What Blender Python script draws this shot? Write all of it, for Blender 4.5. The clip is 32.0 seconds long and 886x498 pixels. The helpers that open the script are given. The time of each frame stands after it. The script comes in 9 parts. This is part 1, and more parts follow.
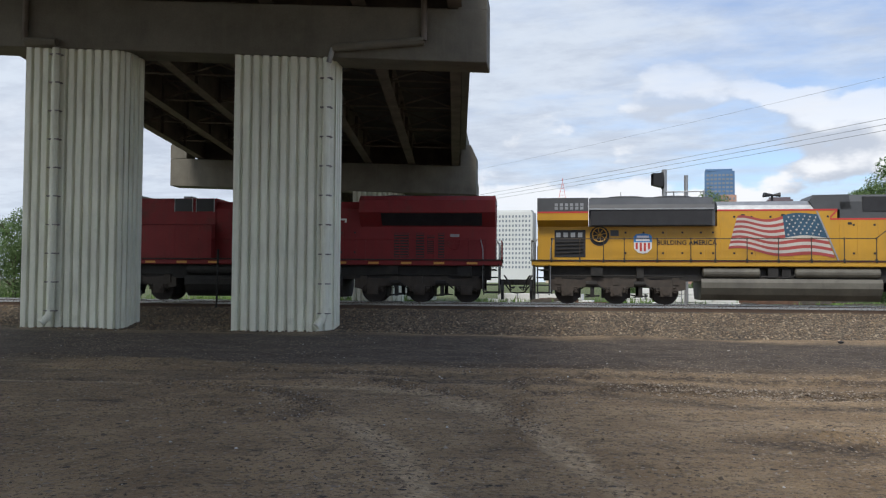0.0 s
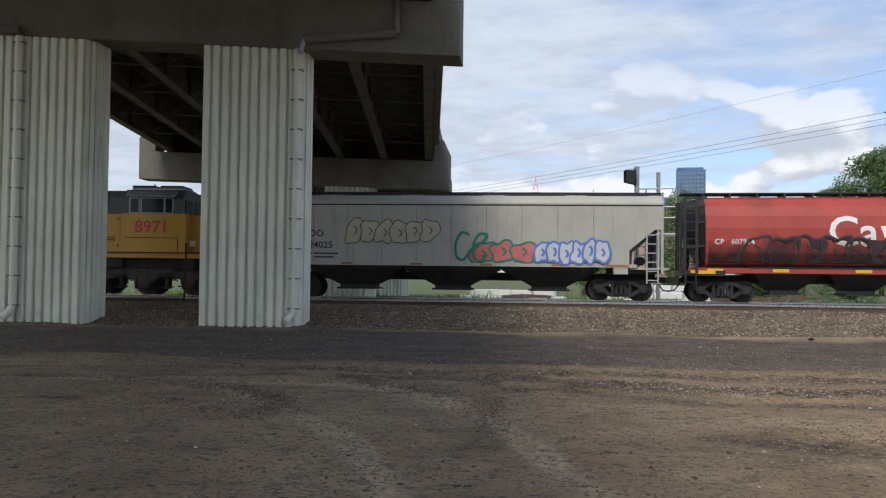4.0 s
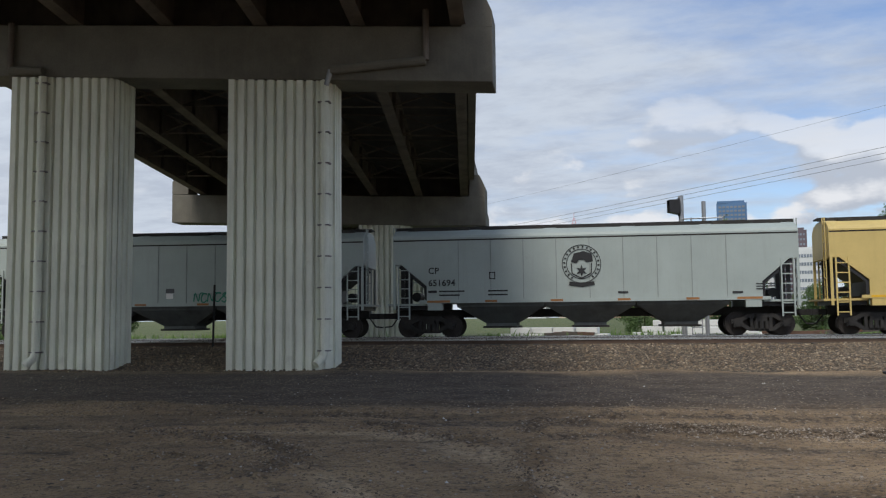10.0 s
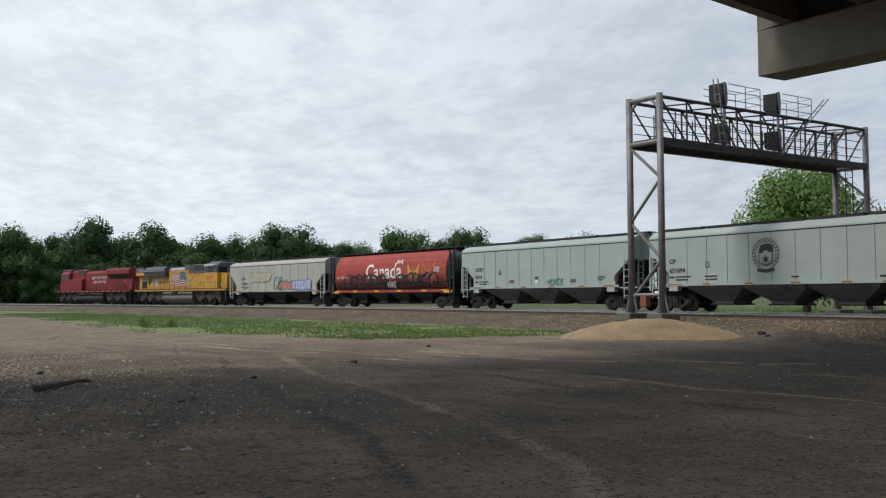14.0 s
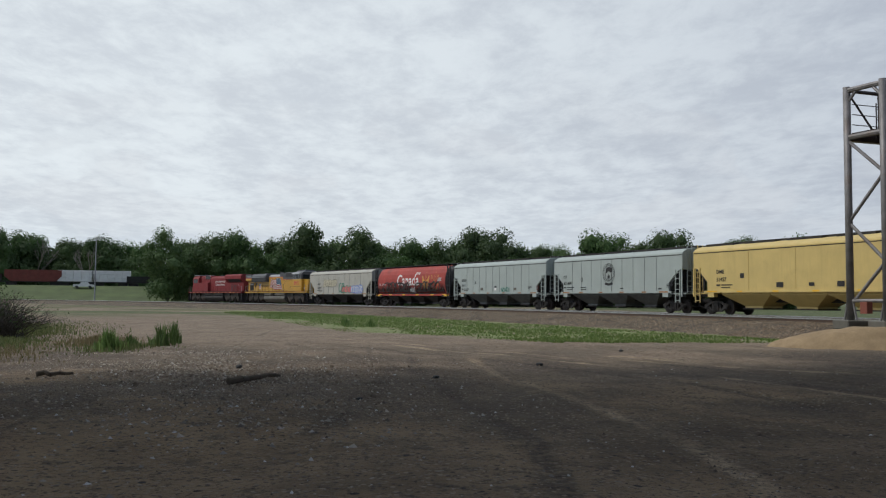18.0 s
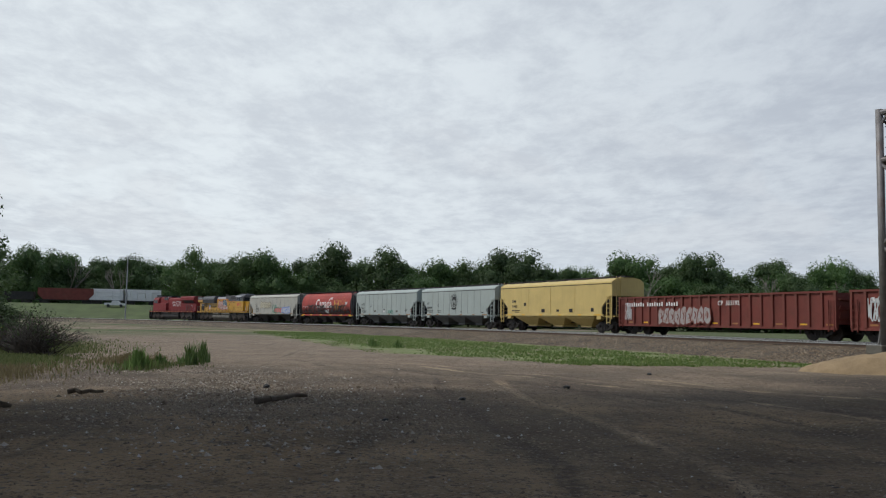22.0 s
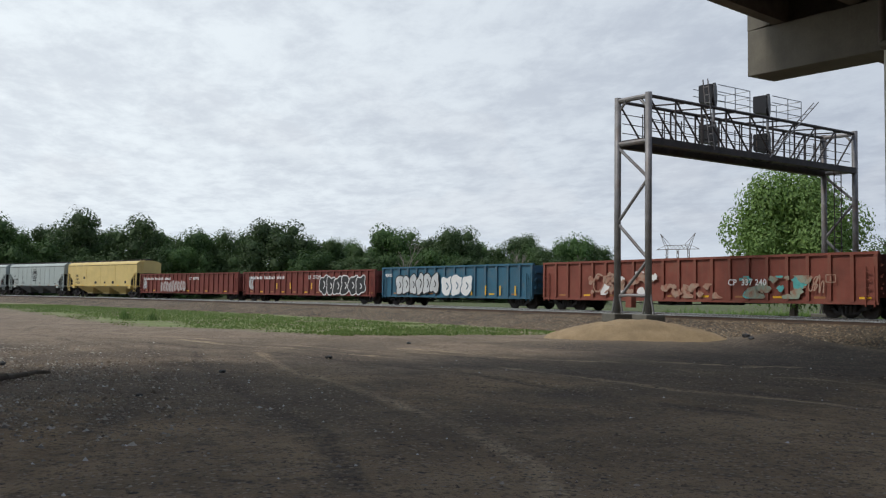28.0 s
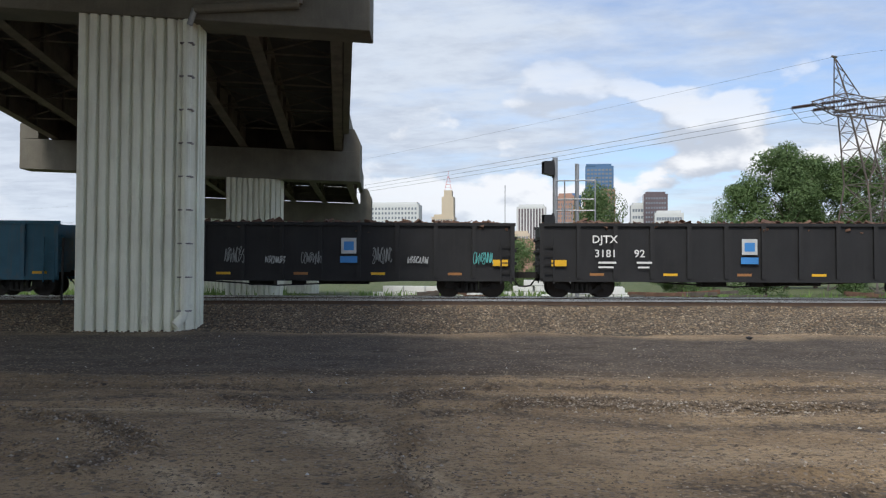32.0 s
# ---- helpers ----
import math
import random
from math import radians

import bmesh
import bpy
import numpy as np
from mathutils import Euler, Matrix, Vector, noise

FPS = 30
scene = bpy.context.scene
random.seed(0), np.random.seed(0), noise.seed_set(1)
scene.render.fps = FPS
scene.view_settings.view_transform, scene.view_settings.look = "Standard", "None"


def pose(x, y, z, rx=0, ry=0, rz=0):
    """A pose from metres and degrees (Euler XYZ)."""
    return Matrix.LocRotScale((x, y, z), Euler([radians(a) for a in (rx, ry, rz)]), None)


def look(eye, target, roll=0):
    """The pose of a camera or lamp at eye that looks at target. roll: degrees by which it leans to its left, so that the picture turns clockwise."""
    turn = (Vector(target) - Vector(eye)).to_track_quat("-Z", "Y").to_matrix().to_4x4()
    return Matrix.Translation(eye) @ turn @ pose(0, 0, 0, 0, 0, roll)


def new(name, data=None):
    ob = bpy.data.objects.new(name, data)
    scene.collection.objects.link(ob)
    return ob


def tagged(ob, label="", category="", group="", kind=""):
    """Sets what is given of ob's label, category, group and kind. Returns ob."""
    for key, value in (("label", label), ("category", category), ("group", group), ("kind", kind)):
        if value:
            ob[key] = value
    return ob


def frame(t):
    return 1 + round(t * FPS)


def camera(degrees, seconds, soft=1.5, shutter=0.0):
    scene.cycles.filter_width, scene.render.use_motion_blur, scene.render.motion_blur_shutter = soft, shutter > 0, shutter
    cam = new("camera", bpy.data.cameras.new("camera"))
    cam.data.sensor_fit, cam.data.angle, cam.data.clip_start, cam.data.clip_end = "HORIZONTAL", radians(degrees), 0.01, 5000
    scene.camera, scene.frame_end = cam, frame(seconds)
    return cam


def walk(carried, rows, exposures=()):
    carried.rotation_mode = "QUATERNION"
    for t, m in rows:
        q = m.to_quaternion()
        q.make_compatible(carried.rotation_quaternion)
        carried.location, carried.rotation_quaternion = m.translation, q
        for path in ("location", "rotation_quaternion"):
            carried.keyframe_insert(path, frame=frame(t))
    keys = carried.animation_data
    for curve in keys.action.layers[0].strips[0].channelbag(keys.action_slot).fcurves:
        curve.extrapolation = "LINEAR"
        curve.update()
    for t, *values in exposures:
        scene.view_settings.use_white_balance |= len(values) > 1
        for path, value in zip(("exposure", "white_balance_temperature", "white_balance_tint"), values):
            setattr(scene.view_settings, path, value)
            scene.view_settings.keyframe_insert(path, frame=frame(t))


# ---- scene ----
cam = camera(53.745, 32.0, soft=1.2)


def sight(x, y, z, yaw, tilt, lean):
    a, b = radians(yaw), radians(tilt)
    ahead = Vector((math.sin(a) * math.cos(b), math.cos(a) * math.cos(b), math.sin(b)))
    return look((x, y, z), Vector((x, y, z)) + ahead, lean)


EXPOSURE = [(0, 0.37), (9, 0.25), (10, 0.12), (10.5, 0.40), (11, 0.66), (11.5, 0.4), (12, 0.08), (16, 0.0), (17, -0.27), (18, -0.16), (19.5, -0.1), (22, -0.16), (24, -0.22), (27, -0.08), (28, 0.02), (30, 0.40), (31, 0.44), (32, 0.36)]
# place, heading to the right of +y, tilt up, lean
walk(cam, [
    (0, sight(0.385, -1.806, 1.722, -16.35, 2.10, 0.39)),
    (0.5, sight(0.401, -1.793, 1.717, -16.12, 2.56, 0.31)),
    (1, sight(0.411, -1.803, 1.705, -16.69, 2.02, 0.16)),
    (1.5, sight(0.409, -1.821, 1.722, -18.16, 1.37, 0.08)),
    (2, sight(0.402, -1.828, 1.711, -19.23, 1.47, 0.05)),
    (2.5, sight(0.398, -1.831, 1.704, -18.49, 1.94, 0.10)),
    (4.5, sight(0.284, -1.300, 1.695, -12.11, 1.93, 0.50)),
    (5, sight(0.207, -1.025, 1.699, -8.56, 2.23, 0.12)),
    (5.5, sight(0.200, -0.768, 1.670, -4.90, 2.71, 0.09)),
    (6, sight(0.183, -0.490, 1.672, -3.80, 3.31, -0.33)),
    (6.5, sight(0.150, -0.204, 1.678, -2.32, 3.11, -0.66)),
    (7, sight(0.203, 0.099, 1.671, 1.82, 2.97, 0.40)),
    (7.5, sight(0.177, 0.306, 1.673, 5.46, 2.36, 0.43)),
    (8, sight(0.139, 0.259, 1.675, 4.97, 2.50, 0.04)),
    (8.5, sight(0.145, 0.256, 1.675, 5.10, 2.98, 0.70)),
    (9, sight(0.095, 0.240, 1.681, 0.37, 3.70, 0.62)),
    (9.5, sight(0.043, 0.179, 1.671, -9.22, 4.17, -0.12)),
    (10, sight(0.055, -0.075, 1.587, -17.15, 4.53, -0.57)),
    (10.5, sight(-0.013, 0.202, 1.717, -25.79, 3.91, 0.02)),
    (11, sight(0.036, 0.163, 1.714, -36.66, 3.27, 0.47)),
    (11.5, sight(0.121, 0.087, 1.700, -47.20, 3.08, 0.88)),
    (12, sight(0.194, 0.076, 1.655, -56.41, 3.37, 0.01)),
    (12.5, sight(0.210, 0.027, 1.662, -63.30, 3.60, -0.60)),
    (13, sight(0.216, -0.007, 1.639, -68.61, 3.48, -0.50)),
    (13.5, sight(0.219, -0.035, 1.629, -71.76, 3.00, 0.04)),
    (15.5, sight(-0.031, 0.040, 1.588, -70.53, 3.76, -0.99)),
    (16, sight(-0.201, 0.160, 1.587, -72.12, 3.10, -0.39)),
    (16.5, sight(-0.245, 0.284, 1.571, -79.94, 4.20, -0.24)),
    (17, sight(-0.160, 0.380, 1.579, -84.64, 4.25, 0.10)),
    (17.5, sight(-0.183, 0.385, 1.576, -84.49, 3.62, 0.48)),
    (18, sight(-0.204, 0.396, 1.566, -84.64, 3.34, 0.52)),
    (18.5, sight(-0.203, 0.409, 1.571, -83.80, 3.28, 0.38)),
    (19, sight(-0.217, 0.404, 1.567, -84.14, 3.51, 0.40)),
    (19.5, sight(-0.150, 0.393, 1.568, -85.57, 3.40, 0.48)),
    (20, sight(-0.175, 0.402, 1.570, -85.99, 3.50, 0.44)),
    (20.5, sight(-0.206, 0.396, 1.569, -85.14, 3.93, 0.53)),
    (21, sight(-0.262, 0.399, 1.565, -84.28, 4.21, 0.84)),
    (21.5, sight(-0.180, 0.394, 1.576, -85.37, 4.46, 0.78)),
    (22, sight(-0.170, 0.401, 1.571, -86.47, 4.70, 0.98)),
    (22.5, sight(-0.194, 0.402, 1.569, -86.61, 5.17, 1.51)),
    (23, sight(-0.174, 0.382, 1.569, -87.62, 5.46, 1.82)),
    (23.5, sight(-0.177, 0.386, 1.566, -88.03, 4.74, 1.60)),
    (24, sight(-0.143, 0.366, 1.561, -87.27, 4.62, 1.53)),
    (24.5, sight(-0.185, 0.384, 1.568, -84.96, 5.16, 1.39)),
    (26.5, sight(-0.100, 0.361, 1.571, -84.67, 3.66, 0.78)),
    (27, sight(-0.089, 0.368, 1.578, -83.42, 3.44, 0.69)),
    (27.5, sight(-0.072, 0.349, 1.579, -78.56, 3.34, 0.92)),
    (28, sight(-0.124, 0.377, 1.560, -71.00, 3.07, 0.81)),
    (28.5, sight(-0.195, 0.424, 1.578, -64.63, 2.74, 0.29)),
    (29, sight(-0.199, 0.483, 1.581, -57.19, 2.61, 0.28)),
    (29.5, sight(-0.154, 0.439, 1.601, -46.32, 2.00, 0.51)),
    (30, sight(-0.206, 0.513, 1.625, -35.32, 1.41, 0.46)),
    (30.5, sight(-0.209, 0.549, 1.700, -25.32, 1.04, 0.44)),
    (31, sight(-0.140, 0.623, 1.773, -16.93, 0.34, 1.06)),
    (31.5, sight(-0.142, 0.786, 1.719, -12.29, 0.45, 0.48)),
    (32, sight(-0.162, 0.877, 1.726, -8.89, 1.63, 0.22)),
], EXPOSURE)

# ---------------------------------------------------------------- light
SUN_AZ, SUN_EL = 180.0, 50.0   # compass-like heading from +y towards +x, and height


def make_world():
    w = bpy.data.worlds.new("sky")
    scene.world = w
    w.use_nodes = True
    nt = w.node_tree
    nt.nodes.clear()
    N, K = nt.nodes.new, nt.links.new
    out, bg = N("ShaderNodeOutputWorld"), N("ShaderNodeBackground")
    sky = N("ShaderNodeTexSky")
    sky.sky_type, sky.sun_disc = "NISHITA", False
    sky.sun_elevation, sky.sun_rotation = radians(SUN_EL), radians(SUN_AZ)
    sky.air_density, sky.dust_density, sky.ozone_density = 1.0, 1.2, 1.5
    bg.inputs["Strength"].default_value = 0.12
    tc, sep = N("ShaderNodeTexCoord"), N("ShaderNodeSeparateXYZ")
    K(tc.outputs["Generated"], sep.inputs[0])

    def mth(op, a, b=None, clamp=False):
        n = N("ShaderNodeMath")
        n.operation, n.use_clamp = op, clamp
        for i, v in enumerate((a, b)):
            if v is None:
                continue
            if isinstance(v, (int, float)):
                n.inputs[i].default_value = v
            else:
                K(v, n.inputs[i])
        return n.outputs[0]

    def noise_of(vec, scale, detail, rough, dist=0.0):
        n = N("ShaderNodeTexNoise")
        n.inputs["Scale"].default_value, n.inputs["Detail"].default_value = scale, detail
        n.inputs["Roughness"].default_value, n.inputs["Distortion"].default_value = rough, dist
        K(vec, n.inputs["Vector"])
        return n.outputs["Fac"]

    def ramp(v, a, b):
        m = N("ShaderNodeMapRange")
        m.interpolation_type = "SMOOTHSTEP"
        m.inputs[1].default_value, m.inputs[2].default_value = a, b
        K(v, m.inputs[0])
        return m.outputs[0]

    def mix(f, a, b):
        m = N("ShaderNodeMix")
        m.data_type = "RGBA"
        K(f, m.inputs[0])
        for s, v in ((6, a), (7, b)):
            if isinstance(v, tuple):
                m.inputs[s].default_value = (*v, 1)
            else:
                K(v, m.inputs[s])
        return m.outputs[2]

    X, Y, Z = sep.outputs
    h = mth("ADD", mth("MAXIMUM", Z, 0.0), 0.10)
    flat = N("ShaderNodeCombineXYZ")
    K(mth("DIVIDE", X, h), flat.inputs[0])
    K(mth("DIVIDE", Y, h), flat.inputs[1])
    # high sheet, thick towards -x, broken ahead
    west = ramp(X, 0.05, -0.75)
    bright = ramp(mth("ADD", mth("MULTIPLY", X, -0.766), mth("MULTIPLY", Y, -0.643)), -0.1, 1.0)
    soft = N("ShaderNodeMapping")
    soft.inputs["Rotation"].default_value = (0, 0, radians(20))
    soft.inputs["Scale"].default_value = (1.0, 1.35, 1)
    K(flat.outputs[0], soft.inputs["Vector"])
    sheet_n = noise_of(soft.outputs[0], 0.75, 9, 0.58, 0.1)
    sheet = ramp(mth("ADD", sheet_n, mth("MULTIPLY", west, 0.34)), 0.34, 0.66)
    mott = noise_of(soft.outputs[0], 4.6, 10, 0.66, 0.2)
    tone = ramp(mth("ADD", mth("MULTIPLY", noise_of(soft.outputs[0], 0.9, 8, 0.55, 0.1), 0.48), mth("MULTIPLY", mott, 0.52)), 0.38, 0.61)
    # low heaped clouds with lit tops and grey bases
    st = N("ShaderNodeMapping")
    st.inputs["Scale"].default_value = (1, 1, 2.0)
    K(tc.outputs["Generated"], st.inputs["Vector"])
    up = N("ShaderNodeMapping")
    up.inputs["Scale"].default_value, up.inputs["Location"].default_value = (1, 1, 2.0), (0.01, 0.0, 0.05)
    K(tc.outputs["Generated"], up.inputs["Vector"])
    heap_n = noise_of(st.outputs[0], 6.5, 6, 0.5, 0.05)
    above = noise_of(up.outputs[0], 6.5, 6, 0.5, 0.05)
    band = mth("MULTIPLY", ramp(Z, 0.01, 0.06), ramp(Z, 0.30, 0.12))
    heap = ramp(mth("ADD", heap_n, mth("MULTIPLY", band, 0.10)), 0.57, 0.63)
    heap = mth("MULTIPLY", mth("MULTIPLY", heap, band), mth("SUBTRACT", 1.0, mth("MULTIPLY", west, 0.8)))
    heap_tone = ramp(mth("SUBTRACT", heap_n, above), -0.05, 0.07)
    blue = N("ShaderNodeMix")
    blue.data_type = "RGBA"
    blue.blend_type = "MULTIPLY"
    blue.inputs[0].default_value = 1.0
    K(sky.outputs[0], blue.inputs[6])
    blue.inputs[7].default_value = (0.95, 1.0, 1.14, 1)
    c = mix(sheet, blue.outputs[2], mix(tone, mix(bright, (3.6, 4.05, 4.85), (5.8, 6.3, 6.85)), mix(bright, (4.5, 5.0, 5.75), (7.2, 7.8, 8.2))))
    c = mix(heap, c, mix(heap_tone, (3.7, 4.05, 4.7), (6.1, 6.25, 6.55)))
    c = mix(ramp(Z, 0.10, 0.0), c, mix(bright, (4.9, 5.55, 6.3), (6.2, 6.95, 7.6)))
    K(c, bg.inputs["Color"])
    K(bg.outputs[0], out.inputs["Surface"])


make_world()
sun_data = bpy.data.lights.new("sun", "SUN")
sun_data.energy, sun_data.angle, sun_data.color = 1.9, radians(14), (1.0, 0.96, 0.90)
sun = new("sun", sun_data)
_a, _e = radians(SUN_AZ), radians(SUN_EL)
sun.matrix_world = look((60 * math.sin(_a) * math.cos(_e), 60 * math.cos(_a) * math.cos(_e), 60 * math.sin(_e)), (0, 0, 0))

# ---------------------------------------------------------------- tools
def thing(name, m=None, label="", category="", group="", kind=""):
    ob = new(name)
    if m is not None:
        ob.matrix_basis = m
    return tagged(ob, label, category, group, kind)


def mesh_of(name, bm, *mats):
    me = bpy.data.meshes.new(name)
    bm.normal_update()
    bm.to_mesh(me)
    bm.free()
    for m in mats:
        me.materials.append(m)
    return me


def part(name, bm, material, parent, label="", smooth=False):
    me = bm if isinstance(bm, bpy.types.Mesh) else mesh_of(name, bm, material)
    if smooth:
        for p in me.polygons:
            p.use_smooth = True
    ob = new(name, me)
    ob.parent = parent
    return tagged(ob, label)


def single(name, bm, material, label, category, group="", kind="", smooth=False):
    ob = part(name, bm, material, None, label, smooth)
    return tagged(ob, label, category, group, kind)


def shared(name, me, parent, m=None, label=""):
    ob = new(name, me)
    ob.parent = parent
    if m is not None:
        ob.matrix_basis = m
    return tagged(ob, label)


def box(bm, x0, x1, y0, y1, z0, z1, m=None):
    v = [bm.verts.new((x, y, z)) for z in (z0, z1) for y in (y0, y1) for x in (x0, x1)]
    for f in ((0, 2, 3, 1), (4, 5, 7, 6), (0, 1, 5, 4), (2, 6, 7, 3), (0, 4, 6, 2), (1, 3, 7, 5)):
        bm.faces.new([v[i] for i in f])
    if m is not None:
        for q in v:
            q.co = m @ q.co
    return bm


def boxes(*spans):
    bm = bmesh.new()
    for s in spans:
        box(bm, *s)
    return bm


def rounded(x0, x1, y0, y1, z0, z1, r=0.03, seg=2):
    bm = boxes((x0, x1, y0, y1, z0, z1))
    bmesh.ops.bevel(bm, geom=bm.edges[:], offset=r, segments=seg, affect="EDGES", profile=0.5)
    return bm


def tube(bm, a, b, r, n=8, r2=None, cap=True):
    a, b = Vector(a), Vector(b)
    d = (b - a).normalized()
    s = d.orthogonal().normalized()
    t = d.cross(s)
    r2 = r if r2 is None else r2
    lo = [bm.verts.new(a + r * (math.cos(i * math.tau / n) * s + math.sin(i * math.tau / n) * t)) for i in range(n)]
    hi = [bm.verts.new(b + r2 * (math.cos(i * math.tau / n) * s + math.sin(i * math.tau / n) * t)) for i in range(n)]
    for i in range(n):
        bm.faces.new((lo[i], lo[(i + 1) % n], hi[(i + 1) % n], hi[i]))
    if cap:
        bm.faces.new(lo[::-1])
        bm.faces.new(hi)
    return bm


def pipe(bm, pts, r, n=6):
    """One bent tube through pts."""
    pts = [Vector(p) for p in pts]
    last = None
    for i, p in enumerate(pts):
        d = (pts[min(i + 1, len(pts) - 1)] - pts[max(i - 1, 0)]).normalized()
        s = d.cross(Vector((0.31, 0.87, 0.39))).normalized()
        t = d.cross(s)
        ring = [bm.verts.new(p + r * (math.cos(k * math.tau / n) * s + math.sin(k * math.tau / n) * t)) for k in range(n)]
        if last:
            for k in range(n):
                bm.faces.new((last[k], last[(k + 1) % n], ring[(k + 1) % n], ring[k]))
        else:
            bm.faces.new(ring[::-1])
        last = ring
    bm.faces.new(last)
    return bm


def slab(bm, pts, axis, a, b):
    """A prism: the outline pts, in the two axes left over, drawn out from a to b."""
    def at(p, s):
        return {"x": (s, p[0], p[1]), "y": (p[0], s, p[1]), "z": (p[0], p[1], s)}[axis]
    lo, hi = [bm.verts.new(at(p, a)) for p in pts], [bm.verts.new(at(p, b)) for p in pts]
    n = len(pts)
    fs = [bm.faces.new((lo[i], lo[(i + 1) % n], hi[(i + 1) % n], hi[i])) for i in range(n)]
    fs += [bm.faces.new(lo[::-1]), bm.faces.new(hi)]
    bmesh.ops.recalc_face_normals(bm, faces=fs)
    return bm


def prism(pts, axis, a, b):
    return slab(bmesh.new(), pts, axis, a, b)


def letters(text, size, x, z, y=0.0, spread=1.0, bold=0.0):
    """Flat lettering in the plane y, read from -y, left end at x, foot at z."""
    cu = bpy.data.curves.new("lettering", "FONT")
    cu.body, cu.size, cu.space_character, cu.offset, cu.resolution_u = text, size, spread, bold, 3
    ob = bpy.data.objects.new("lettering", cu)
    me = bpy.data.meshes.new_from_object(ob)
    bm = bmesh.new()
    bm.from_mesh(me)
    bpy.data.objects.remove(ob)
    bpy.data.meshes.remove(me)
    bmesh.ops.transform(bm, matrix=pose(x, y, z, 90), verts=bm.verts)
    return bm


def panel(bm, x0, x1, z0, z1, y):
    bm.faces.new([bm.verts.new(p) for p in ((x0, y, z0), (x1, y, z0), (x1, y, z1), (x0, y, z1))])
    return bm


def ribbon(bm, pts, w, y):
    """A flat painted stroke along pts (x, z)."""
    last = None
    for i, p in enumerate(pts):
        a, b = pts[max(0, i - 1)], pts[min(len(pts) - 1, i + 1)]
        d = Vector((b[0] - a[0], b[1] - a[1]))
        d = d.normalized() if d.length > 1e-6 else Vector((1, 0))
        n = Vector((-d.y, d.x)) * w / 2
        v = (bm.verts.new((p[0] + n.x, y, p[1] + n.y)), bm.verts.new((p[0] - n.x, y, p[1] - n.y)))
        if last:
            bm.faces.new((last[0], last[1], v[1], v[0]))
        last = v
    return bm


GLYPHS = [((0, 0), (0.08, 1), (0.6, 0.05), (0.75, 1)), ((0.7, 0.9), (0.3, 1), (0.05, 0.6), (0.15, 0.1), (0.5, 0), (0.75, 0.25)), ((0.1, 0.9), (0.7, 1), (0.15, 0.5), (0.7, 0.45), (0.1, 0.02)),
          ((0, 0.05), (0.35, 1), (0.42, 0.4), (0.15, 0.45), (0.8, 0)), ((0.05, 1), (0.3, 0.05), (0.5, 0.7), (0.7, 0), (0.9, 1)), ((0.6, 1), (0.1, 0.75), (0.6, 0.4), (0.45, 0), (0.05, 0.15)), ((0.1, 1), (0.1, 0), (0.45, 0.55), (0.8, 0.6), (0.75, 0))]


def smooth_path(pts, k=5):
    out = []
    for i in range(len(pts) - 1):
        p0, p1, p2, p3 = (Vector(pts[max(0, min(len(pts) - 1, i + d))]) for d in (-1, 0, 1, 2))
        for q in range(k):
            t = q / k
            out.append(tuple(0.5 * (2 * p1 + (p2 - p0) * t + (2 * p0 - 5 * p1 + 4 * p2 - p3) * t * t + (3 * p1 - p0 - 3 * p2 + p3) * t ** 3)))
    return out + [tuple(pts[-1])]


def scrawl(x0, x1, z0, z1, y, strokes, w, seed):
    """An unreadable spray-can tag: one running line of letter-like strokes."""
    rng = random.Random(seed)
    n = max(2, round(strokes * 0.7))
    cell = (x1 - x0) / n
    pts = []
    for i in range(n):
        g = rng.choice(GLYPHS)
        top, base = z1 - (z1 - z0) * rng.uniform(0, 0.15), z0 + (z1 - z0) * rng.uniform(0, 0.15)
        for a, b in g:
            pts.append((x0 + cell * (i + a * 1.15 + 0.12 * b), base + (top - base) * b))
    bm = bmesh.new()
    path = smooth_path(pts, 4)
    ribbon(bm, path, w, 0.0)
    for k, v in enumerate(bm.verts):
        v.co.y = y - 0.00025 * (k // 2)
    return bm


def bubbles(car, x0, x1, z0, z1, y, n, seed, fill, line, wrap=None, lean=0.12, pen=0.09):
    """A row of fat overlapping letter-like shapes, each with an outline and a counter."""
    rng = random.Random(seed)
    cell = (x1 - x0) / n
    for i in range(n):
        cx, cz, rx, rz = x0 + cell * (i + 0.5), (z0 + z1) / 2 + rng.uniform(-0.05, 0.05), cell * 0.62, (z1 - z0) / 2 * rng.uniform(0.86, 1.0)
        p1, p2, m = rng.uniform(0, 6.28), rng.uniform(0, 6.28), rng.choice((2, 3, 3, 4))
        ring = []
        for k in range(28):
            a = -math.tau * k / 28
            c, s_ = math.cos(a), math.sin(a)
            q = (abs(c) ** 3.2 + abs(s_) ** 3.2) ** (-1 / 3.2) * (1 + 0.14 * math.sin(m * a + p1) + 0.07 * math.sin(5 * a + p2))
            ring.append((cx + rx * q * c * 0.95 + lean * rz * q * s_, min(z1 + 0.1, max(z0 - 0.05, cz + rz * q * s_))))
        yy = y - 0.006 * i
        f = bmesh.new()
        f.faces.new([f.verts.new((a, yy, b)) for a, b in ring])
        bmesh.ops.triangulate(f, faces=f.faces[:])
        o = ribbon(bmesh.new(), ring + ring[:2], pen, yy - 0.002)
        u = rng.uniform(-0.15, 0.15)
        ribbon(o, smooth_path([(cx - 0.1 * rx, cz + rz * (0.35 + u)), (cx + 0.25 * rx, cz + rz * u), (cx - 0.05 * rx, cz - rz * 0.4)], 4), pen * 1.1, yy - 0.003)
        for b in ((f, o) if wrap else ()):
            wrap(b)
        g = part("graffiti", f, fill, car, "fat sprayed letter-like shape")
        part("outline", o, line, g)


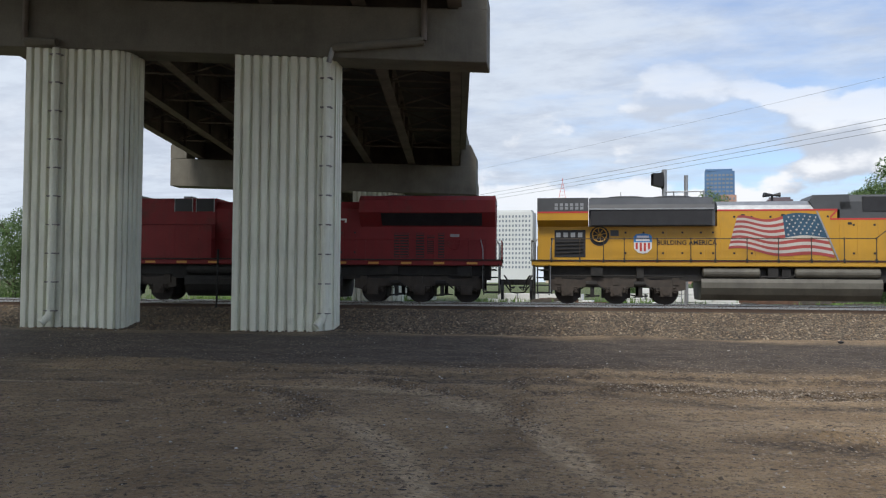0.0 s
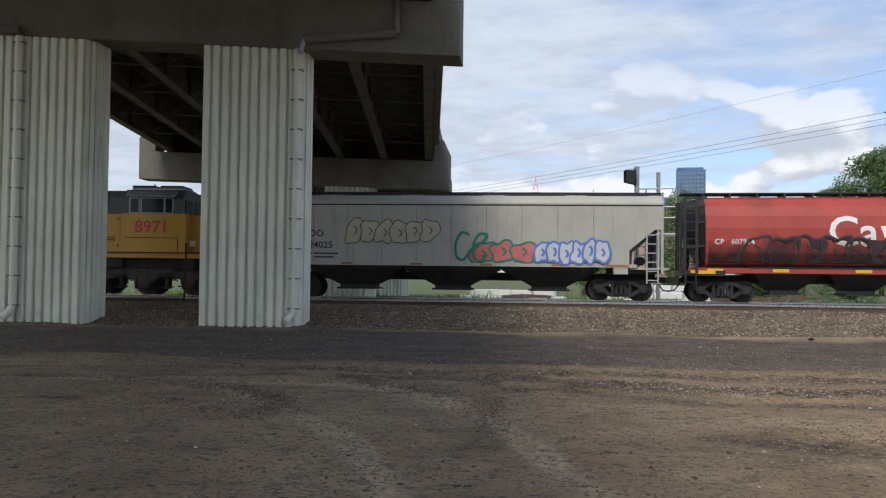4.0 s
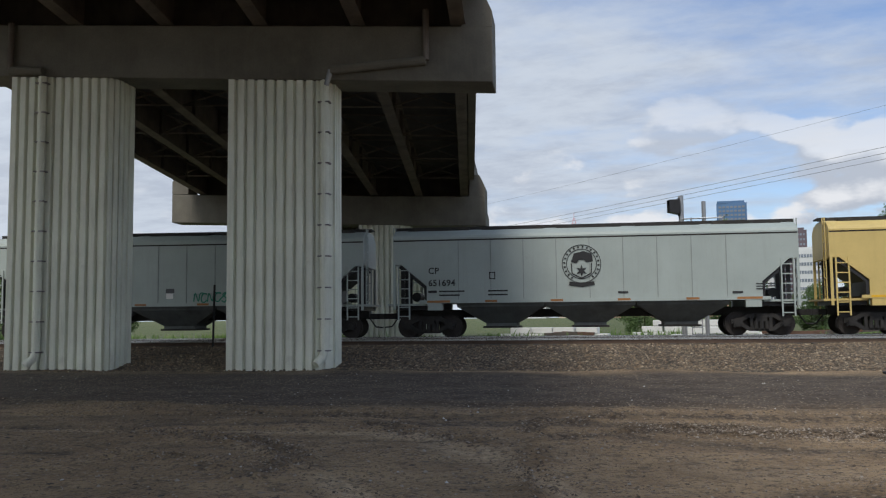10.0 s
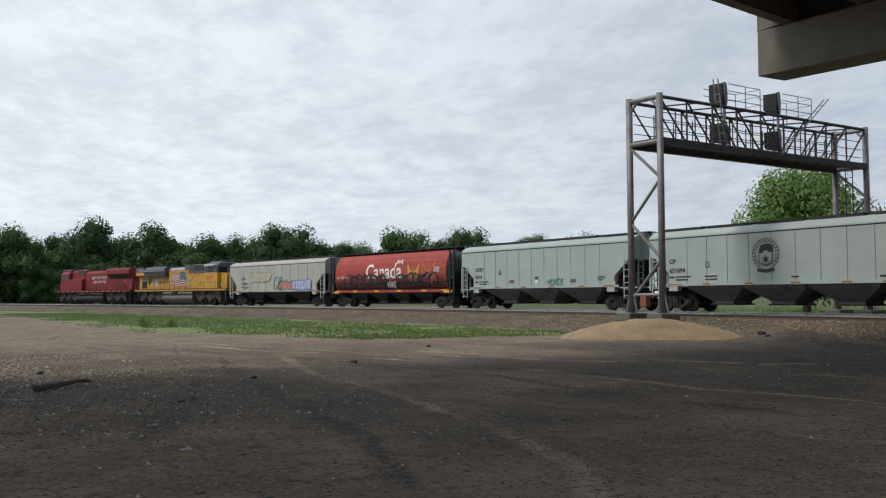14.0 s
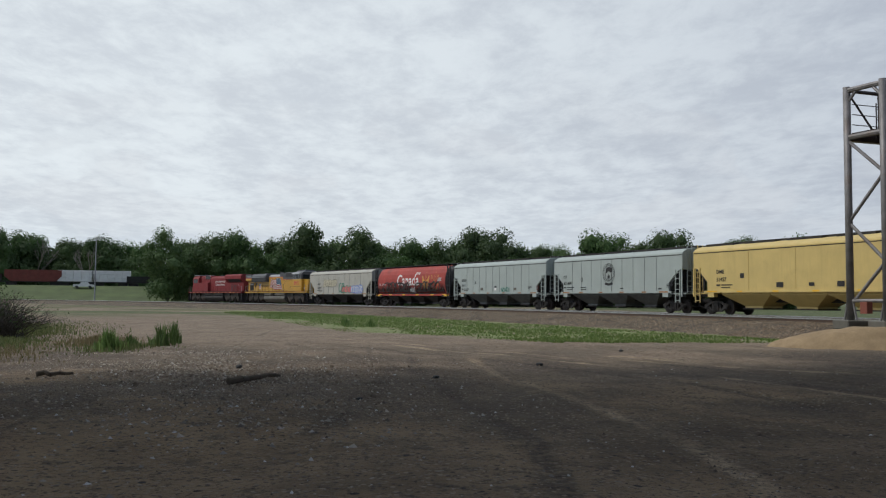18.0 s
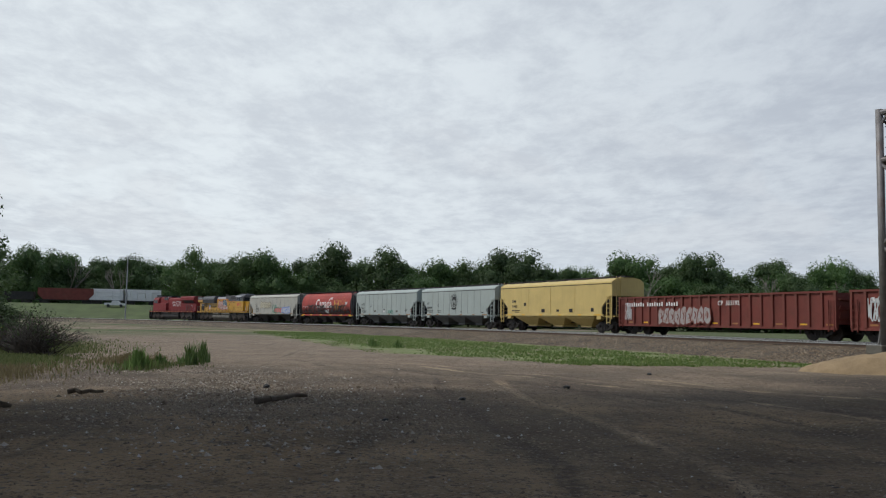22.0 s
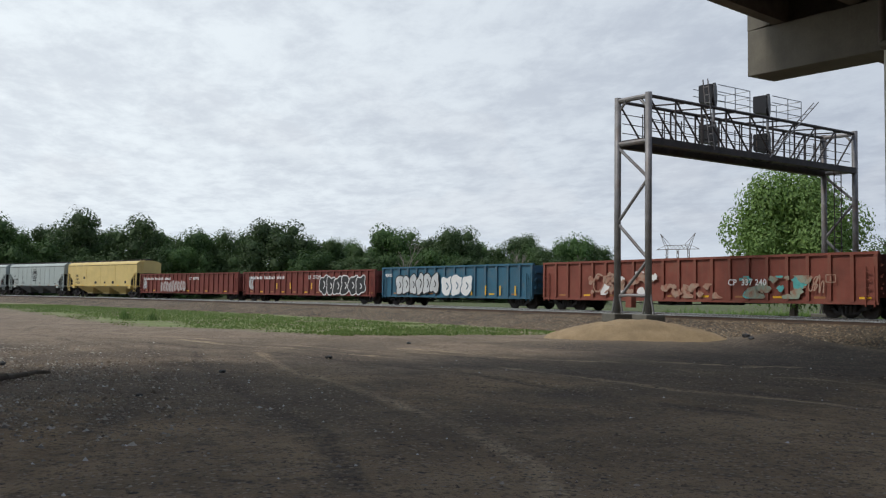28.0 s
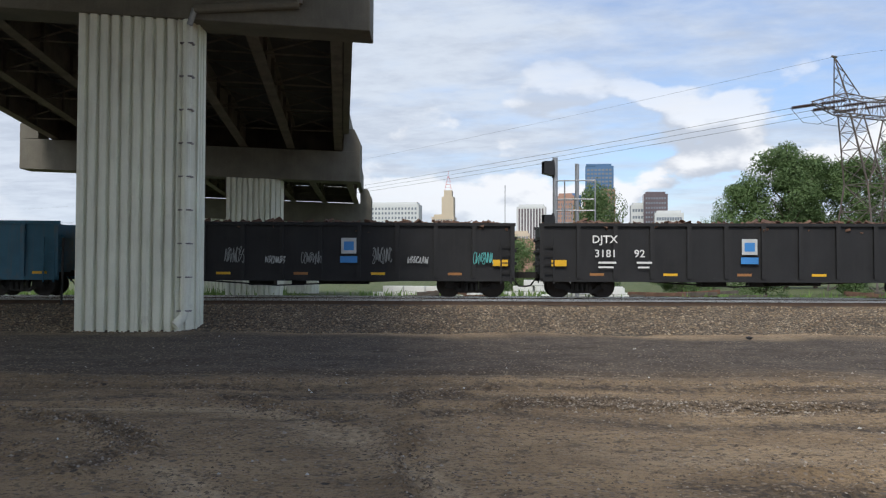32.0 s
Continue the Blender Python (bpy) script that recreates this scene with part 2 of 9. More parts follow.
def blots(car, x0, x1, z0, z1, y, n, seed, paints, label):
    """Ragged worn patches of old paint."""
    rng = random.Random(seed)
    for i in range(n):
        cx, cz, r = rng.uniform(x0, x1), rng.uniform(z0, z1), rng.uniform(0.15, 0.4)
        bm = bmesh.new()
        bm.faces.new([bm.verts.new((cx + r * 1.2 * rng.uniform(0.35, 1.2) * math.cos(-k * math.tau / 13), y - 0.001 * i, min(z1, max(z0, cz + r * rng.uniform(0.35, 1.2) * math.sin(-k * math.tau / 13))))) for k in range(13)])
        bmesh.ops.triangulate(bm, faces=bm.faces[:])
        part("worn_paint", bm, paints[i % len(paints)], car, label)


def twin(name, bm, material, parent, label=""):
    """A part on the near side and its mirror image on the far side, two objects on one mesh."""
    a = part(name, bm, material, parent, label)
    b = shared(name, a.data, parent, None, label)
    b.scale = (1, -1, 1)
    return a


# ---------------------------------------------------------------- materials
def mat(name, base, rough=0.6, metal=0.0, var=0.3, scale=1.5, bump=0.15, fine=40.0, tint=None, streak=0.0, coords="Object", dirt=None, dirt_at=(0.55, 0.75), dirt_scale=0.8):
    m = bpy.data.materials.new(name)
    m.use_nodes = True
    nt = m.node_tree
    N, K = nt.nodes.new, nt.links.new
    b = nt.nodes["Principled BSDF"]
    tc = N("ShaderNodeTexCoord").outputs[coords]

    def tex(sc, detail=5, rg=0.6, vec=tc):
        n = N("ShaderNodeTexNoise")
        n.inputs["Scale"].default_value, n.inputs["Detail"].default_value, n.inputs["Roughness"].default_value = sc, detail, rg
        K(vec, n.inputs["Vector"])
        return n.outputs["Fac"]

    def rng(v, a, c, lo=0.0, hi=1.0):
        r = N("ShaderNodeMapRange")
        r.inputs[1].default_value, r.inputs[2].default_value, r.inputs[3].default_value, r.inputs[4].default_value = a, c, lo, hi
        K(v, r.inputs[0])
        return r.outputs[0]

    def mix(f, a, c):
        x = N("ShaderNodeMix")
        x.data_type = "RGBA"
        K(f, x.inputs[0])
        for s, v in ((6, a), (7, c)):
            if isinstance(v, tuple):
                x.inputs[s].default_value = (*v[:3], 1)
            else:
                K(v, x.inputs[s])
        return x.outputs[2]

    dark = tuple(c * (1 - var) for c in base)
    lite = tuple(min(0.95, c * (1 + var * 0.7)) for c in (tint or base))
    col = mix(rng(tex(scale), 0.3, 0.7), dark, lite)
    g = tex(fine, 4, 0.7)
    col = mix(rng(g, 0.35, 0.75, 0.0, 0.45), col, tuple(c * 0.7 for c in base))
    if streak:
        mp = N("ShaderNodeMapping")
        mp.inputs["Scale"].default_value = (5.0, 5.0, 0.35)
        K(tc, mp.inputs["Vector"])
        col = mix(rng(tex(1.3, 6, 0.65, mp.outputs[0]), 0.5, 0.8, 0.0, streak), col, dirt or tuple(c * 0.35 for c in base))
    if dirt:
        col = mix(rng(tex(dirt_scale, 7, 0.65), dirt_at[0], dirt_at[1], 0.0, 0.85), col, dirt)
    K(col, b.inputs["Base Color"])
    b.inputs["Metallic"].default_value = metal
    K(rng(g, 0.3, 0.7, max(0.05, rough - 0.12), min(1.0, rough + 0.12)), b.inputs["Roughness"])
    if bump:
        bp = N("ShaderNodeBump")
        bp.inputs["Strength"].default_value, bp.inputs["Distance"].default_value = min(1.0, bump), 0.02
        K(g, bp.inputs["Height"])
        K(bp.outputs[0], b.inputs["Normal"])
    return m


def leaf_mat(name, base, alt):
    m = bpy.data.materials.new(name)
    m.use_nodes = True
    nt = m.node_tree
    N, K = nt.nodes.new, nt.links.new
    b = nt.nodes["Principled BSDF"]
    g = N("ShaderNodeNewGeometry")
    mx = N("ShaderNodeMix")
    mx.data_type = "RGBA"
    mx.inputs[6].default_value, mx.inputs[7].default_value = (*base, 1), (*alt, 1)
    K(g.outputs["Random Per Island"], mx.inputs[0])
    oi = N("ShaderNodeObjectInfo")
    hs = N("ShaderNodeHueSaturation")
    mr = N("ShaderNodeMapRange")
    mr.inputs[3].default_value, mr.inputs[4].default_value = 0.75, 1.25
    K(oi.outputs["Random"], mr.inputs[0])
    K(mr.outputs[0], hs.inputs["Value"])
    K(mx.outputs[2], hs.inputs["Color"])
    K(hs.outputs[0], b.inputs["Base Color"])
    b.inputs["Roughness"].default_value = 0.65
    b.inputs["Subsurface Weight"].default_value = 0.0
    tr = N("ShaderNodeBsdfTranslucent")
    K(hs.outputs[0], tr.inputs["Color"])
    ms = N("ShaderNodeMixShader")
    ms.inputs[0].default_value = 0.3
    K(b.outputs[0], ms.inputs[1])
    K(tr.outputs[0], ms.inputs[2])
    K(ms.outputs[0], nt.nodes["Material Output"].inputs["Surface"])
    return m


def overspray_mat(name, colour, z_top, z_low):
    """Thin spray dust: denser low on the panel, broken up, see-through elsewhere."""
    m = mat(name, colour, 0.6, var=0.4, bump=0)
    nt = m.node_tree
    N, K = nt.nodes.new, nt.links.new
    tc = N("ShaderNodeTexCoord").outputs["Object"]
    sep = N("ShaderNodeSeparateXYZ")
    K(tc, sep.inputs[0])
    no = N("ShaderNodeTexNoise")
    no.inputs["Scale"].default_value, no.inputs["Detail"].default_value = 0.9, 6
    K(tc, no.inputs["Vector"])
    z = N("ShaderNodeMapRange")
    z.inputs[1].default_value, z.inputs[2].default_value, z.inputs[3].default_value, z.inputs[4].default_value = z_top, z_low, -0.25, 0.45
    K(sep.outputs[2], z.inputs[0])
    ad = N("ShaderNodeMath")
    ad.operation = "ADD"
    K(no.outputs["Fac"], ad.inputs[0])
    K(z.outputs[0], ad.inputs[1])
    r = N("ShaderNodeMapRange")
    r.inputs[1].default_value, r.inputs[2].default_value, r.inputs[4].default_value = 0.42, 0.85, 0.93
    K(ad.outputs[0], r.inputs[0])
    K(r.outputs[0], nt.nodes["Principled BSDF"].inputs["Alpha"])
    return m


CONCRETE = mat("concrete", (0.165, 0.153, 0.124), 0.85, var=0.35, scale=0.5, bump=0.25, fine=25, streak=0.45, dirt=(0.20, 0.18, 0.14), dirt_at=(0.58, 0.85))
CLADDING = mat("painted corrugated steel", (0.78, 0.79, 0.67), 0.55, var=0.14, scale=0.6, bump=0.08, fine=30, streak=0.42, dirt=(0.27, 0.26, 0.20), dirt_at=(0.62, 0.95))
GIRDER = mat("weathered girder steel", (0.17, 0.143, 0.12), 0.75, var=0.4, scale=1.2, streak=0.4)
# darker than the other concrete: shade beneath the deck is in this colour
SOFFIT_SHADED = mat("deck underside", (0.10, 0.095, 0.09), 0.9, var=0.3, scale=0.8)
GALV = mat("galvanised steel", (0.34, 0.35, 0.36), 0.45, 0.5, var=0.2, scale=3)
GANTRY = mat("weathered gantry steel", (0.24, 0.23, 0.225), 0.55, 0.35, var=0.3, scale=2.0, dirt=(0.16, 0.10, 0.07))
GANTRY_DARK = mat("sooty truss steel", (0.085, 0.072, 0.066), 0.6, 0.3, var=0.35, scale=2.0, dirt=(0.10, 0.06, 0.045))
BLACK = mat("black paint", (0.02, 0.02, 0.022), 0.55, var=0.4, scale=2)
SIGNAL_BLACK = mat("signal black", (0.012, 0.012, 0.013), 0.5, var=0.3)
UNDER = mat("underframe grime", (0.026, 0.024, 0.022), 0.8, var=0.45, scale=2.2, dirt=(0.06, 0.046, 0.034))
WHEEL = mat("wheel steel", (0.036, 0.029, 0.025), 0.7, 0.1, var=0.35, scale=3)
RAIL_TOP = mat("worn rail", (0.55, 0.54, 0.52), 0.28, 0.9, var=0.12, bump=0.02)
RAIL_SIDE = mat("rusty rail", (0.10, 0.065, 0.045), 0.8, 0.2, var=0.3)
SLEEPER = mat("sleeper timber", (0.10, 0.085, 0.07), 0.85, var=0.4, scale=3)
HOPPER_GREY = mat("grey car paint", (0.385, 0.435, 0.405), 0.5, var=0.10, scale=0.6, bump=0.05, streak=0.22, dirt=(0.25, 0.24, 0.21), dirt_at=(0.62, 0.95))
SEAM_GREY = mat("grimy seam paint", (0.26, 0.285, 0.27), 0.6, var=0.25, scale=1.5, bump=0.05)
# grimy body grey, darkened further for the shade under the car
BAY_GREY_SHADED = mat("shaded grimy grey bay paint", (0.115, 0.125, 0.12), 0.7, var=0.3, scale=1.2, streak=0.4, dirt=(0.05, 0.046, 0.04))
HOPPER_SOO = mat("chalky grey car paint", (0.44, 0.43, 0.37), 0.6, var=0.14, scale=0.8, bump=0.05, streak=0.5, dirt=(0.26, 0.22, 0.16), dirt_at=(0.55, 0.9))
HOPPER_RED = mat("red car paint", (0.38, 0.045, 0.03), 0.6, var=0.22, scale=0.7, bump=0.05, streak=0.35, dirt=(0.10, 0.03, 0.025), dirt_at=(0.55, 0.9))
HOPPER_YELLOW = mat("cream yellow car paint", (0.64, 0.48, 0.17), 0.5, var=0.12, scale=0.7, bump=0.05, streak=0.3, dirt=(0.36, 0.25, 0.08), dirt_at=(0.6, 0.95))
GON_RED = mat("oxide red gondola paint", (0.185, 0.042, 0.030), 0.75, var=0.3, scale=0.9, streak=0.5, dirt=(0.11, 0.05, 0.03))
GON_ORANGE = mat("faded red gondola paint", (0.225, 0.060, 0.038), 0.75, var=0.35, scale=0.8, streak=0.6, dirt=(0.16, 0.08, 0.05))
GON_BLUE = mat("blue gondola paint", (0.030, 0.125, 0.190), 0.6, var=0.25, scale=0.8, streak=0.5, dirt=(0.10, 0.09, 0.08))
GON_BLACK = mat("black gondola paint", (0.013, 0.013, 0.014), 0.7, var=0.5, scale=0.9, streak=0.4, dirt=(0.030, 0.026, 0.023), dirt_at=(0.6, 0.9))
LOCO_RED = mat("locomotive red", (0.22, 0.016, 0.018), 0.7, var=0.2, scale=0.8, streak=0.35, dirt=(0.09, 0.03, 0.025))
LOCO_YELLOW = mat("locomotive yellow", (0.56, 0.30, 0.026), 0.4, var=0.1, scale=0.7, streak=0.3, dirt=(0.30, 0.18, 0.05), dirt_at=(0.62, 0.95))
LOCO_GREY = mat("locomotive grey", (0.075, 0.078, 0.082), 0.5, var=0.2)
WHITE = mat("white lettering", (0.78, 0.77, 0.74), 0.5, var=0.1, bump=0)
BLACK_INK = mat("black lettering", (0.02, 0.02, 0.02), 0.5, var=0.1, bump=0)
YELLOW_TAPE = mat("yellow reflector", (0.80, 0.45, 0.02), 0.4, var=0.1, bump=0)
ORANGE_TAPE = mat("orange reflector", (0.36, 0.16, 0.05), 0.5, var=0.2, bump=0)
RED_STRIPE = mat("red stripe", (0.55, 0.05, 0.04), 0.4, var=0.1, bump=0)
BLUE_PAINT = mat("blue decal", (0.05, 0.25, 0.60), 0.4, var=0.1, bump=0)
NAVY = mat("navy decal", (0.02, 0.04, 0.16), 0.4, var=0.1, bump=0)
GREEN_SPRAY = mat("green spray paint", (0.02, 0.22, 0.14), 0.5, var=0.2, bump=0)
PINK_SPRAY = mat("pink spray paint", (0.62, 0.16, 0.15), 0.5, var=0.2, bump=0)
BLUE_SPRAY = mat("blue spray paint", (0.10, 0.20, 0.60), 0.5, var=0.2, bump=0)
CREAM_SPRAY = mat("thin cream spray paint", (0.50, 0.46, 0.33), 0.6, var=0.2, scale=1.5, bump=0)
TEAL_SPRAY = mat("teal spray paint", (0.10, 0.42, 0.40), 0.5, var=0.2, bump=0)
FADED_BLUE = mat("faded pale blue spray paint", (0.075, 0.165, 0.215), 0.7, var=0.3, scale=2, bump=0)
SMOKE_SPRAY = mat("dark spray paint", (0.045, 0.03, 0.028), 0.6, var=0.4, bump=0)
SILVER_SPRAY = mat("silver spray paint", (0.55, 0.57, 0.56), 0.5, var=0.2, bump=0)
WORN_SILVER = mat("worn silver spray paint", (0.42, 0.41, 0.39), 0.6, var=0.3, scale=2.5, bump=0, dirt=(0.24, 0.12, 0.09), dirt_at=(0.45, 0.65), dirt_scale=2.5)
WORN_CREAM = mat("worn cream spray paint", (0.46, 0.33, 0.24), 0.7, var=0.35, scale=3, bump=0, dirt=(0.28, 0.10, 0.06), dirt_at=(0.4, 0.6), dirt_scale=3)
WORN_GREEN = mat("worn pale green spray paint", (0.30, 0.38, 0.29), 0.7, var=0.3, scale=3, bump=0, dirt=(0.28, 0.12, 0.07), dirt_at=(0.42, 0.62), dirt_scale=3)
OVERSPRAY = overspray_mat("dark overspray", (0.035, 0.022, 0.022), 3.0, 1.5)
GOLD = mat("wheat gold decal", (0.62, 0.30, 0.06), 0.5, var=0.15, bump=0)
GLASS = mat("dark window glass", (0.015, 0.02, 0.025), 0.08, var=0.1, bump=0)
GLASS.node_tree.nodes["Principled BSDF"].inputs["Specular IOR Level"].default_value = 0.2
SCRAP = mat("rusty scrap", (0.16, 0.09, 0.06), 0.75, 0.3, var=0.5, scale=3, dirt=(0.06, 0.055, 0.05))


def ballast_mat():
    """Crushed stone: every cell its own tone, dark joints, strong relief, with wide stains."""
    m = bpy.data.materials.new("ballast")
    m.use_nodes = True
    nt = m.node_tree
    N, K = nt.nodes.new, nt.links.new
    b = nt.nodes["Principled BSDF"]
    tc = N("ShaderNodeTexCoord").outputs["Object"]
    v = N("ShaderNodeTexVoronoi")
    v.inputs["Scale"].default_value = 17.0
    K(tc, v.inputs["Vector"])
    sp = N("ShaderNodeSeparateColor")
    K(v.outputs["Color"], sp.inputs[0])
    r = N("ShaderNodeValToRGB")
    tones = [(0.0, (0.049, 0.038, 0.025)), (0.3, (0.129, 0.097, 0.062)), (0.55, (0.204, 0.152, 0.098)), (0.8, (0.289, 0.217, 0.140)), (0.96, (0.452, 0.367, 0.255))]
    while len(r.color_ramp.elements) < len(tones):
        r.color_ramp.elements.new(0.5)
    for e, (p, c) in zip(r.color_ramp.elements, tones):
        e.position, e.color = p, (*c, 1)
    K(sp.outputs[0], r.inputs[0])
    jn = N("ShaderNodeMapRange")
    jn.inputs[1].default_value, jn.inputs[2].default_value, jn.inputs[3].default_value, jn.inputs[4].default_value = 0.35, 0.75, 1.0, 0.25
    K(v.outputs["Distance"], jn.inputs[0])
    no = N("ShaderNodeTexNoise")
    no.inputs["Scale"].default_value, no.inputs["Detail"].default_value = 0.4, 7
    K(tc, no.inputs["Vector"])
    st = N("ShaderNodeMapRange")
    st.inputs[1].default_value, st.inputs[2].default_value, st.inputs[3].default_value, st.inputs[4].default_value = 0.35, 0.65, 0.65, 1.15
    K(no.outputs["Fac"], st.inputs[0])
    mu = N("ShaderNodeMath")
    mu.operation = "MULTIPLY"
    K(jn.outputs[0], mu.inputs[0])
    K(st.outputs[0], mu.inputs[1])
    vm = N("ShaderNodeVectorMath")
    vm.operation = "SCALE"
    K(r.outputs[0], vm.inputs[0])
    K(mu.outputs[0], vm.inputs["Scale"])
    K(vm.outputs[0], b.inputs["Base Color"])
    b.inputs["Roughness"].default_value = 0.92
    bp = N("ShaderNodeBump")
    bp.inputs["Strength"].default_value, bp.inputs["Distance"].default_value = 1.0, 0.04
    bp.invert = True
    K(v.outputs["Distance"], bp.inputs["Height"])
    K(bp.outputs[0], b.inputs["Normal"])
    return m


BALLAST = ballast_mat()
SAND = mat("sand", (0.36, 0.265, 0.155), 0.95, var=0.22, scale=1.6, bump=0.6, fine=14, dirt=(0.24, 0.175, 0.105), dirt_at=(0.5, 0.75), dirt_scale=1.4)
BARK = mat("bark", (0.10, 0.08, 0.06), 0.9, var=0.4, scale=4)
DEAD = mat("bare branches", (0.26, 0.23, 0.19), 0.9, var=0.3)
LEAF = leaf_mat("leaves", (0.072, 0.13, 0.04), (0.16, 0.235, 0.088))
LEAF_DARK = leaf_mat("dark leaves", (0.04, 0.078, 0.022), (0.088, 0.145, 0.045))
LEAF_MID = leaf_mat("mid green leaves", (0.04, 0.088, 0.02), (0.085, 0.16, 0.04))
LEAF_LIGHT = leaf_mat("light leaves", (0.09, 0.165, 0.036), (0.20, 0.30, 0.08))
CHALK = mat("grey chalky spray paint", (0.26, 0.27, 0.27), 0.6, var=0.3, bump=0)
TURF = leaf_mat("pale grass", (0.13, 0.22, 0.05), (0.25, 0.33, 0.10))
GRASS = leaf_mat("grass", (0.075, 0.13, 0.025), (0.17, 0.22, 0.06))
DRY = leaf_mat("dry grass", (0.19, 0.16, 0.08), (0.30, 0.25, 0.13))
BUSH = leaf_mat("bare bush twigs", (0.05, 0.042, 0.035), (0.09, 0.075, 0.06))


# ---------------------------------------------------------------- the line of the railway
D0, K1, K2, K3, RAIL_Z, GAP = 37.543, 0.13714, -1.8544e-3, -6.09e-7, 0.79, 4.2
_xs = np.linspace(-340, 360, 2801)


def line_y(x):
    c, n = np.minimum(x, 20.0), np.where(x < -20, -x - 20.0, 0.0)
    return D0 + K1 * c + K2 * c * c + K3 * np.where(x < 0, x, 0) ** 3 + (K1 + 40.0 * K2) * (x - c) + 2.4e-4 * n * n - 1.35e-6 * n ** 3


_ys = line_y(_xs)
_arc = np.concatenate([[0], np.cumsum(np.hypot(np.diff(_xs), np.diff(_ys)))])
_arc -= np.interp(0, _xs, _arc)


def on_line(s, off=0.0):
    """Place at arc length s of the far track, off metres beyond it (minus: towards the yard), and the heading."""
    x = float(np.interp(s, _arc, _xs))
    x2 = float(np.interp(s + 0.5, _arc, _xs))
    x1 = float(np.interp(s - 0.5, _arc, _xs))
    y1, y2 = float(line_y(x1)), float(line_y(x2))
    a = math.atan2(y2 - y1, x2 - x1)
    return x - off * math.sin(a), float(line_y(x)) + off * math.cos(a), a


def swept(bm, profile, s0, s1, step, close=False):
    """Draws a profile of (off, z) along the line."""
    n = max(1, int((s1 - s0) / step))
    last = None
    for i in range(n + 1):
        s = s0 + (s1 - s0) * i / n
        row = []
        for off, z in profile:
            x, y, a = on_line(s, off)
            row.append(bm.verts.new((x, y, z)))
        if last:
            m = len(row)
            for j in range(m if close else m - 1):
                k = (j + 1) % m
                bm.faces.new((last[j], row[j], row[k], last[k]))
        elif close:
            bm.faces.new(row)
        last = row
    if close:
        bm.faces.new(last[::-1])
        bmesh.ops.recalc_face_normals(bm, faces=bm.faces[:])
    return bm


# ---------------------------------------------------------------- ground
def steps(lo, hi, fine_lo, fine_hi, fine, grow=1.22):
    v = list(np.arange(fine_lo, fine_hi + fine / 2, fine))
    s = fine
    while v[-1] < hi:
        s *= grow
        v.append(v[-1] + s)
    s = fine
    while v[0] > lo:
        s *= grow
        v.insert(0, v[0] - s)
    return np.array(v)


# crumbled wheel ruts: places, half width, crumbs to the metre
RUTS = [(((-8.2, 10.9), (-6.9, 10.6), (-5.7, 10.3), (-4.8, 9.4), (-4.4, 8.7), (-4.4, 7.8)), 0.16, 420),
        (((-7.0, 9.1), (-5.8, 8.8), (-5.1, 8.4)), 0.14, 130),
        (((-0.9, 12.5), (0.2, 12.9), (1.0, 12.5), (1.9, 12.9), (3.4, 12.6)), 0.24, 900),
        (((-4.9, 12.4), (-3.7, 11.5), (-2.8, 10.7)), 0.2, 200),
        (((-2.6, 11.9), (-2.4, 13.2), (-1.5, 14.0)), 0.18, 200),
        (((-2.1, 10.4), (-1.7, 8.7), (-1.4, 7.6)), 0.14, 110),
        (((-1.9, 11.3), (-0.9, 12.3)), 0.2, 180),
        (((1.8, 8.6), (3.2, 9.2), (5.2, 9.3)), 0.3, 110),
        (((-14, 14.5), (-9, 13.6), (-3, 14.6), (4, 15.2)), 0.3, 60)]


def rut_depth(x, y):
    z = 0.0
    for path, wide, many in RUTS:
        d = 9.0
        for a, b in zip(path, path[1:]):
            vx, vy = b[0] - a[0], b[1] - a[1]
            f = min(1.0, max(0.0, ((x - a[0]) * vx + (y - a[1]) * vy) / (vx * vx + vy * vy)))
            d = min(d, math.hypot(x - a[0] - f * vx, y - a[1] - f * vy))
        if d < 1.2:
            lump = 0.6 + 0.8 * noise.noise((x * 5, y * 5, 8))
            z += 0.085 * lump * math.exp(-((d - wide) / (wide * 0.8)) ** 2) - 0.03 * math.exp(-(d / wide) ** 2)
    return z


def ground_z(x, y):
    z = 0.05 * noise.noise((x * 0.35, y * 0.35, 1)) + 0.022 * noise.noise((x * 1.7, y * 1.7, 2)) + 0.012 * noise.noise((x * 4.5, y * 4.5, 3))
    # wheel ruts that swing across the yard
    for c in (12.2, 14.1, 16.4):
        d = y - c - 0.13 * x - 0.35 * noise.noise((x * 0.15, 0, c))
        z -= 0.045 * math.exp(-(d / 0.2) ** 2)
    # low spoil heap of dark earth
    z += 0.42 * math.exp(-(((x + 25.2) / 2.4) ** 2 + ((y - 21.6) / 1.2) ** 2)) + 0.14 * math.exp(-(((x + 14) / 7) ** 2 + ((y + 3) / 4) ** 2))
    if -15 < x < 7 and 6 < y < 16:
        z += rut_depth(x, y)
    return z


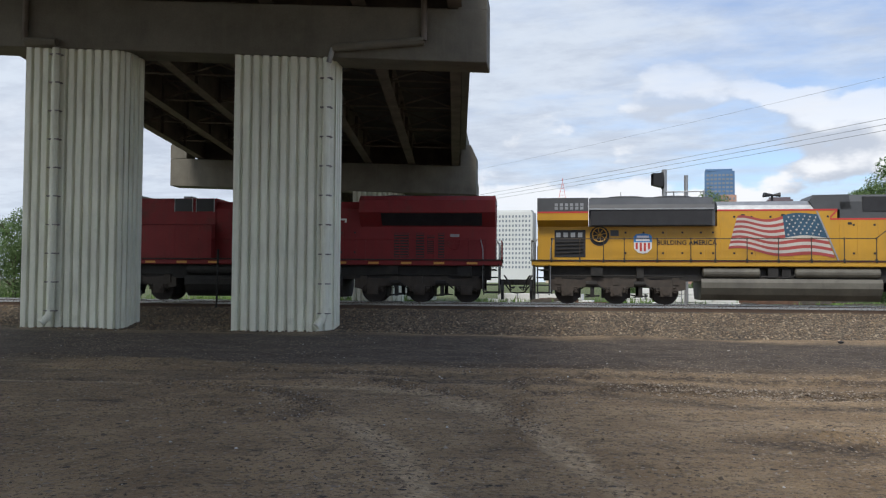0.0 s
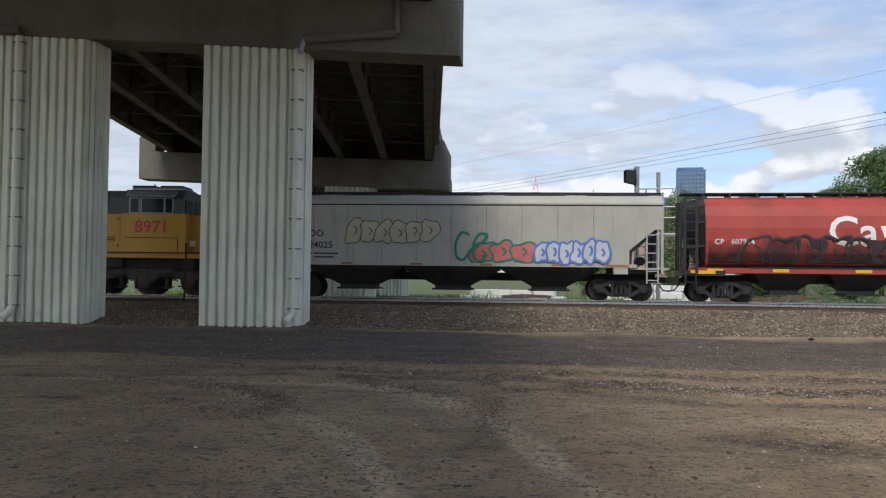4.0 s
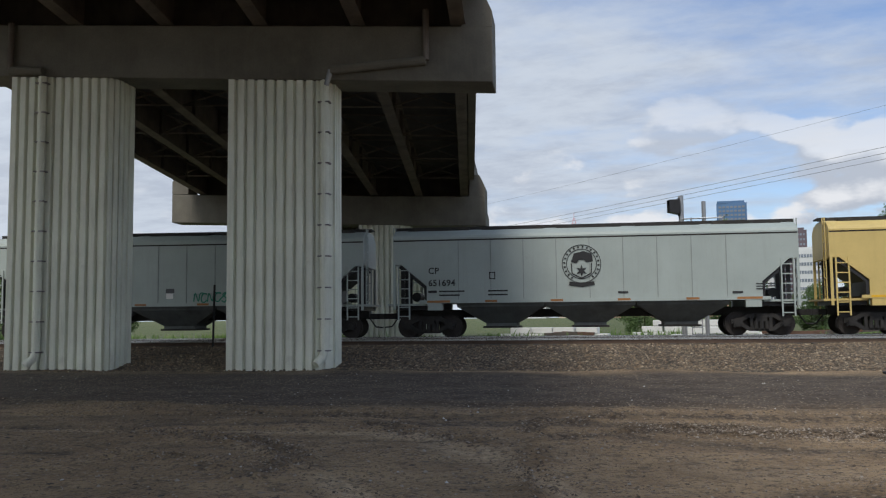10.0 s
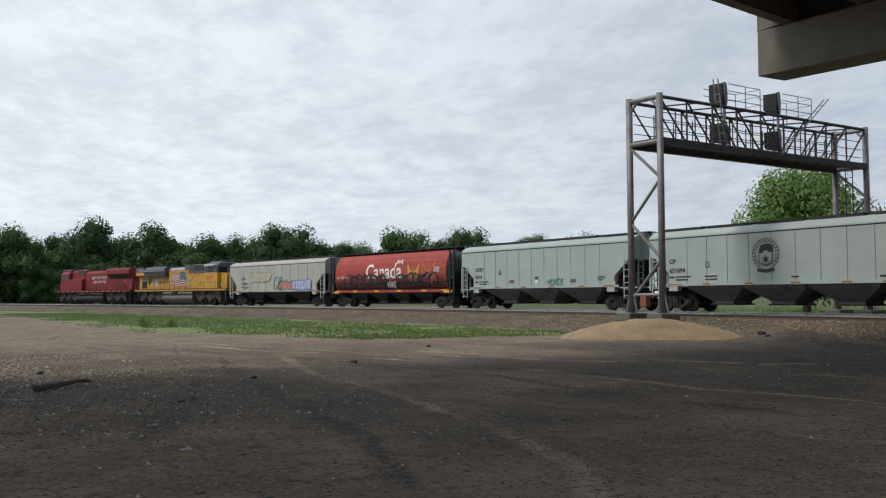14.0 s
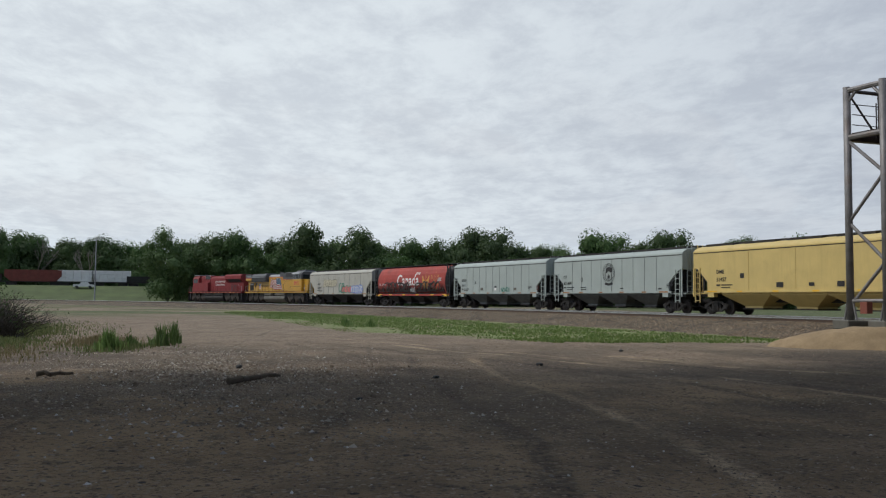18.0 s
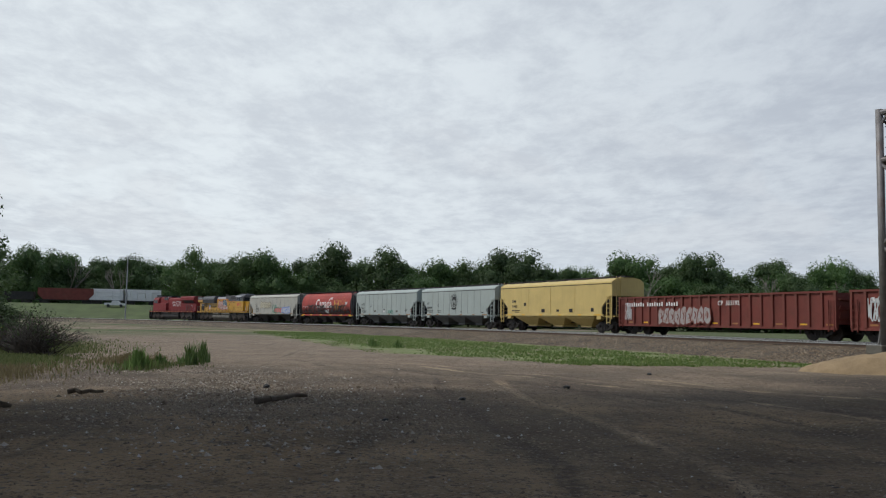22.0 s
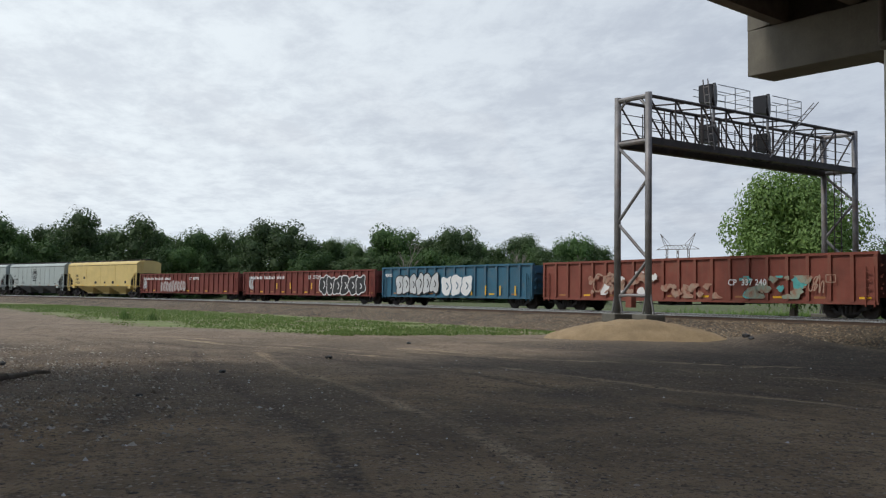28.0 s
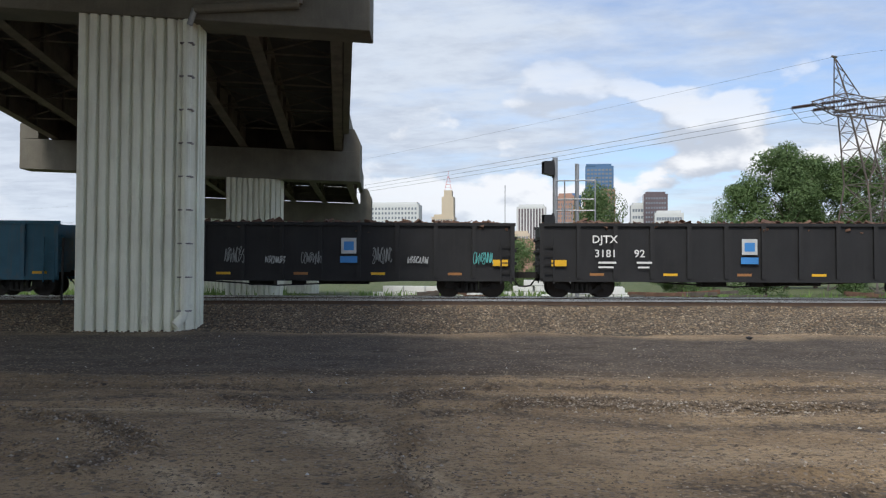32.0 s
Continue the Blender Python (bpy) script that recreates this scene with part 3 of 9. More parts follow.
# tyre marks: where they run, half width, how pale (1) or dark (-1)
TYRES = [(((-7.4, 10.7), (-6.1, 10.35), (-4.85, 9.3), (-3.93, 8.22), (-3.29, 7.56), (-2.64, 6.7), (-2.01, 5.54), (-1.69, 4.77), (-1.4, 3.0)), 0.20, 1.0),
         (((-5.6, 12.6), (-4.5, 12.0), (-3.5, 11.0), (-2.6, 9.9), (-1.98, 9.07), (-1.5, 8.2), (-0.98, 7.23), (-0.45, 6.0), (-0.1, 5.25), (0.4, 3.4)), 0.22, 1.0),
         (((-2.4, 12.3), (-2.15, 10.9), (-1.85, 9.4), (-1.65, 8.1), (-1.6, 6.0)), 0.15, -0.45),
         (((-30.0, 1.6), (-23.5, 5.3), (-18.2, 8.0), (-13.2, 9.2), (-10.6, 10.3), (-5.0, 11.6), (3.0, 12.4), (12.0, 13.6)), 0.17, 0.9),
         (((-30.0, -0.2), (-23.4, 3.6), (-18.0, 6.2), (-13.0, 7.5), (-9.4, 8.4), (-7.6, 8.9)), 0.2, -0.8),
         (((-27.0, 3.8), (-21.0, 6.8), (-16.0, 8.9), (-11.0, 10.6), (-5.0, 12.7), (3.0, 13.4), (14.0, 14.6)), 0.24, -0.9),
         (((-26.0, 5.6), (-20.0, 9.0), (-14.5, 11.2), (-9.0, 12.9), (-2.0, 14.2), (8.0, 15.2), (18.0, 16.3)), 0.22, -0.8),
         (((-25.0, 7.6), (-19.0, 11.2), (-13.0, 13.6), (-6.0, 15.4), (3.0, 16.6), (14.0, 18.0)), 0.2, 0.5),
         (((-24.0, 3.4), (-18.6, 3.3), (-13.9, 3.8), (-10.0, 4.1), (-7.5, 3.9), (-5.0, 3.0)), 0.18, 0.7),
         (((-24.0, 1.8), (-18.4, 1.6), (-13.6, 2.0), (-9.6, 2.3), (-7.0, 2.0)), 0.18, -0.8),
         (((-34.0, -3.2), (-27.0, -0.4), (-21.0, 1.2), (-14.0, 0.6), (-8.0, -0.6)), 0.22, -0.7),
         (((-38.0, -2.0), (-30.0, 2.6), (-24.0, 6.6), (-20.0, 10.4), (-17.0, 15.0)), 0.24, 0.6),
         (((-1.0, 11.6), (0.6, 11.2), (2.6, 11.5), (5.0, 11.2), (8.5, 11.8)), 0.3, -1.0),
         (((0.6, 8.4), (2.2, 8.0), (4.0, 8.3), (7.5, 8.1)), 0.34, -0.8),
         (((-4.6, 13.3), (-1.0, 12.9), (3.0, 12.7), (8.0, 13.1)), 0.3, -0.7)]


CHURNED = [(path, wide * 1.25, -1.3) for path, wide, many in RUTS if many > 150]
# pale trodden patches: place, radii, how pale
WORN = [(-4.6, 11.6, 1.5, 0.6, 0.5), (-2.6, 10.2, 1.6, 1.0, 0.3), (0.4, 9.4, 2.6, 0.8, 0.25), (-7.5, 9.2, 2.4, 0.7, 0.2), (3.4, 10.2, 3.0, 0.5, 0.25), (-22.0, 6.5, 4.0, 1.2, 0.2)]


def tyre_wear(x, y):
    """Pale rolled dirt (plus) or dark churned dirt (minus) at a spot of the yard."""
    w = sum(much * math.exp(-((x - cx) / rx) ** 2 - ((y - cy) / ry) ** 2) * (1 + 0.8 * noise.noise((x * 0.9, y * 0.9, 5))) for cx, cy, rx, ry, much in WORN)
    for path, half, much in TYRES + CHURNED:
        if not min(p[0] for p in path) - 1 < x < max(p[0] for p in path) + 1 or not min(p[1] for p in path) - 1 < y < max(p[1] for p in path) + 1:
            continue
        d = 9.0
        for a, b in zip(path, path[1:]):
            vx, vy = b[0] - a[0], b[1] - a[1]
            f = min(1.0, max(0.0, ((x - a[0]) * vx + (y - a[1]) * vy) / (vx * vx + vy * vy)))
            d = min(d, math.hypot(x - a[0] - f * vx, y - a[1] - f * vy))
        if d < half * 3:
            k = math.exp(-(d / half) ** 2) * (0.65 + 0.7 * noise.noise((x * 0.6, y * 0.6, half * 40)))
            w += much * max(0.0, k)
    return w


def make_ground():
    xs, ys = steps(-3200, 3200, -36, 20, 0.13), steps(-2500, 3400, -11, 24, 0.13)
    nx, ny = len(xs), len(ys)
    verts, wear = [], []
    for y in ys:
        for x in xs:
            near = max(0.0, 1 - max(0, abs(x + 10) - 36) / 40) * max(0.0, 1 - max(0, abs(y - 6) - 19) / 30)
            w = tyre_wear(x, y) if -40 < x < 20 and -5 < y < 20 else 0.0
            wear.append(w)
            verts.append((x, y, near * ground_z(x, y) - 0.02 * max(-1.0, min(1.0, abs(w))) if near > 0 else 0.0))
    faces = [(j * nx + i, j * nx + i + 1, (j + 1) * nx + i + 1, (j + 1) * nx + i) for j in range(ny - 1) for i in range(nx - 1)]
    me = bpy.data.meshes.new("ground")
    me.from_pydata(verts, [], faces)
    me.attributes.new("tyre_wear", "FLOAT", "POINT").data.foreach_set("value", wear)
    for p in me.polygons:
        p.use_smooth = True
    me.materials.append(ground_mat())
    tagged(new("ground", me), "bare brown and black dirt yard with wheel ruts and pebbles", "ground", kind="structure")


def ground_mat():
    m = bpy.data.materials.new("yard dirt")
    m.use_nodes = True
    nt = m.node_tree
    N, K = nt.nodes.new, nt.links.new
    b = nt.nodes["Principled BSDF"]
    tc = N("ShaderNodeTexCoord").outputs["Object"]
    sep = N("ShaderNodeSeparateXYZ")
    K(tc, sep.inputs[0])

    def tex(sc, det=6, rg=0.6, vec=tc):
        n = N("ShaderNodeTexNoise")
        n.inputs["Scale"].default_value, n.inputs["Detail"].default_value, n.inputs["Roughness"].default_value = sc, det, rg
        K(vec, n.inputs["Vector"])
        return n.outputs["Fac"]

    def ramp(v, a, c, lo=0.0, hi=1.0):
        r = N("ShaderNodeMapRange")
        r.interpolation_type = "SMOOTHSTEP"
        r.inputs[1].default_value, r.inputs[2].default_value, r.inputs[3].default_value, r.inputs[4].default_value = a, c, lo, hi
        K(v, r.inputs[0])
        return r.outputs[0]

    def mth(op, a, c):
        n = N("ShaderNodeMath")
        n.operation = op
        for i, v in enumerate((a, c)):
            if isinstance(v, (int, float)):
                n.inputs[i].default_value = v
            else:
                K(v, n.inputs[i])
        return n.outputs[0]

    def mix(f, a, c):
        x = N("ShaderNodeMix")
        x.data_type = "RGBA"
        K(f, x.inputs[0])
        for s, v in ((6, a), (7, c)):
            if isinstance(v, tuple):
                x.inputs[s].default_value = (*v, 1)
            else:
                K(v, x.inputs[s])
        return x.outputs[2]

    X, Y, Z = sep.outputs
    wob = tex(0.22, 5)
    brown = mix(ramp(tex(0.45, 8, 0.65), 0.34, 0.66), (0.235, 0.158, 0.085), (0.41, 0.29, 0.166))
    brown = mix(ramp(mth("ADD", X, mth("MULTIPLY", mth("SUBTRACT", wob, 0.5), 8.0)), -12.0, -22.0, 0.0, 0.75), brown, mix(ramp(tex(0.5, 8, 0.65), 0.34, 0.66), (0.185, 0.143, 0.104), (0.31, 0.248, 0.186)))
    # near-black strip beside the railway and under the piers
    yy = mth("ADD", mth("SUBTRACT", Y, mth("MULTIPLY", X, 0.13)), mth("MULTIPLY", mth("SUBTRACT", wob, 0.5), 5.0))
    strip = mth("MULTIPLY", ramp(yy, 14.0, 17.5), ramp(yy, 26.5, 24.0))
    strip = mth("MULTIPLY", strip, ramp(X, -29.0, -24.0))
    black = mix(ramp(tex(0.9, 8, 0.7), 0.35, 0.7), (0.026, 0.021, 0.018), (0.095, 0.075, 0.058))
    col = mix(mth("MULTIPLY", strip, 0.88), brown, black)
    # drifts of darker dirt; shade under the deck is partly put into their colour
    drift = mth("ADD", tex(0.16, 6, 0.6), mth("MULTIPLY", ramp(X, 4.0, -14.0), 0.12))
    drift = mth("MULTIPLY", ramp(drift, 0.50, 0.68), mth("MULTIPLY", ramp(X, -34.0, -24.0), ramp(X, -3.0, -13.0)))
    col = mix(mth("MULTIPLY", drift, 0.7), col, mix(ramp(tex(0.7, 8, 0.7), 0.36, 0.68), (0.040, 0.031, 0.023), (0.115, 0.088, 0.063)))
    # rolled and churned tyre marks with tread blocks
    at = N("ShaderNodeAttribute")
    at.attribute_name = "tyre_wear"
    wear = at.outputs["Fac"]
    tread = ramp(tex(7.5, 5, 0.75), 0.40, 0.60, 0.35, 1.0)
    col = mix(mth("MULTIPLY", ramp(wear, 0.08, 0.6, 0.0, 0.9), tread), col, (0.58, 0.44, 0.28))
    col = mix(mth("MULTIPLY", ramp(wear, -0.08, -0.6, 0.0, 0.92), tread), col, (0.066, 0.047, 0.031))
    # long thin tyre streaks and crumbs
    mp = N("ShaderNodeMapping")
    mp.inputs["Rotation"].default_value = (0, 0, radians(-9))
    mp.inputs["Scale"].default_value = (0.09, 1.9, 1)
    K(tc, mp.inputs["Vector"])
    col = mix(ramp(tex(1.0, 8, 0.7, mp.outputs[0]), 0.54, 0.70, 0.0, 0.5), col, (0.055, 0.042, 0.031))
    col = mix(ramp(tex(0.8, 8, 0.7, mp.outputs[0]), 0.58, 0.72, 0.0, 0.3), col, (0.24, 0.19, 0.14))
    # crumbs, grit and pale specks
    col = mix(ramp(tex(3.2, 8, 0.75), 0.53, 0.62, 0.0, 0.55), col, (0.06, 0.045, 0.032))
    col = mix(ramp(tex(11, 5, 0.8), 0.54, 0.62, 0.0, 0.7), col, (0.045, 0.034, 0.025))
    col = mix(ramp(tex(38, 4, 0.85), 0.54, 0.68, 0.0, 0.6), col, (0.042, 0.033, 0.026))
    col = mix(ramp(tex(24, 4, 0.8), 0.60, 0.74, 0.0, 0.5), col, (0.31, 0.25, 0.185))
    vor = N("ShaderNodeTexVoronoi")
    vor.inputs["Scale"].default_value = 11
    K(tc, vor.inputs["Vector"])
    col = mix(mth("MULTIPLY", ramp(vor.outputs["Distance"], 0.17, 0.06), ramp(tex(3.1), 0.5, 0.64)), col, (0.48, 0.44, 0.38))
    # pebbles trodden into the surface, each with its own tone
    peb = N("ShaderNodeTexVoronoi")
    peb.inputs["Scale"].default_value = 17.0
    K(tc, peb.inputs["Vector"])
    pc = N("ShaderNodeSeparateColor")
    K(peb.outputs["Color"], pc.inputs[0])
    show = mth("MULTIPLY", ramp(pc.outputs[1], 0.40, 0.46), ramp(peb.outputs["Distance"], 0.48, 0.30))
    show = mth("MULTIPLY", show, ramp(tex(0.6, 6, 0.6), 0.36, 0.56, 0.35, 1.0))
    col = mix(show, col, mix(ramp(pc.outputs[0], 0.0, 1.0), (0.075, 0.056, 0.040), (0.36, 0.28, 0.20)))
    big = N("ShaderNodeTexVoronoi")
    big.inputs["Scale"].default_value = 8.0
    K(tc, big.inputs["Vector"])
    bc = N("ShaderNodeSeparateColor")
    K(big.outputs["Color"], bc.inputs[0])
    show = mth("MULTIPLY", ramp(bc.outputs[1], 0.93, 0.95), ramp(big.outputs["Distance"], 0.36, 0.26))
    col = mix(show, col, mix(ramp(bc.outputs[0], 0.3, 0.9), (0.05, 0.038, 0.028), (0.27, 0.22, 0.165)))
    # thin grass on the strip below the ballast
    low = mth("MAXIMUM", mth("ADD", mth("MULTIPLY", X, 0.82), 34.66), mth("ADD", mth("MULTIPLY", X, 0.26), 10.58))
    turf = mth("MULTIPLY", ramp(mth("SUBTRACT", Y, low), -0.8, 2.0), ramp(X, -32.0, -36.0))
    turf = mth("MULTIPLY", turf, ramp(tex(0.35, 7, 0.65), 0.36, 0.56))
    turf = mth("MULTIPLY", turf, ramp(X, -130.0, -100.0))
    col = mix(mth("MULTIPLY", turf, 0.85), col, mix(ramp(tex(1.4, 7), 0.35, 0.65), (0.13, 0.205, 0.05), (0.24, 0.29, 0.10)))
    # green beyond the railway and out of the yard
    far = ramp(mth("ADD", Y, mth("MULTIPLY", X, 0.0)), 44.0, 50.0)
    west = mth("MULTIPLY", ramp(X, -60.0, -90.0), ramp(tex(0.05, 5), 0.42, 0.58))
    green = mth("MAXIMUM", far, west)
    col = mix(green, col, mix(ramp(tex(0.6, 7), 0.35, 0.65), (0.055, 0.085, 0.022), (0.13, 0.14, 0.055)))
    K(col, b.inputs["Base Color"])
    b.inputs["Roughness"].default_value = 0.95
    bp = N("ShaderNodeBump")
    bp.inputs["Strength"].default_value, bp.inputs["Distance"].default_value = 1.0, 0.055
    K(mth("ADD", tex(9, 6, 0.7), mth("MULTIPLY", peb.outputs["Distance"], -0.7)), bp.inputs["Height"])
    K(bp.outputs[0], b.inputs["Normal"])
    return m


make_ground()

# ballast bank and the two tracks
BANK = [(-16.0, -0.14), (-14.5, -0.12), (-12.2, -0.07), (-11.0, -0.03), (-10.2, 0.06), (-8.8, 0.28), (-6.6, 0.56), (-5.7, 0.60), (-2.7, 0.60), (-2.2, 0.56), (-1.5, 0.60), (1.5, 0.60), (3.2, 0.5), (6.5, -0.05)]


def bank_z(off):
    return float(np.interp(off, [p[0] for p in BANK], [p[1] for p in BANK]))


def make_bank():
    dense = []
    for (a, za), (b, zb) in zip(BANK, BANK[1:]):
        k = max(1, int((b - a) / 0.4))
        dense += [(a + (b - a) * i / k, za + (zb - za) * i / k) for i in range(k)]
    dense.append(BANK[-1])
    bm = swept(bmesh.new(), dense, -330, 340, 0.7)
    for v in bm.verts:
        if -70 < v.co.x < 40 and v.co.z > 0:
            v.co.z += 0.05 * noise.noise(v.co * 0.7) + 0.03 * noise.noise(v.co * 2.3)
    single("ballast_bank", bm, BALLAST, "broad bank of grey-brown crushed stone ballast", "ballast", kind="structure")


make_bank()


def rail_profile(off):
    f, w, h = 0.07, 0.012, RAIL_Z
    return [(off - f, h - 0.17), (off + f, h - 0.17), (off + w, h - 0.14), (off + w, h - 0.045), (off + 0.036, h - 0.035), (off + 0.036, h),
            (off - 0.036, h), (off - 0.036, h - 0.035), (off - w, h - 0.045), (off - w, h - 0.14)]


def make_track(off, label):
    tr = thing("railway_track", None, label, "railway track", "parallel tracks", "structure")
    for d in (-0.7535, 0.7535):
        part("rail", swept(bmesh.new(), rail_profile(off + d), -330, 340, 1.5, True), RAIL_SIDE, tr, "rusty steel rail")
        head = [(off + d - 0.039, RAIL_Z - 0.034), (off + d - 0.039, RAIL_Z + 0.002), (off + d - 0.03, RAIL_Z + 0.006), (off + d + 0.03, RAIL_Z + 0.006), (off + d + 0.039, RAIL_Z + 0.002), (off + d + 0.039, RAIL_Z - 0.034)]
        part("rail_head", swept(bmesh.new(), head, -330, 340, 1.5, True), RAIL_TOP, tr, "bright worn rail head")
    tie = mesh_of("sleeper", boxes((-0.11, 0.11, -1.3, 1.3, -0.17, 0.0)), SLEEPER)
    rest = bmesh.new()
    for i in range(-520, 300):
        s = i * 0.54
        x, y, a = on_line(s, off)
        m = pose(x, y, RAIL_Z - 0.172 - 0.004, 0, 0, math.degrees(a))
        if -105 <= i < 45:
            shared("sleeper", tie, tr, m)
        else:
            box(rest, -0.11, 0.11, -1.3, 1.3, -0.17, 0, m)
    tagged(part("sleeper_row", rest, SLEEPER, tr, "far row of timber sleepers"), kind="stuff")


make_track(-GAP, "empty near track with bright worn rails on timber sleepers")
make_track(0.0, "far track with rails on timber sleepers under the train")

# ---------------------------------------------------------------- road bridge
BENT_TURN = math.degrees(math.atan(0.17))


def along(x0, y0, x):
    return Vector((x, y0 + 0.17 * x, 0))


def corrugated(bm, w, h0, h1, y, pitch=0.315, deep=0.135):
    """A ribbed sheet in the plane y from x=0 to w: broad crowns, steep rounded flanks and narrower valleys; its top runs from h0 to h1."""
    n = max(1, round(w / pitch))
    q = w / n
    prof = []
    for k in range(n):
        for f, d in ((0.0, 0.10), (0.04, 0.02), (0.10, 0.0), (0.56, 0.0), (0.61, 0.03), (0.65, 0.14), (0.70, 0.84), (0.73, 0.96), (0.77, 1.0), (0.86, 1.0), (0.90, 0.95), (0.93, 0.80)):
            prof.append(((k + f) * q, y + deep * d))
    prof.append((w, y + deep * 0.10))
    last = None
    for x, yy in prof:
        v = (bm.verts.new((x, yy, 0.0)), bm.verts.new((x, yy, h0 + (h1 - h0) * x / w)))
        if last:
            bm.faces.new((last[0], v[0], v[1], last[1]))
        last = v
    return bm


def pier(at, w, zl, zr, deep, label, cut, spout=None):
    """A bridge column clad in ribbed steel; at: front left foot; cut: how far the bevelled front corner runs back, out and in depth."""
    p = thing("bridge_pier", pose(at.x, at.y, at.z, 0, 0, BENT_TURN), label, "bridge pier", "bridge piers")
    dx, out, dy = cut
    wide, far = w - dx, w + out
    zc, zf = zl + (zr - zl) * wide / w, zl + (zr - zl) * far / w
    part("core", prism([(0.1, -0.3), (wide - 0.1, -0.3), (wide - 0.1, zc), (0.1, zl)], "y", 0.145, deep - 0.145), CONCRETE, p)
    part("front_cladding", corrugated(bmesh.new(), wide, zl, zc, 0.0), CLADDING, p, "ribbed pale grey-green steel sheet")
    L = math.hypot(dx + out, dy)
    c, n = (dx + out) / L, dy / L
    bevel = corrugated(bmesh.new(), L, zc, zf, 0.0, L / 2, 0.07)
    bmesh.ops.transform(bevel, matrix=Matrix(((c, -n, 0, wide), (n, c, 0, 0), (0, 0, 1, 0), (0, 0, 0, 1))), verts=bevel.verts)
    part("corner_cladding", bevel, CLADDING, p, "bevelled corner sheet")
    back = corrugated(bmesh.new(), far, zl, zf, 0.0)
    bmesh.ops.transform(back, matrix=Matrix.Translation((0, deep, 0)) @ Matrix.Diagonal((1, -1, 1, 1)), verts=back.verts)
    part("back_cladding", back, CLADDING, p)
    for x, z, y0 in ((0.0, zl, 0.0), (far, zf, dy)):
        side = corrugated(bmesh.new(), deep - y0, z, z, 0.0, 0.325, 0.09)
        turn = Matrix(((0, -1, 0, far), (1, 0, 0, y0), (0, 0, 1, 0), (0, 0, 0, 1))) if x else Matrix(((0, 1, 0, 0), (-1, 0, 0, deep), (0, 0, 1, 0), (0, 0, 0, 1)))
        bmesh.ops.transform(side, matrix=turn, verts=side.verts)
        part("side_cladding", side, CLADDING, p)
    part("footing", rounded(0.06, wide - 0.05, 0.08, deep - 0.06, -0.3, 0.05, 0.02, 1), CONCRETE, p)
    if spout:
        sx, sy = spout
        bm = bmesh.new()
        pipe(bm, [(sx, sy, zl - 0.1), (sx, sy, 0.62), (sx - 0.03, sy - 0.08, 0.42), (sx - 0.2, sy - 0.26, 0.2)], 0.135, 12)
        d = part("downspout", bm, CLADDING, p, "pale round downspout")
        z = 0.6
        while z < zl - 0.3:
            part("bracket", boxes((sx - 0.19, sx + 0.19, sy - 0.12, sy + 0.14, z, z + 0.04)), GANTRY, d)
            z += 0.98
        for z in (3.4, 6.7):
            part("pipe_joint", tube(bmesh.new(), (sx, sy, z), (sx, sy, z + 0.12), 0.15, 12), CLADDING, d)
    return p


def crossbeam(left, right, zl, zr, tall, deep, label, cheek=1.0):
    """A pier cap from left to right (front lower edge), sloped with the road."""
    d = (right - left)
    w = math.hypot(d.x, d.y)
    c = thing("pier_cap", pose(left.x, left.y, 0, 0, 0, math.degrees(math.atan2(d.y, d.x))), label, "pier cap", "bridge caps")
    bm = prism([(0, zl), (w, zr), (w, zr + tall), (0, zl + tall)], "y", -0.06, deep)
    bmesh.ops.bevel(bm, geom=bm.edges[:], offset=0.025, segments=1, affect="EDGES")
    part("beam", bm, CONCRETE, c)
    for x0, x1, z, s in ((0.0, 1.05, zl, 0), (w - 0.95, w, zr, 1)):
        zz = z + tall
        if s:
            pts = [(x0, zz + 0.01), (x1, zz + 0.01), (x1, zz + 0.5 * cheek), (x1 - 0.35, zz + 1.3 * cheek), (x0, zz + 1.3 * cheek)]
        else:
            pts = [(x0, zz + 0.01), (x1, zz + 0.01), (x1, zz + 1.0 * cheek), (x0 + 0.15, zz + 1.0 * cheek), (x0, zz + 0.8 * cheek)]
        part("cheek_wall", prism(pts, "y", -0.05, deep - 0.02), CONCRETE, c)
    return c


BENTS = []   # left end, right end, lower edge heights
B1L, B1R = Vector((-27.6, 26.8 - 0.17 * 27.6, 0)), Vector((-6.24, 26.8 - 0.17 * 6.24, 0))
B2L, B2R = Vector((-31.93, 46.57, 0)), Vector((-12.68, 49.84, 0))
STEP = Vector((-5.2, 24.3, 0))
BACK = Vector((7.06, -30.8, 0))
BENTS = [(B1L + BACK * 2, B1R + BACK * 2, 14.0, 12.75), (B1L + BACK, B1R + BACK, 12.2, 10.95), (B1L, B1R, 10.09, 8.84), (B2L, B2R, 7.67, 7.0), (B2L + STEP, B2R + STEP, 6.6, 5.95)]


def foot(bent, f):
    l, r, zl, zr = BENTS[bent]
    return l.lerp(r, f), zl + (zr - zl) * f


for i, (l, r, zl, zr) in enumerate(BENTS):
    crossbeam(l, r, zl, zr, 1.75, 1.4, "stained concrete cross beam on ribbed piers under the road bridge")
    for f0, f1, spout, cut in ((0.2585, 0.4293, (1.2, -0.13), (0.22, 0.02, 0.3)), (0.6063, 0.758, (3.16, 0.08), (0.38, 0.12, 0.45))):
        a, za = foot(i, f0)
        b, zb = foot(i, f1)
        w = math.hypot(b.x - a.x, b.y - a.y)
        pier(a, w, za, zb, 1.3, "bridge column clad in ribbed pale steel with a downspout", cut, spout if i == 2 else None)


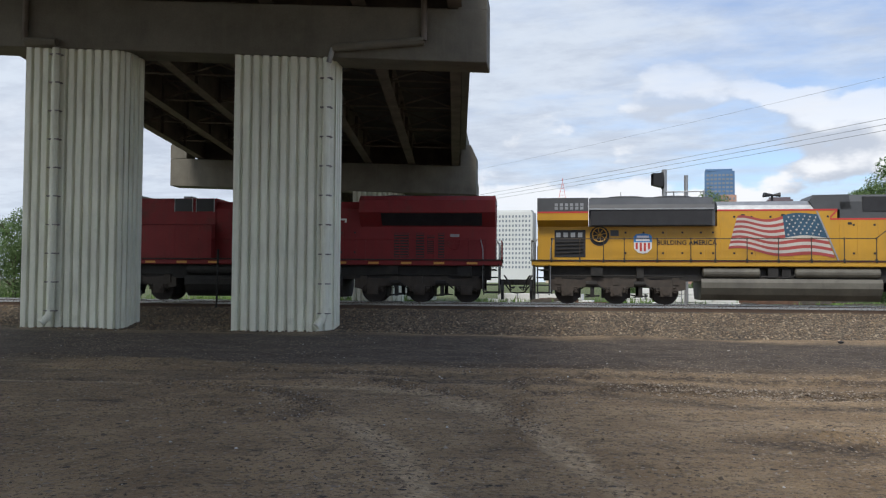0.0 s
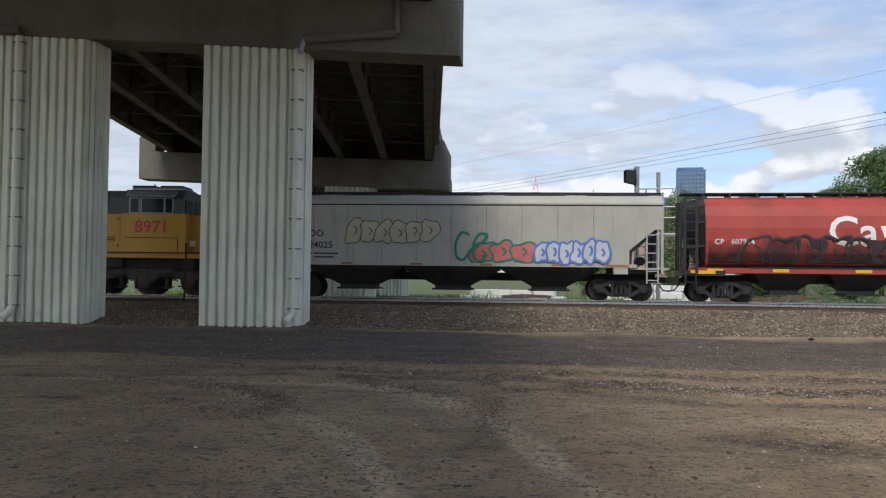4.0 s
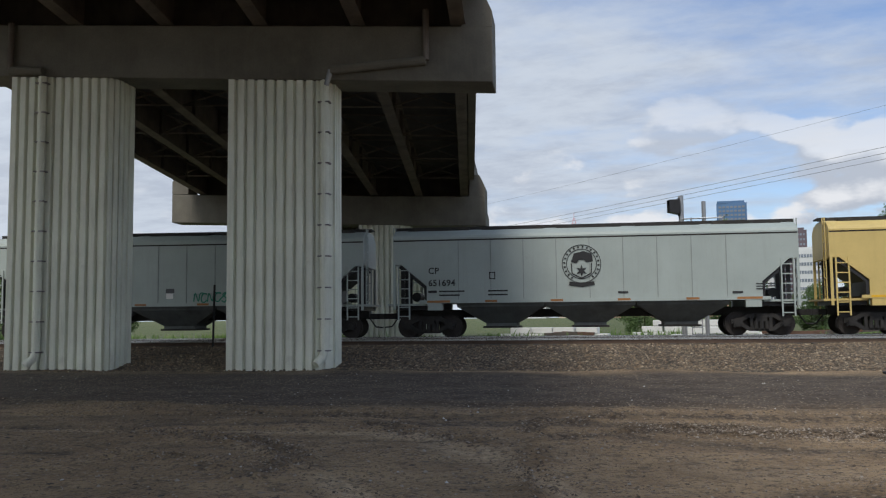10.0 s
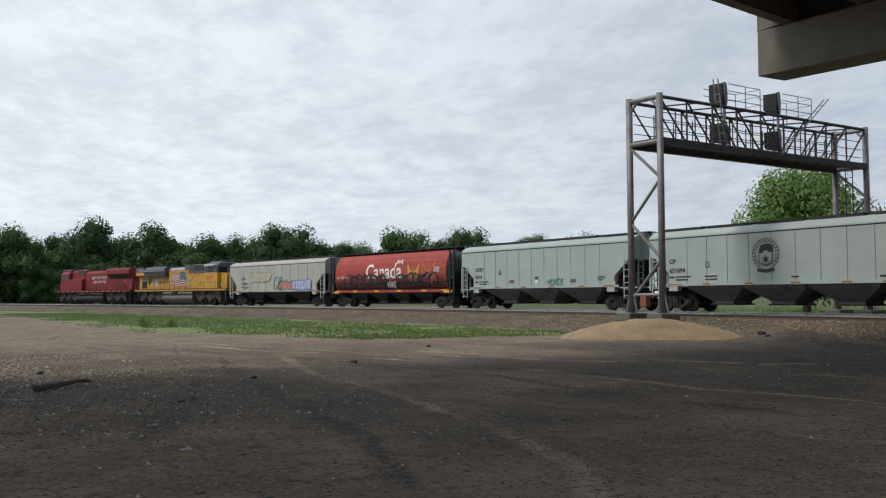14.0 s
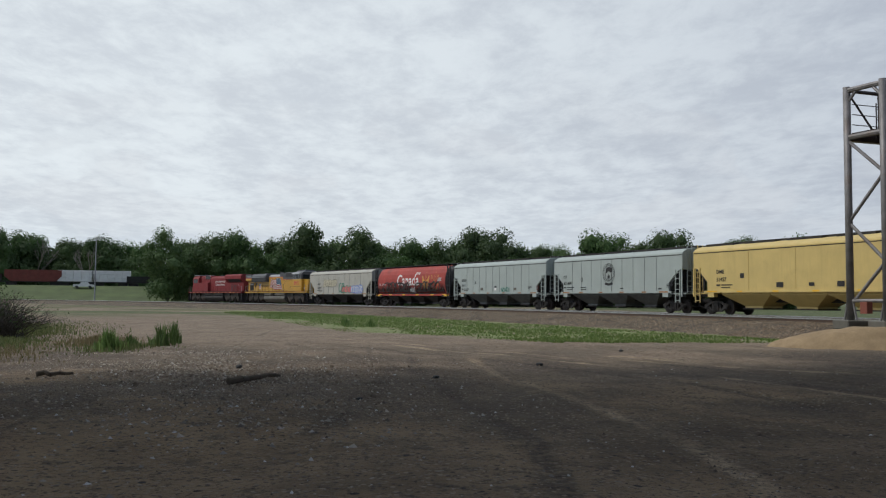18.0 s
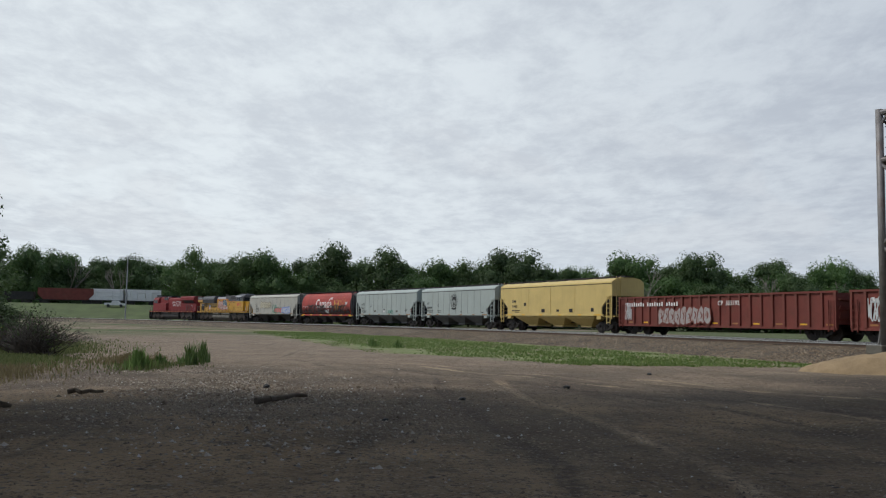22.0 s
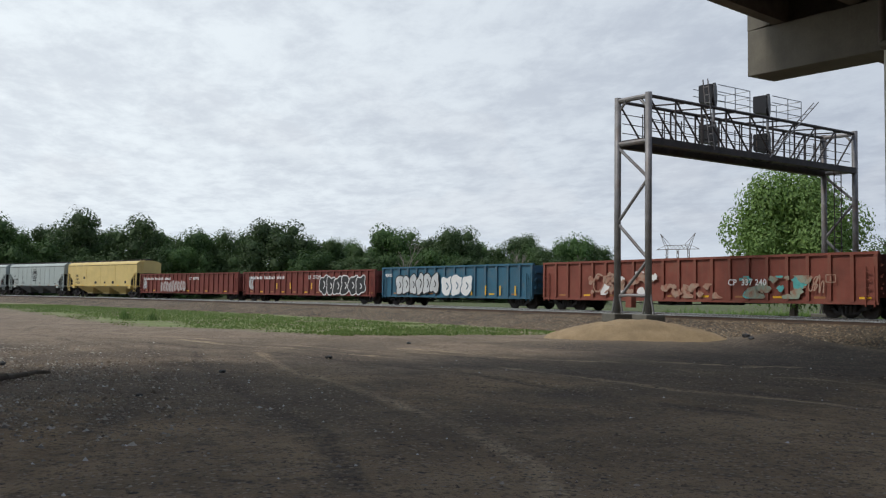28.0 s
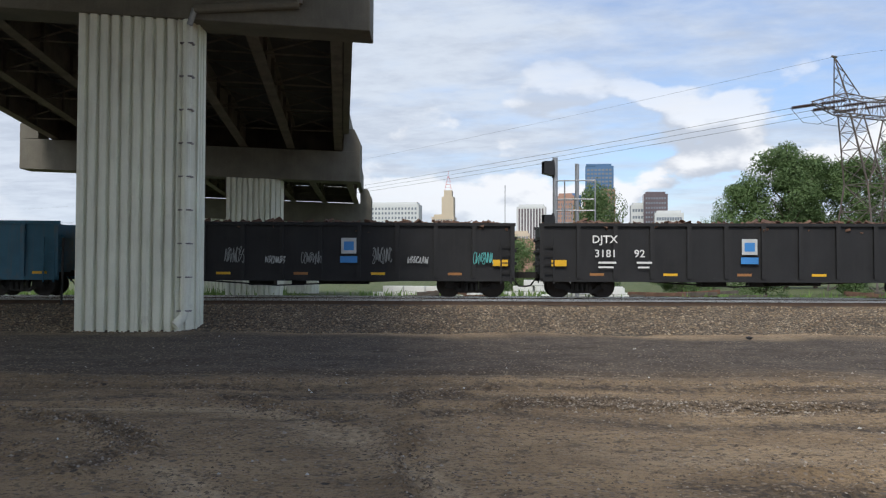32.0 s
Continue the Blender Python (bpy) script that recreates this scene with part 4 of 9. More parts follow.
def make_drain(bent):
    p = thing("drain_pipe", None, "rusty concrete-coloured drain pipe fixed along the pier cap", "pipe")
    for f0, f1, dz0, dz1 in ((0.765, 0.905, 0.28, 0.62), (0.262, 0.316, 0.15, 0.15)):
        a, za = foot(bent, f0)
        b, zb = foot(bent, f1)
        n = Vector((0.1676, -0.9859, 0)) * 0.2
        bm = bmesh.new()
        bm2 = bmesh.new()
        A, B = a + n + Vector((0, 0, za + dz0)), b + n + Vector((0, 0, zb + dz1))
        tube(bm, A, B, 0.14, 10)
        top = B if f0 > 0.5 else A
        tube(bm2, top, top + Vector((0, 0, 1.6)), 0.1, 10)
        part("trough", bm, CONCRETE, p)
        part("riser", bm2, GIRDER, p)
        if f0 > 0.5:
            low = bmesh.new()
            c, zc = foot(bent, 0.757)
            tube(low, A, (A.x - 0.15, A.y, zc - 0.2), 0.09, 10)
            part("elbow", low, GALV, p)
    return p


make_drain(2)


def seat(bent, f):
    p, z = foot(bent, f)
    return p + Vector((-0.1676, 0.9859, 0)) * 0.7 + Vector((0, 0, z + 1.75))


GF = [0.062 + 0.1478 * k for k in range(7)]
GF2 = [0.10 + 0.1385 * k for k in range(7)]


def sweep_bar(bm, a, b, half, z0, z1):
    d = (b - a)
    s = Vector((d.y, -d.x, 0)).normalized() * half
    v = [bm.verts.new(p + q + Vector((0, 0, z))) for p in (a, b) for q in (s, -s) for z in (z0, z1)]
    for f in ((0, 2, 3, 1), (4, 5, 7, 6), (0, 1, 5, 4), (2, 6, 7, 3), (0, 4, 6, 2), (1, 3, 7, 5)):
        bm.faces.new([v[i] for i in f])
    return bm


def make_span(i):
    sp = thing("bridge_span", None, "dark steel girders carrying the concrete road deck", "bridge span", "bridge spans")
    ga, gb = (GF2 if i >= 3 else GF), (GF2 if i >= 2 else GF)
    ends = []
    for k in range(7):
        a, b = seat(i, ga[k]), seat(i + 1, gb[k])
        ends.append((a, b))
        bm = bmesh.new()
        sweep_bar(bm, a, b, 0.012, 0.0, 1.45)
        sweep_bar(bm, a, b, 0.23, 0.0, 0.05)
        sweep_bar(bm, a, b, 0.2, 1.4, 1.45)
        for q in range(1, 8):
            c = a.lerp(b, q / 8)
            box(bm, c.x - 0.17, c.x + 0.17, c.y - 0.012, c.y + 0.012, c.z + 0.05, c.z + 1.4)
        part("girder", bm, GIRDER, sp)
    for q in range(1, 6):
        for k in range(6):
            p0, p1 = ends[k][0].lerp(ends[k][1], q / 6), ends[k + 1][0].lerp(ends[k + 1][1], q / 6)
            bm = bmesh.new()
            U, D = Vector((0, 0, 1.2)), Vector((0, 0, 0.25))
            for s, e in ((p0 + U, p1 + D), (p0 + D, p1 + U), (p0 + U, p1 + U), (p0 + D, p1 + D)):
                tube(bm, s, e, 0.045, 4)
            part("cross_frame", bm, GIRDER, sp)
    for e in (0, 1):
        for k in range(6):
            p0, p1 = ends[k][e], ends[k + 1][e]
            part("end_diaphragm", sweep_bar(bmesh.new(), p0, p1, 0.05, 0.1, 1.44), GIRDER, sp)
    bm = bmesh.new()
    quad = []
    for e in (0, 1):
        l, r = ends[0][e], ends[6][e]
        u = (r - l).normalized()
        quad.append((l - u * 0.6, r + u * 0.45))
    v = [bm.verts.new(p + Vector((0, 0, z))) for z in (1.46, 1.72) for p in (quad[0][0], quad[0][1], quad[1][1], quad[1][0])]
    for f in ((3, 2, 1, 0), (4, 5, 6, 7), (0, 1, 5, 4), (1, 2, 6, 5), (2, 3, 7, 6), (3, 0, 4, 7)):
        bm.faces.new([v[j] for j in f])
    part("deck_slab", bm, SOFFIT_SHADED, sp, "shaded concrete deck underside")
    for side in (0, 1):
        a, b = quad[0][side], quad[1][side]
        part("parapet", sweep_bar(bmesh.new(), a, b, 0.17, 0.95, 2.5), CONCRETE, sp, "pale concrete edge barrier")


for i in range(4):
    make_span(i)


# ---------------------------------------------------------------- the freight train
# Cars are built about their middle: x along the train, -y faces the yard, z from the rail.
CAR_S = [22.3, 22.56, 18.67, 18.27, 17.62, 17.58, 19.08, 22.70, 23.02, 18.42, 22.89, 18.24, 21.64, 18.05, 18.6]


TRAIN_AT = [(-2, 8.3), (0, -7.45), (2, -23.8), (6, -58.1), (9, -82.9), (13, -114.5), (17, -146.15), (21, -177.6), (24, -200.5), (28, -230.8), (30, -246.4), (32, -261.2), (34, -275.8)]


def train_s(t):
    """Arc length of the coupling between the two engines, gliding through TRAIN_AT."""
    i = max(k for k in range(1, len(TRAIN_AT) - 2) if TRAIN_AT[k][0] <= t or k == 1)
    (ta, sa), (t0, s0), (t1, s1), (tb, sb) = TRAIN_AT[i - 1:i + 3]
    m0, m1 = (s1 - sa) / (t1 - ta), (sb - s0) / (tb - t0)
    h = t1 - t0
    u = (t - t0) / h
    return (2 * u ** 3 - 3 * u ** 2 + 1) * s0 + (u ** 3 - 2 * u ** 2 + u) * h * m0 + (3 * u ** 2 - 2 * u ** 3) * s1 + (u ** 3 - u ** 2) * h * m1


NEAR = -1.60


def wheel_mesh(r):
    bm = bmesh.new()
    tube(bm, (0, -0.07, 0), (0, 0.06, 0), r, 24)
    tube(bm, (0, 0.06, 0), (0, 0.09, 0), r + 0.028, 24)
    tube(bm, (0, -0.075, 0), (0, -0.10, 0), r * 0.80, 20, r * 0.3)
    tube(bm, (0, -0.09, 0), (0, -0.17, 0), 0.11, 10)
    return mesh_of("wheel", bm, WHEEL)


WHEEL_CAR, WHEEL_LOCO = wheel_mesh(0.46), wheel_mesh(0.53)


def side_frame_mesh():
    top = [(-1.15, 0.64), (-0.74, 0.72), (-0.5, 0.86), (0.5, 0.86), (0.74, 0.72), (1.15, 0.64), (1.15, 0.46), (0.76, 0.53), (0.46, 0.70), (-0.46, 0.70), (-0.76, 0.53), (-1.15, 0.46)]
    low = [(-0.92, 0.46), (-0.74, 0.55), (-0.42, 0.30), (0.42, 0.30), (0.74, 0.55), (0.92, 0.46), (0.46, 0.17), (-0.46, 0.17)]
    bm = prism(top, "y", -1.12, -0.98)
    slab(bm, low, "y", -1.12, -0.98)
    for x in (-0.36, 0.36):
        box(bm, x - 0.06, x + 0.06, -1.11, -0.99, 0.28, 0.72)
    for x in (-0.89, 0.89):
        tube(bm, (x, -1.2, 0.47), (x, -0.97, 0.47), 0.13, 12)
        box(bm, x - 0.17, x + 0.17, -1.16, -0.96, 0.34, 0.62)
    return mesh_of("side_frame", bm, UNDER)


def spring_mesh():
    bm = bmesh.new()
    for x in (-0.2, 0.0, 0.2):
        tube(bm, (x, -1.14, 0.26), (x, -1.14, 0.56), 0.085, 8)
    return mesh_of("spring_nest", bm, UNDER)


SIDE_FRAME, SPRINGS = side_frame_mesh(), spring_mesh()
BOLSTER = mesh_of("bolster", boxes((-0.22, 0.22, -1.15, 1.15, 0.55, 0.85), (-0.95, -0.83, -0.7, 0.7, 0.40, 0.52), (0.83, 0.95, -0.7, 0.7, 0.40, 0.52)), UNDER)
AXLE = mesh_of("axle", tube(bmesh.new(), (0, -0.8, 0), (0, 0.8, 0), 0.09, 8), WHEEL)
FLIP = Matrix.Rotation(math.pi, 4, "Z")


def truck(car, x):
    t = shared("truck", BOLSTER, car, pose(x, 0, 0))
    for m in (Matrix(), FLIP):
        shared("side_frame", SIDE_FRAME, t, m)
        shared("spring_nest", SPRINGS, t, m)
        for dx in (-0.89, 0.89):
            shared("wheel", WHEEL_CAR, t, m @ pose(dx, -0.75, 0.46))
    for dx in (-0.89, 0.89):
        shared("axle", AXLE, t, pose(dx, 0, 0.46))
    return t


COUPLER_PTS = [(0, -0.12), (0.5, -0.12), (0.62, -0.2), (0.8, -0.12), (0.83, 0.04), (0.72, 0.14), (0.5, 0.1), (0, 0.1)]


def coupler_mesh():
    bm = prism([(p[0], p[1]) for p in COUPLER_PTS], "z", 0.78, 1.02)
    tube(bm, (0.2, -0.35, 0.85), (0.5, -0.38, 0.45), 0.03, 6)
    tube(bm, (0.5, -0.38, 0.45), (0.8, -0.3, 0.42), 0.03, 6)
    return mesh_of("coupler", bm, UNDER)


COUPLER = coupler_mesh()


def couplers(car, half):
    for m in (pose(half - 0.78, 0, 0), FLIP @ pose(half - 0.78, 0, 0)):
        shared("coupler", COUPLER, car, m)


def ladder(car, x, z0, z1, y, w, paint, rungs=7, name="ladder"):
    bm = bmesh.new()
    for dx in (-w / 2, w / 2):
        box(bm, x + dx - 0.025, x + dx + 0.025, y - 0.03, y + 0.03, z0, z1)
    for i in range(rungs):
        z = z0 + (i + 0.35) * (z1 - z0) / rungs
        box(bm, x - w / 2, x + w / 2, y - 0.025, y + 0.0, z, z + 0.035)
    return part(name, bm, paint, car)


def marks(car, text, size, x, z, y, material, bold=0.0, label=""):
    return part("lettering", letters(text, size, x, z, y, 1.05, bold), material, car, label or "stencilled reporting mark")


def bars(car, rows, material, y, name="small_print"):
    """Flat bars (x0, x1, z0, z1) painted on the side, each a part."""
    for r in rows:
        part(name, panel(bmesh.new(), *r, y), material, car)


def car_base(name, label, category, L, tx):
    car = thing(name, None, label, category, "cars of the freight train")
    couplers(car, L / 2)
    for x in (-tx, tx):
        truck(car, x)
    part("centre_sill", boxes((-L / 2 + 0.6, L / 2 - 0.6, -0.25, 0.25, 0.8, 1.15)), UNDER, car)
    return car


def covered_hopper(label, L, paint, posts, reflect, bays=3, inset=0.47, bay_paint=None):
    """A box-like covered hopper with sloped ends and three discharge bays."""
    hb = L / 2 - inset
    car = car_base("covered_hopper", label, "hopper car", L, L / 2 - 2.15)
    W = 1.58
    sect = [(-W, 2.6), (-W, 4.08), (-W + 0.06, 4.2), (-1.15, 4.42), (-0.5, 4.52), (0.5, 4.52), (1.15, 4.42), (W - 0.06, 4.2), (W, 4.08), (W, 2.6)]
    low = [(-hb, 3.05), (-hb, 3.0), (-hb + 0.35, 3.0), (-hb + 1.4, 2.12), (-hb + 1.4, 1.50), (hb - 1.4, 1.50), (hb - 1.4, 2.12), (hb - 0.35, 3.0), (hb, 3.0), (hb, 3.05)]
    bm = prism([(y, max(z, 3.05)) for y, z in sect], "x", -hb, hb)
    slab(bm, low, "y", -W, W)
    part("body", bm, paint, car)
    twin("eave", boxes((-hb, hb, -W - 0.025, -W + 0.01, 4.03, 4.10)), paint, car, "rolled lip under the roof edge")
    # thin dark strip just below the eave lip
    twin("eave_strip", boxes((-hb + 0.02, hb - 0.02, -W - 0.005, -W + 0.01, 3.975, 4.03)), UNDER, car, "dark strip under the roof edge")
    twin("side_sill", boxes((-hb + 1.1, hb - 1.1, -W - 0.05, -W + 0.02, 1.40, 1.53)), paint, car)
    post = mesh_of("side_post", boxes((-0.014, 0.014, -W - 0.02, -W, 1.55, 3.97)), SEAM_GREY if paint is not HOPPER_YELLOW else paint)
    for i in range(1, posts):
        x = -hb + 1.4 + (2 * hb - 2.8) * i / posts
        shared("side_post", post, car, pose(x, 0, 0))
        shared("side_post", post, car, FLIP @ pose(-x, 0, 0))
    rb = boxes((-hb - 0.15, hb + 0.15, -0.42, 0.42, 4.60, 4.66), (-hb - 0.15, hb + 0.15, -0.42, -0.38, 4.50, 4.60))
    for i in range(15):
        x = -hb + 0.2 + i * (2 * hb - 0.4) / 14
        box(rb, x - 0.03, x + 0.03, -0.34, 0.34, 4.5, 4.58)
    part("running_board", rb, UNDER, car, "steel grating walkway along the roof")
    for i in range(5):
        x = -hb + 1.8 + i * (2 * hb - 3.6) / 4
        part("roof_hatch", boxes((x - 1.3, x + 1.3, -0.9, -0.42, 4.46, 4.58)), UNDER, car)
    # end frames under the sloped sheets
    for s in (-1, 1):
        bm = bmesh.new()
        xa, xb = sorted((s * (hb - 0.05), s * (hb - 1.35)))
        box(bm, xa, xb, -1.25, 1.25, 1.15, 1.32)
        slab(bm, [(s * (hb - 0.30), 2.98), (s * (hb - 1.39), 2.10), (s * (hb - 1.41), 1.5), (s * (hb - 1.30), 1.5), (s * (hb - 1.27), 2.04), (s * (hb - 0.20), 2.90)], "y", -1.5, 1.5)
        for y in (-0.9, 0.0, 0.9):
            box(bm, min(s * (hb - 0.35), s * (hb - 0.2)), max(s * (hb - 0.35), s * (hb - 0.2)), y - 0.05, y + 0.05, 1.2, 3.0)
        part("end_frame", bm, BLACK, car, "black end frame under the slope sheet")
        twin("corner_post", boxes((min(s * (hb - 0.1), s * hb), max(s * (hb - 0.1), s * hb), NEAR - 0.02, NEAR + 0.06, 1.15, 3.05)), paint, car)
        twin("end_ladder", ladder_bm(s * (hb - 0.45), 0.75, 3.02, NEAR, 0.46), paint, car)
        part("end_platform", boxes((min(s * (hb + 0.25), s * (hb - 1.35)), max(s * (hb + 0.25), s * (hb - 1.35)), -1.5, 1.5, 1.32, 1.40)), paint, car)
        tk = bmesh.new()
        tube(tk, (s * (hb - 0.75), -0.3, 1.7), (s * (hb - 0.75), 0.6, 1.7), 0.2, 10)
        part("brake_cylinder", tk, BLACK, car)
        lad = bmesh.new()
        box(lad, s * (hb + 0.05) - 0.02, s * (hb + 0.05) + 0.02, -1.2, -1.16, 1.3, 4.6)
        box(lad, s * (hb + 0.05) - 0.02, s * (hb + 0.05) + 0.02, -0.8, -0.76, 1.3, 4.6)
        for k in range(9):
            box(lad, s * (hb + 0.05) - 0.02, s * (hb + 0.05) + 0.02, -1.2, -0.76, 1.5 + 0.35 * k, 1.54 + 0.35 * k)
        part("end_face_ladder", lad, paint, car)
        twin("jacking_pad", boxes((s * (hb - 1.75) - 0.3, s * (hb - 1.75) + 0.3, -W - 0.03, -1.3, 1.12, 1.40)), paint, car)
    w = (2 * hb - 5.2) / bays
    for i in range(bays):
        c = -hb + 2.6 + w * (i + 0.5)
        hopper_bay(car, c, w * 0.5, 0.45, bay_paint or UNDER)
    for x in [-hb + 1.9] + [-hb + 1.4 + k * (2 * hb - 2.8) / 5 for k in range(1, 5)] + [hb - 1.9]:
        wide = 0.95 if abs(x) > hb - 2 else 0.5
        part("reflector", panel(bmesh.new(), x - wide / 2, x + wide / 2, 1.43, 1.52, -W - 0.053), reflect, car)
    return car


def ladder_bm(x, z0, z1, y, w, rungs=6):
    bm = bmesh.new()
    for dx in (-w / 2, w / 2):
        box(bm, x + dx - 0.028, x + dx + 0.028, y - 0.03, y + 0.03, z0, z1)
    for i in range(rungs):
        z = z0 + (i + 0.3) * (z1 - z0) / rungs
        box(bm, x - w / 2, x + w / 2, y - 0.03, y, z, z + 0.04)
    return bm


def hopper_bay(car, c, half, bottom, paint):
    bm = bmesh.new()
    top, low = 1.48, bottom
    rings = []
    for z, hx, hy in ((top, half, 1.45), (1.25, half * 0.98, 1.42), (low + 0.12, half * 0.36, 0.75), (low, half * 0.36, 0.75)):
        rings.append([bm.verts.new((c + sx * hx, sy * hy, z)) for sx, sy in ((-1, -1), (1, -1), (1, 1), (-1, 1))])
    for a, b in zip(rings, rings[1:]):
        for k in range(4):
            bm.faces.new((a[k], b[k], b[(k + 1) % 4], a[(k + 1) % 4]))
    bm.faces.new(rings[-1])
    g = part("hopper_bay", bm, paint, car, "dark funnel-shaped discharge bay")
    part("outlet_gate", boxes((c - half * 0.42, c + half * 0.42, -0.85, 0.85, low - 0.08, low)), UNDER, g)
    return g


def cylindrical_hopper(label, L):
    """A round-sided covered hopper with open black end cages."""
    hb = L / 2 - 1.35
    car = car_base("covered_hopper", label, "hopper car", L, L / 2 - 2.1)
    prof = [(-1.18, 1.42), (-1.42, 1.62), (-1.56, 2.05), (-1.60, 2.6), (-1.57, 3.1), (-1.47, 3.6), (-1.28, 4.02), (-0.98, 4.3), (-0.5, 4.44)]
    prof = prof + [(-y, z) for y, z in prof[::-1]]
    bm = prism(prof, "x", -hb, hb)
    part("body", bm, HOPPER_RED, car, "rounded red body with a wheat emblem", smooth=False)
    for s in (-1, 1):
        bm = bmesh.new()
        a = [bm.verts.new((s * (hb + 0.002), y * 0.985, z)) for y, z in prof]
        b = [bm.verts.new((s * (hb + 0.75), y * 0.5, max(2.9, min(z, 4.2)))) for y, z in prof]
        n = len(prof)
        for k in range(n):
            bm.faces.new((a[k], a[(k + 1) % n], b[(k + 1) % n], b[k]))
        bm.faces.new(b)
        bmesh.ops.recalc_face_normals(bm, faces=bm.faces[:])
        part("slope_end", bm, BLACK, car)
        for x in (hb + 0.35, hb + 0.85):
            twin("cage_post", boxes((s * x - 0.05, s * x + 0.05, -1.55, -1.45, 1.2, 4.35)), BLACK, car, "black end cage post")
        for z in (2.3, 3.3, 4.3):
            twin("cage_rail", boxes((*sorted((s * (hb - 0.05), s * (hb + 0.9))), -1.53, -1.47, z, z + 0.07)), BLACK, car)
        twin("cage_post", boxes((s * (hb + 0.88) - 0.04, s * (hb + 0.88) + 0.04, -0.55, -0.45, 1.2, 4.3)), BLACK, car)
        twin("end_ladder", ladder_bm(s * (hb + 0.6), 0.7, 4.3, -1.52, 0.42, 10), BLACK, car)
        part("end_platform", boxes((min(s * (hb - 0.8), s * (hb + 0.95)), max(s * (hb - 0.8), s * (hb + 0.95)), -1.5, 1.5, 1.1, 1.32)), BLACK, car)
        part("step_plate", panel(bmesh.new(), s * (hb + 0.1) - 0.5, s * (hb + 0.1) + 0.5, 1.18, 1.32, -1.51), YELLOW_TAPE, car, "yellow corner plate")
    twin("side_sill", boxes((-hb - 0.7, hb + 0.7, -1.44, -1.3, 1.22, 1.44)), HOPPER_RED, car)
    rb = boxes((-hb - 0.9, hb + 0.9, -0.62, 0.62, 4.58, 4.63))
    for i in range(15):
        x = -hb + i * 2 * hb / 14
        box(rb, x - 0.04, x + 0.04, -0.62, 0.62, 4.4, 4.58)
    part("running_board", rb, BLACK, car)
    w = (2 * hb - 3.6) / 4
    for i in range(4):
        hopper_bay(car, -hb + 1.8 + w * (i + 0.5), w * 0.5, 0.42, BLACK)
    y = -1.455
    for x in (-hb + 0.4, -hb + 3.0, -hb + 6.2, hb - 6.2, hb - 2.9, hb - 0.4):
        part("reflector", panel(bmesh.new(), x - 0.32, x + 0.32, 1.27, 1.40, y), YELLOW_TAPE, car)
    return car, hb, prof


def wrap_to(bm, prof, off=0.012):
    """Lays flat decals, drawn in x and z, onto the curved near side."""
    zs = [p[1] for p in prof[:9]]
    ys = [p[0] for p in prof[:9]]
    for v in bm.verts:
        v.co.y += float(np.interp(v.co.z, zs, ys)) - off
    return bm


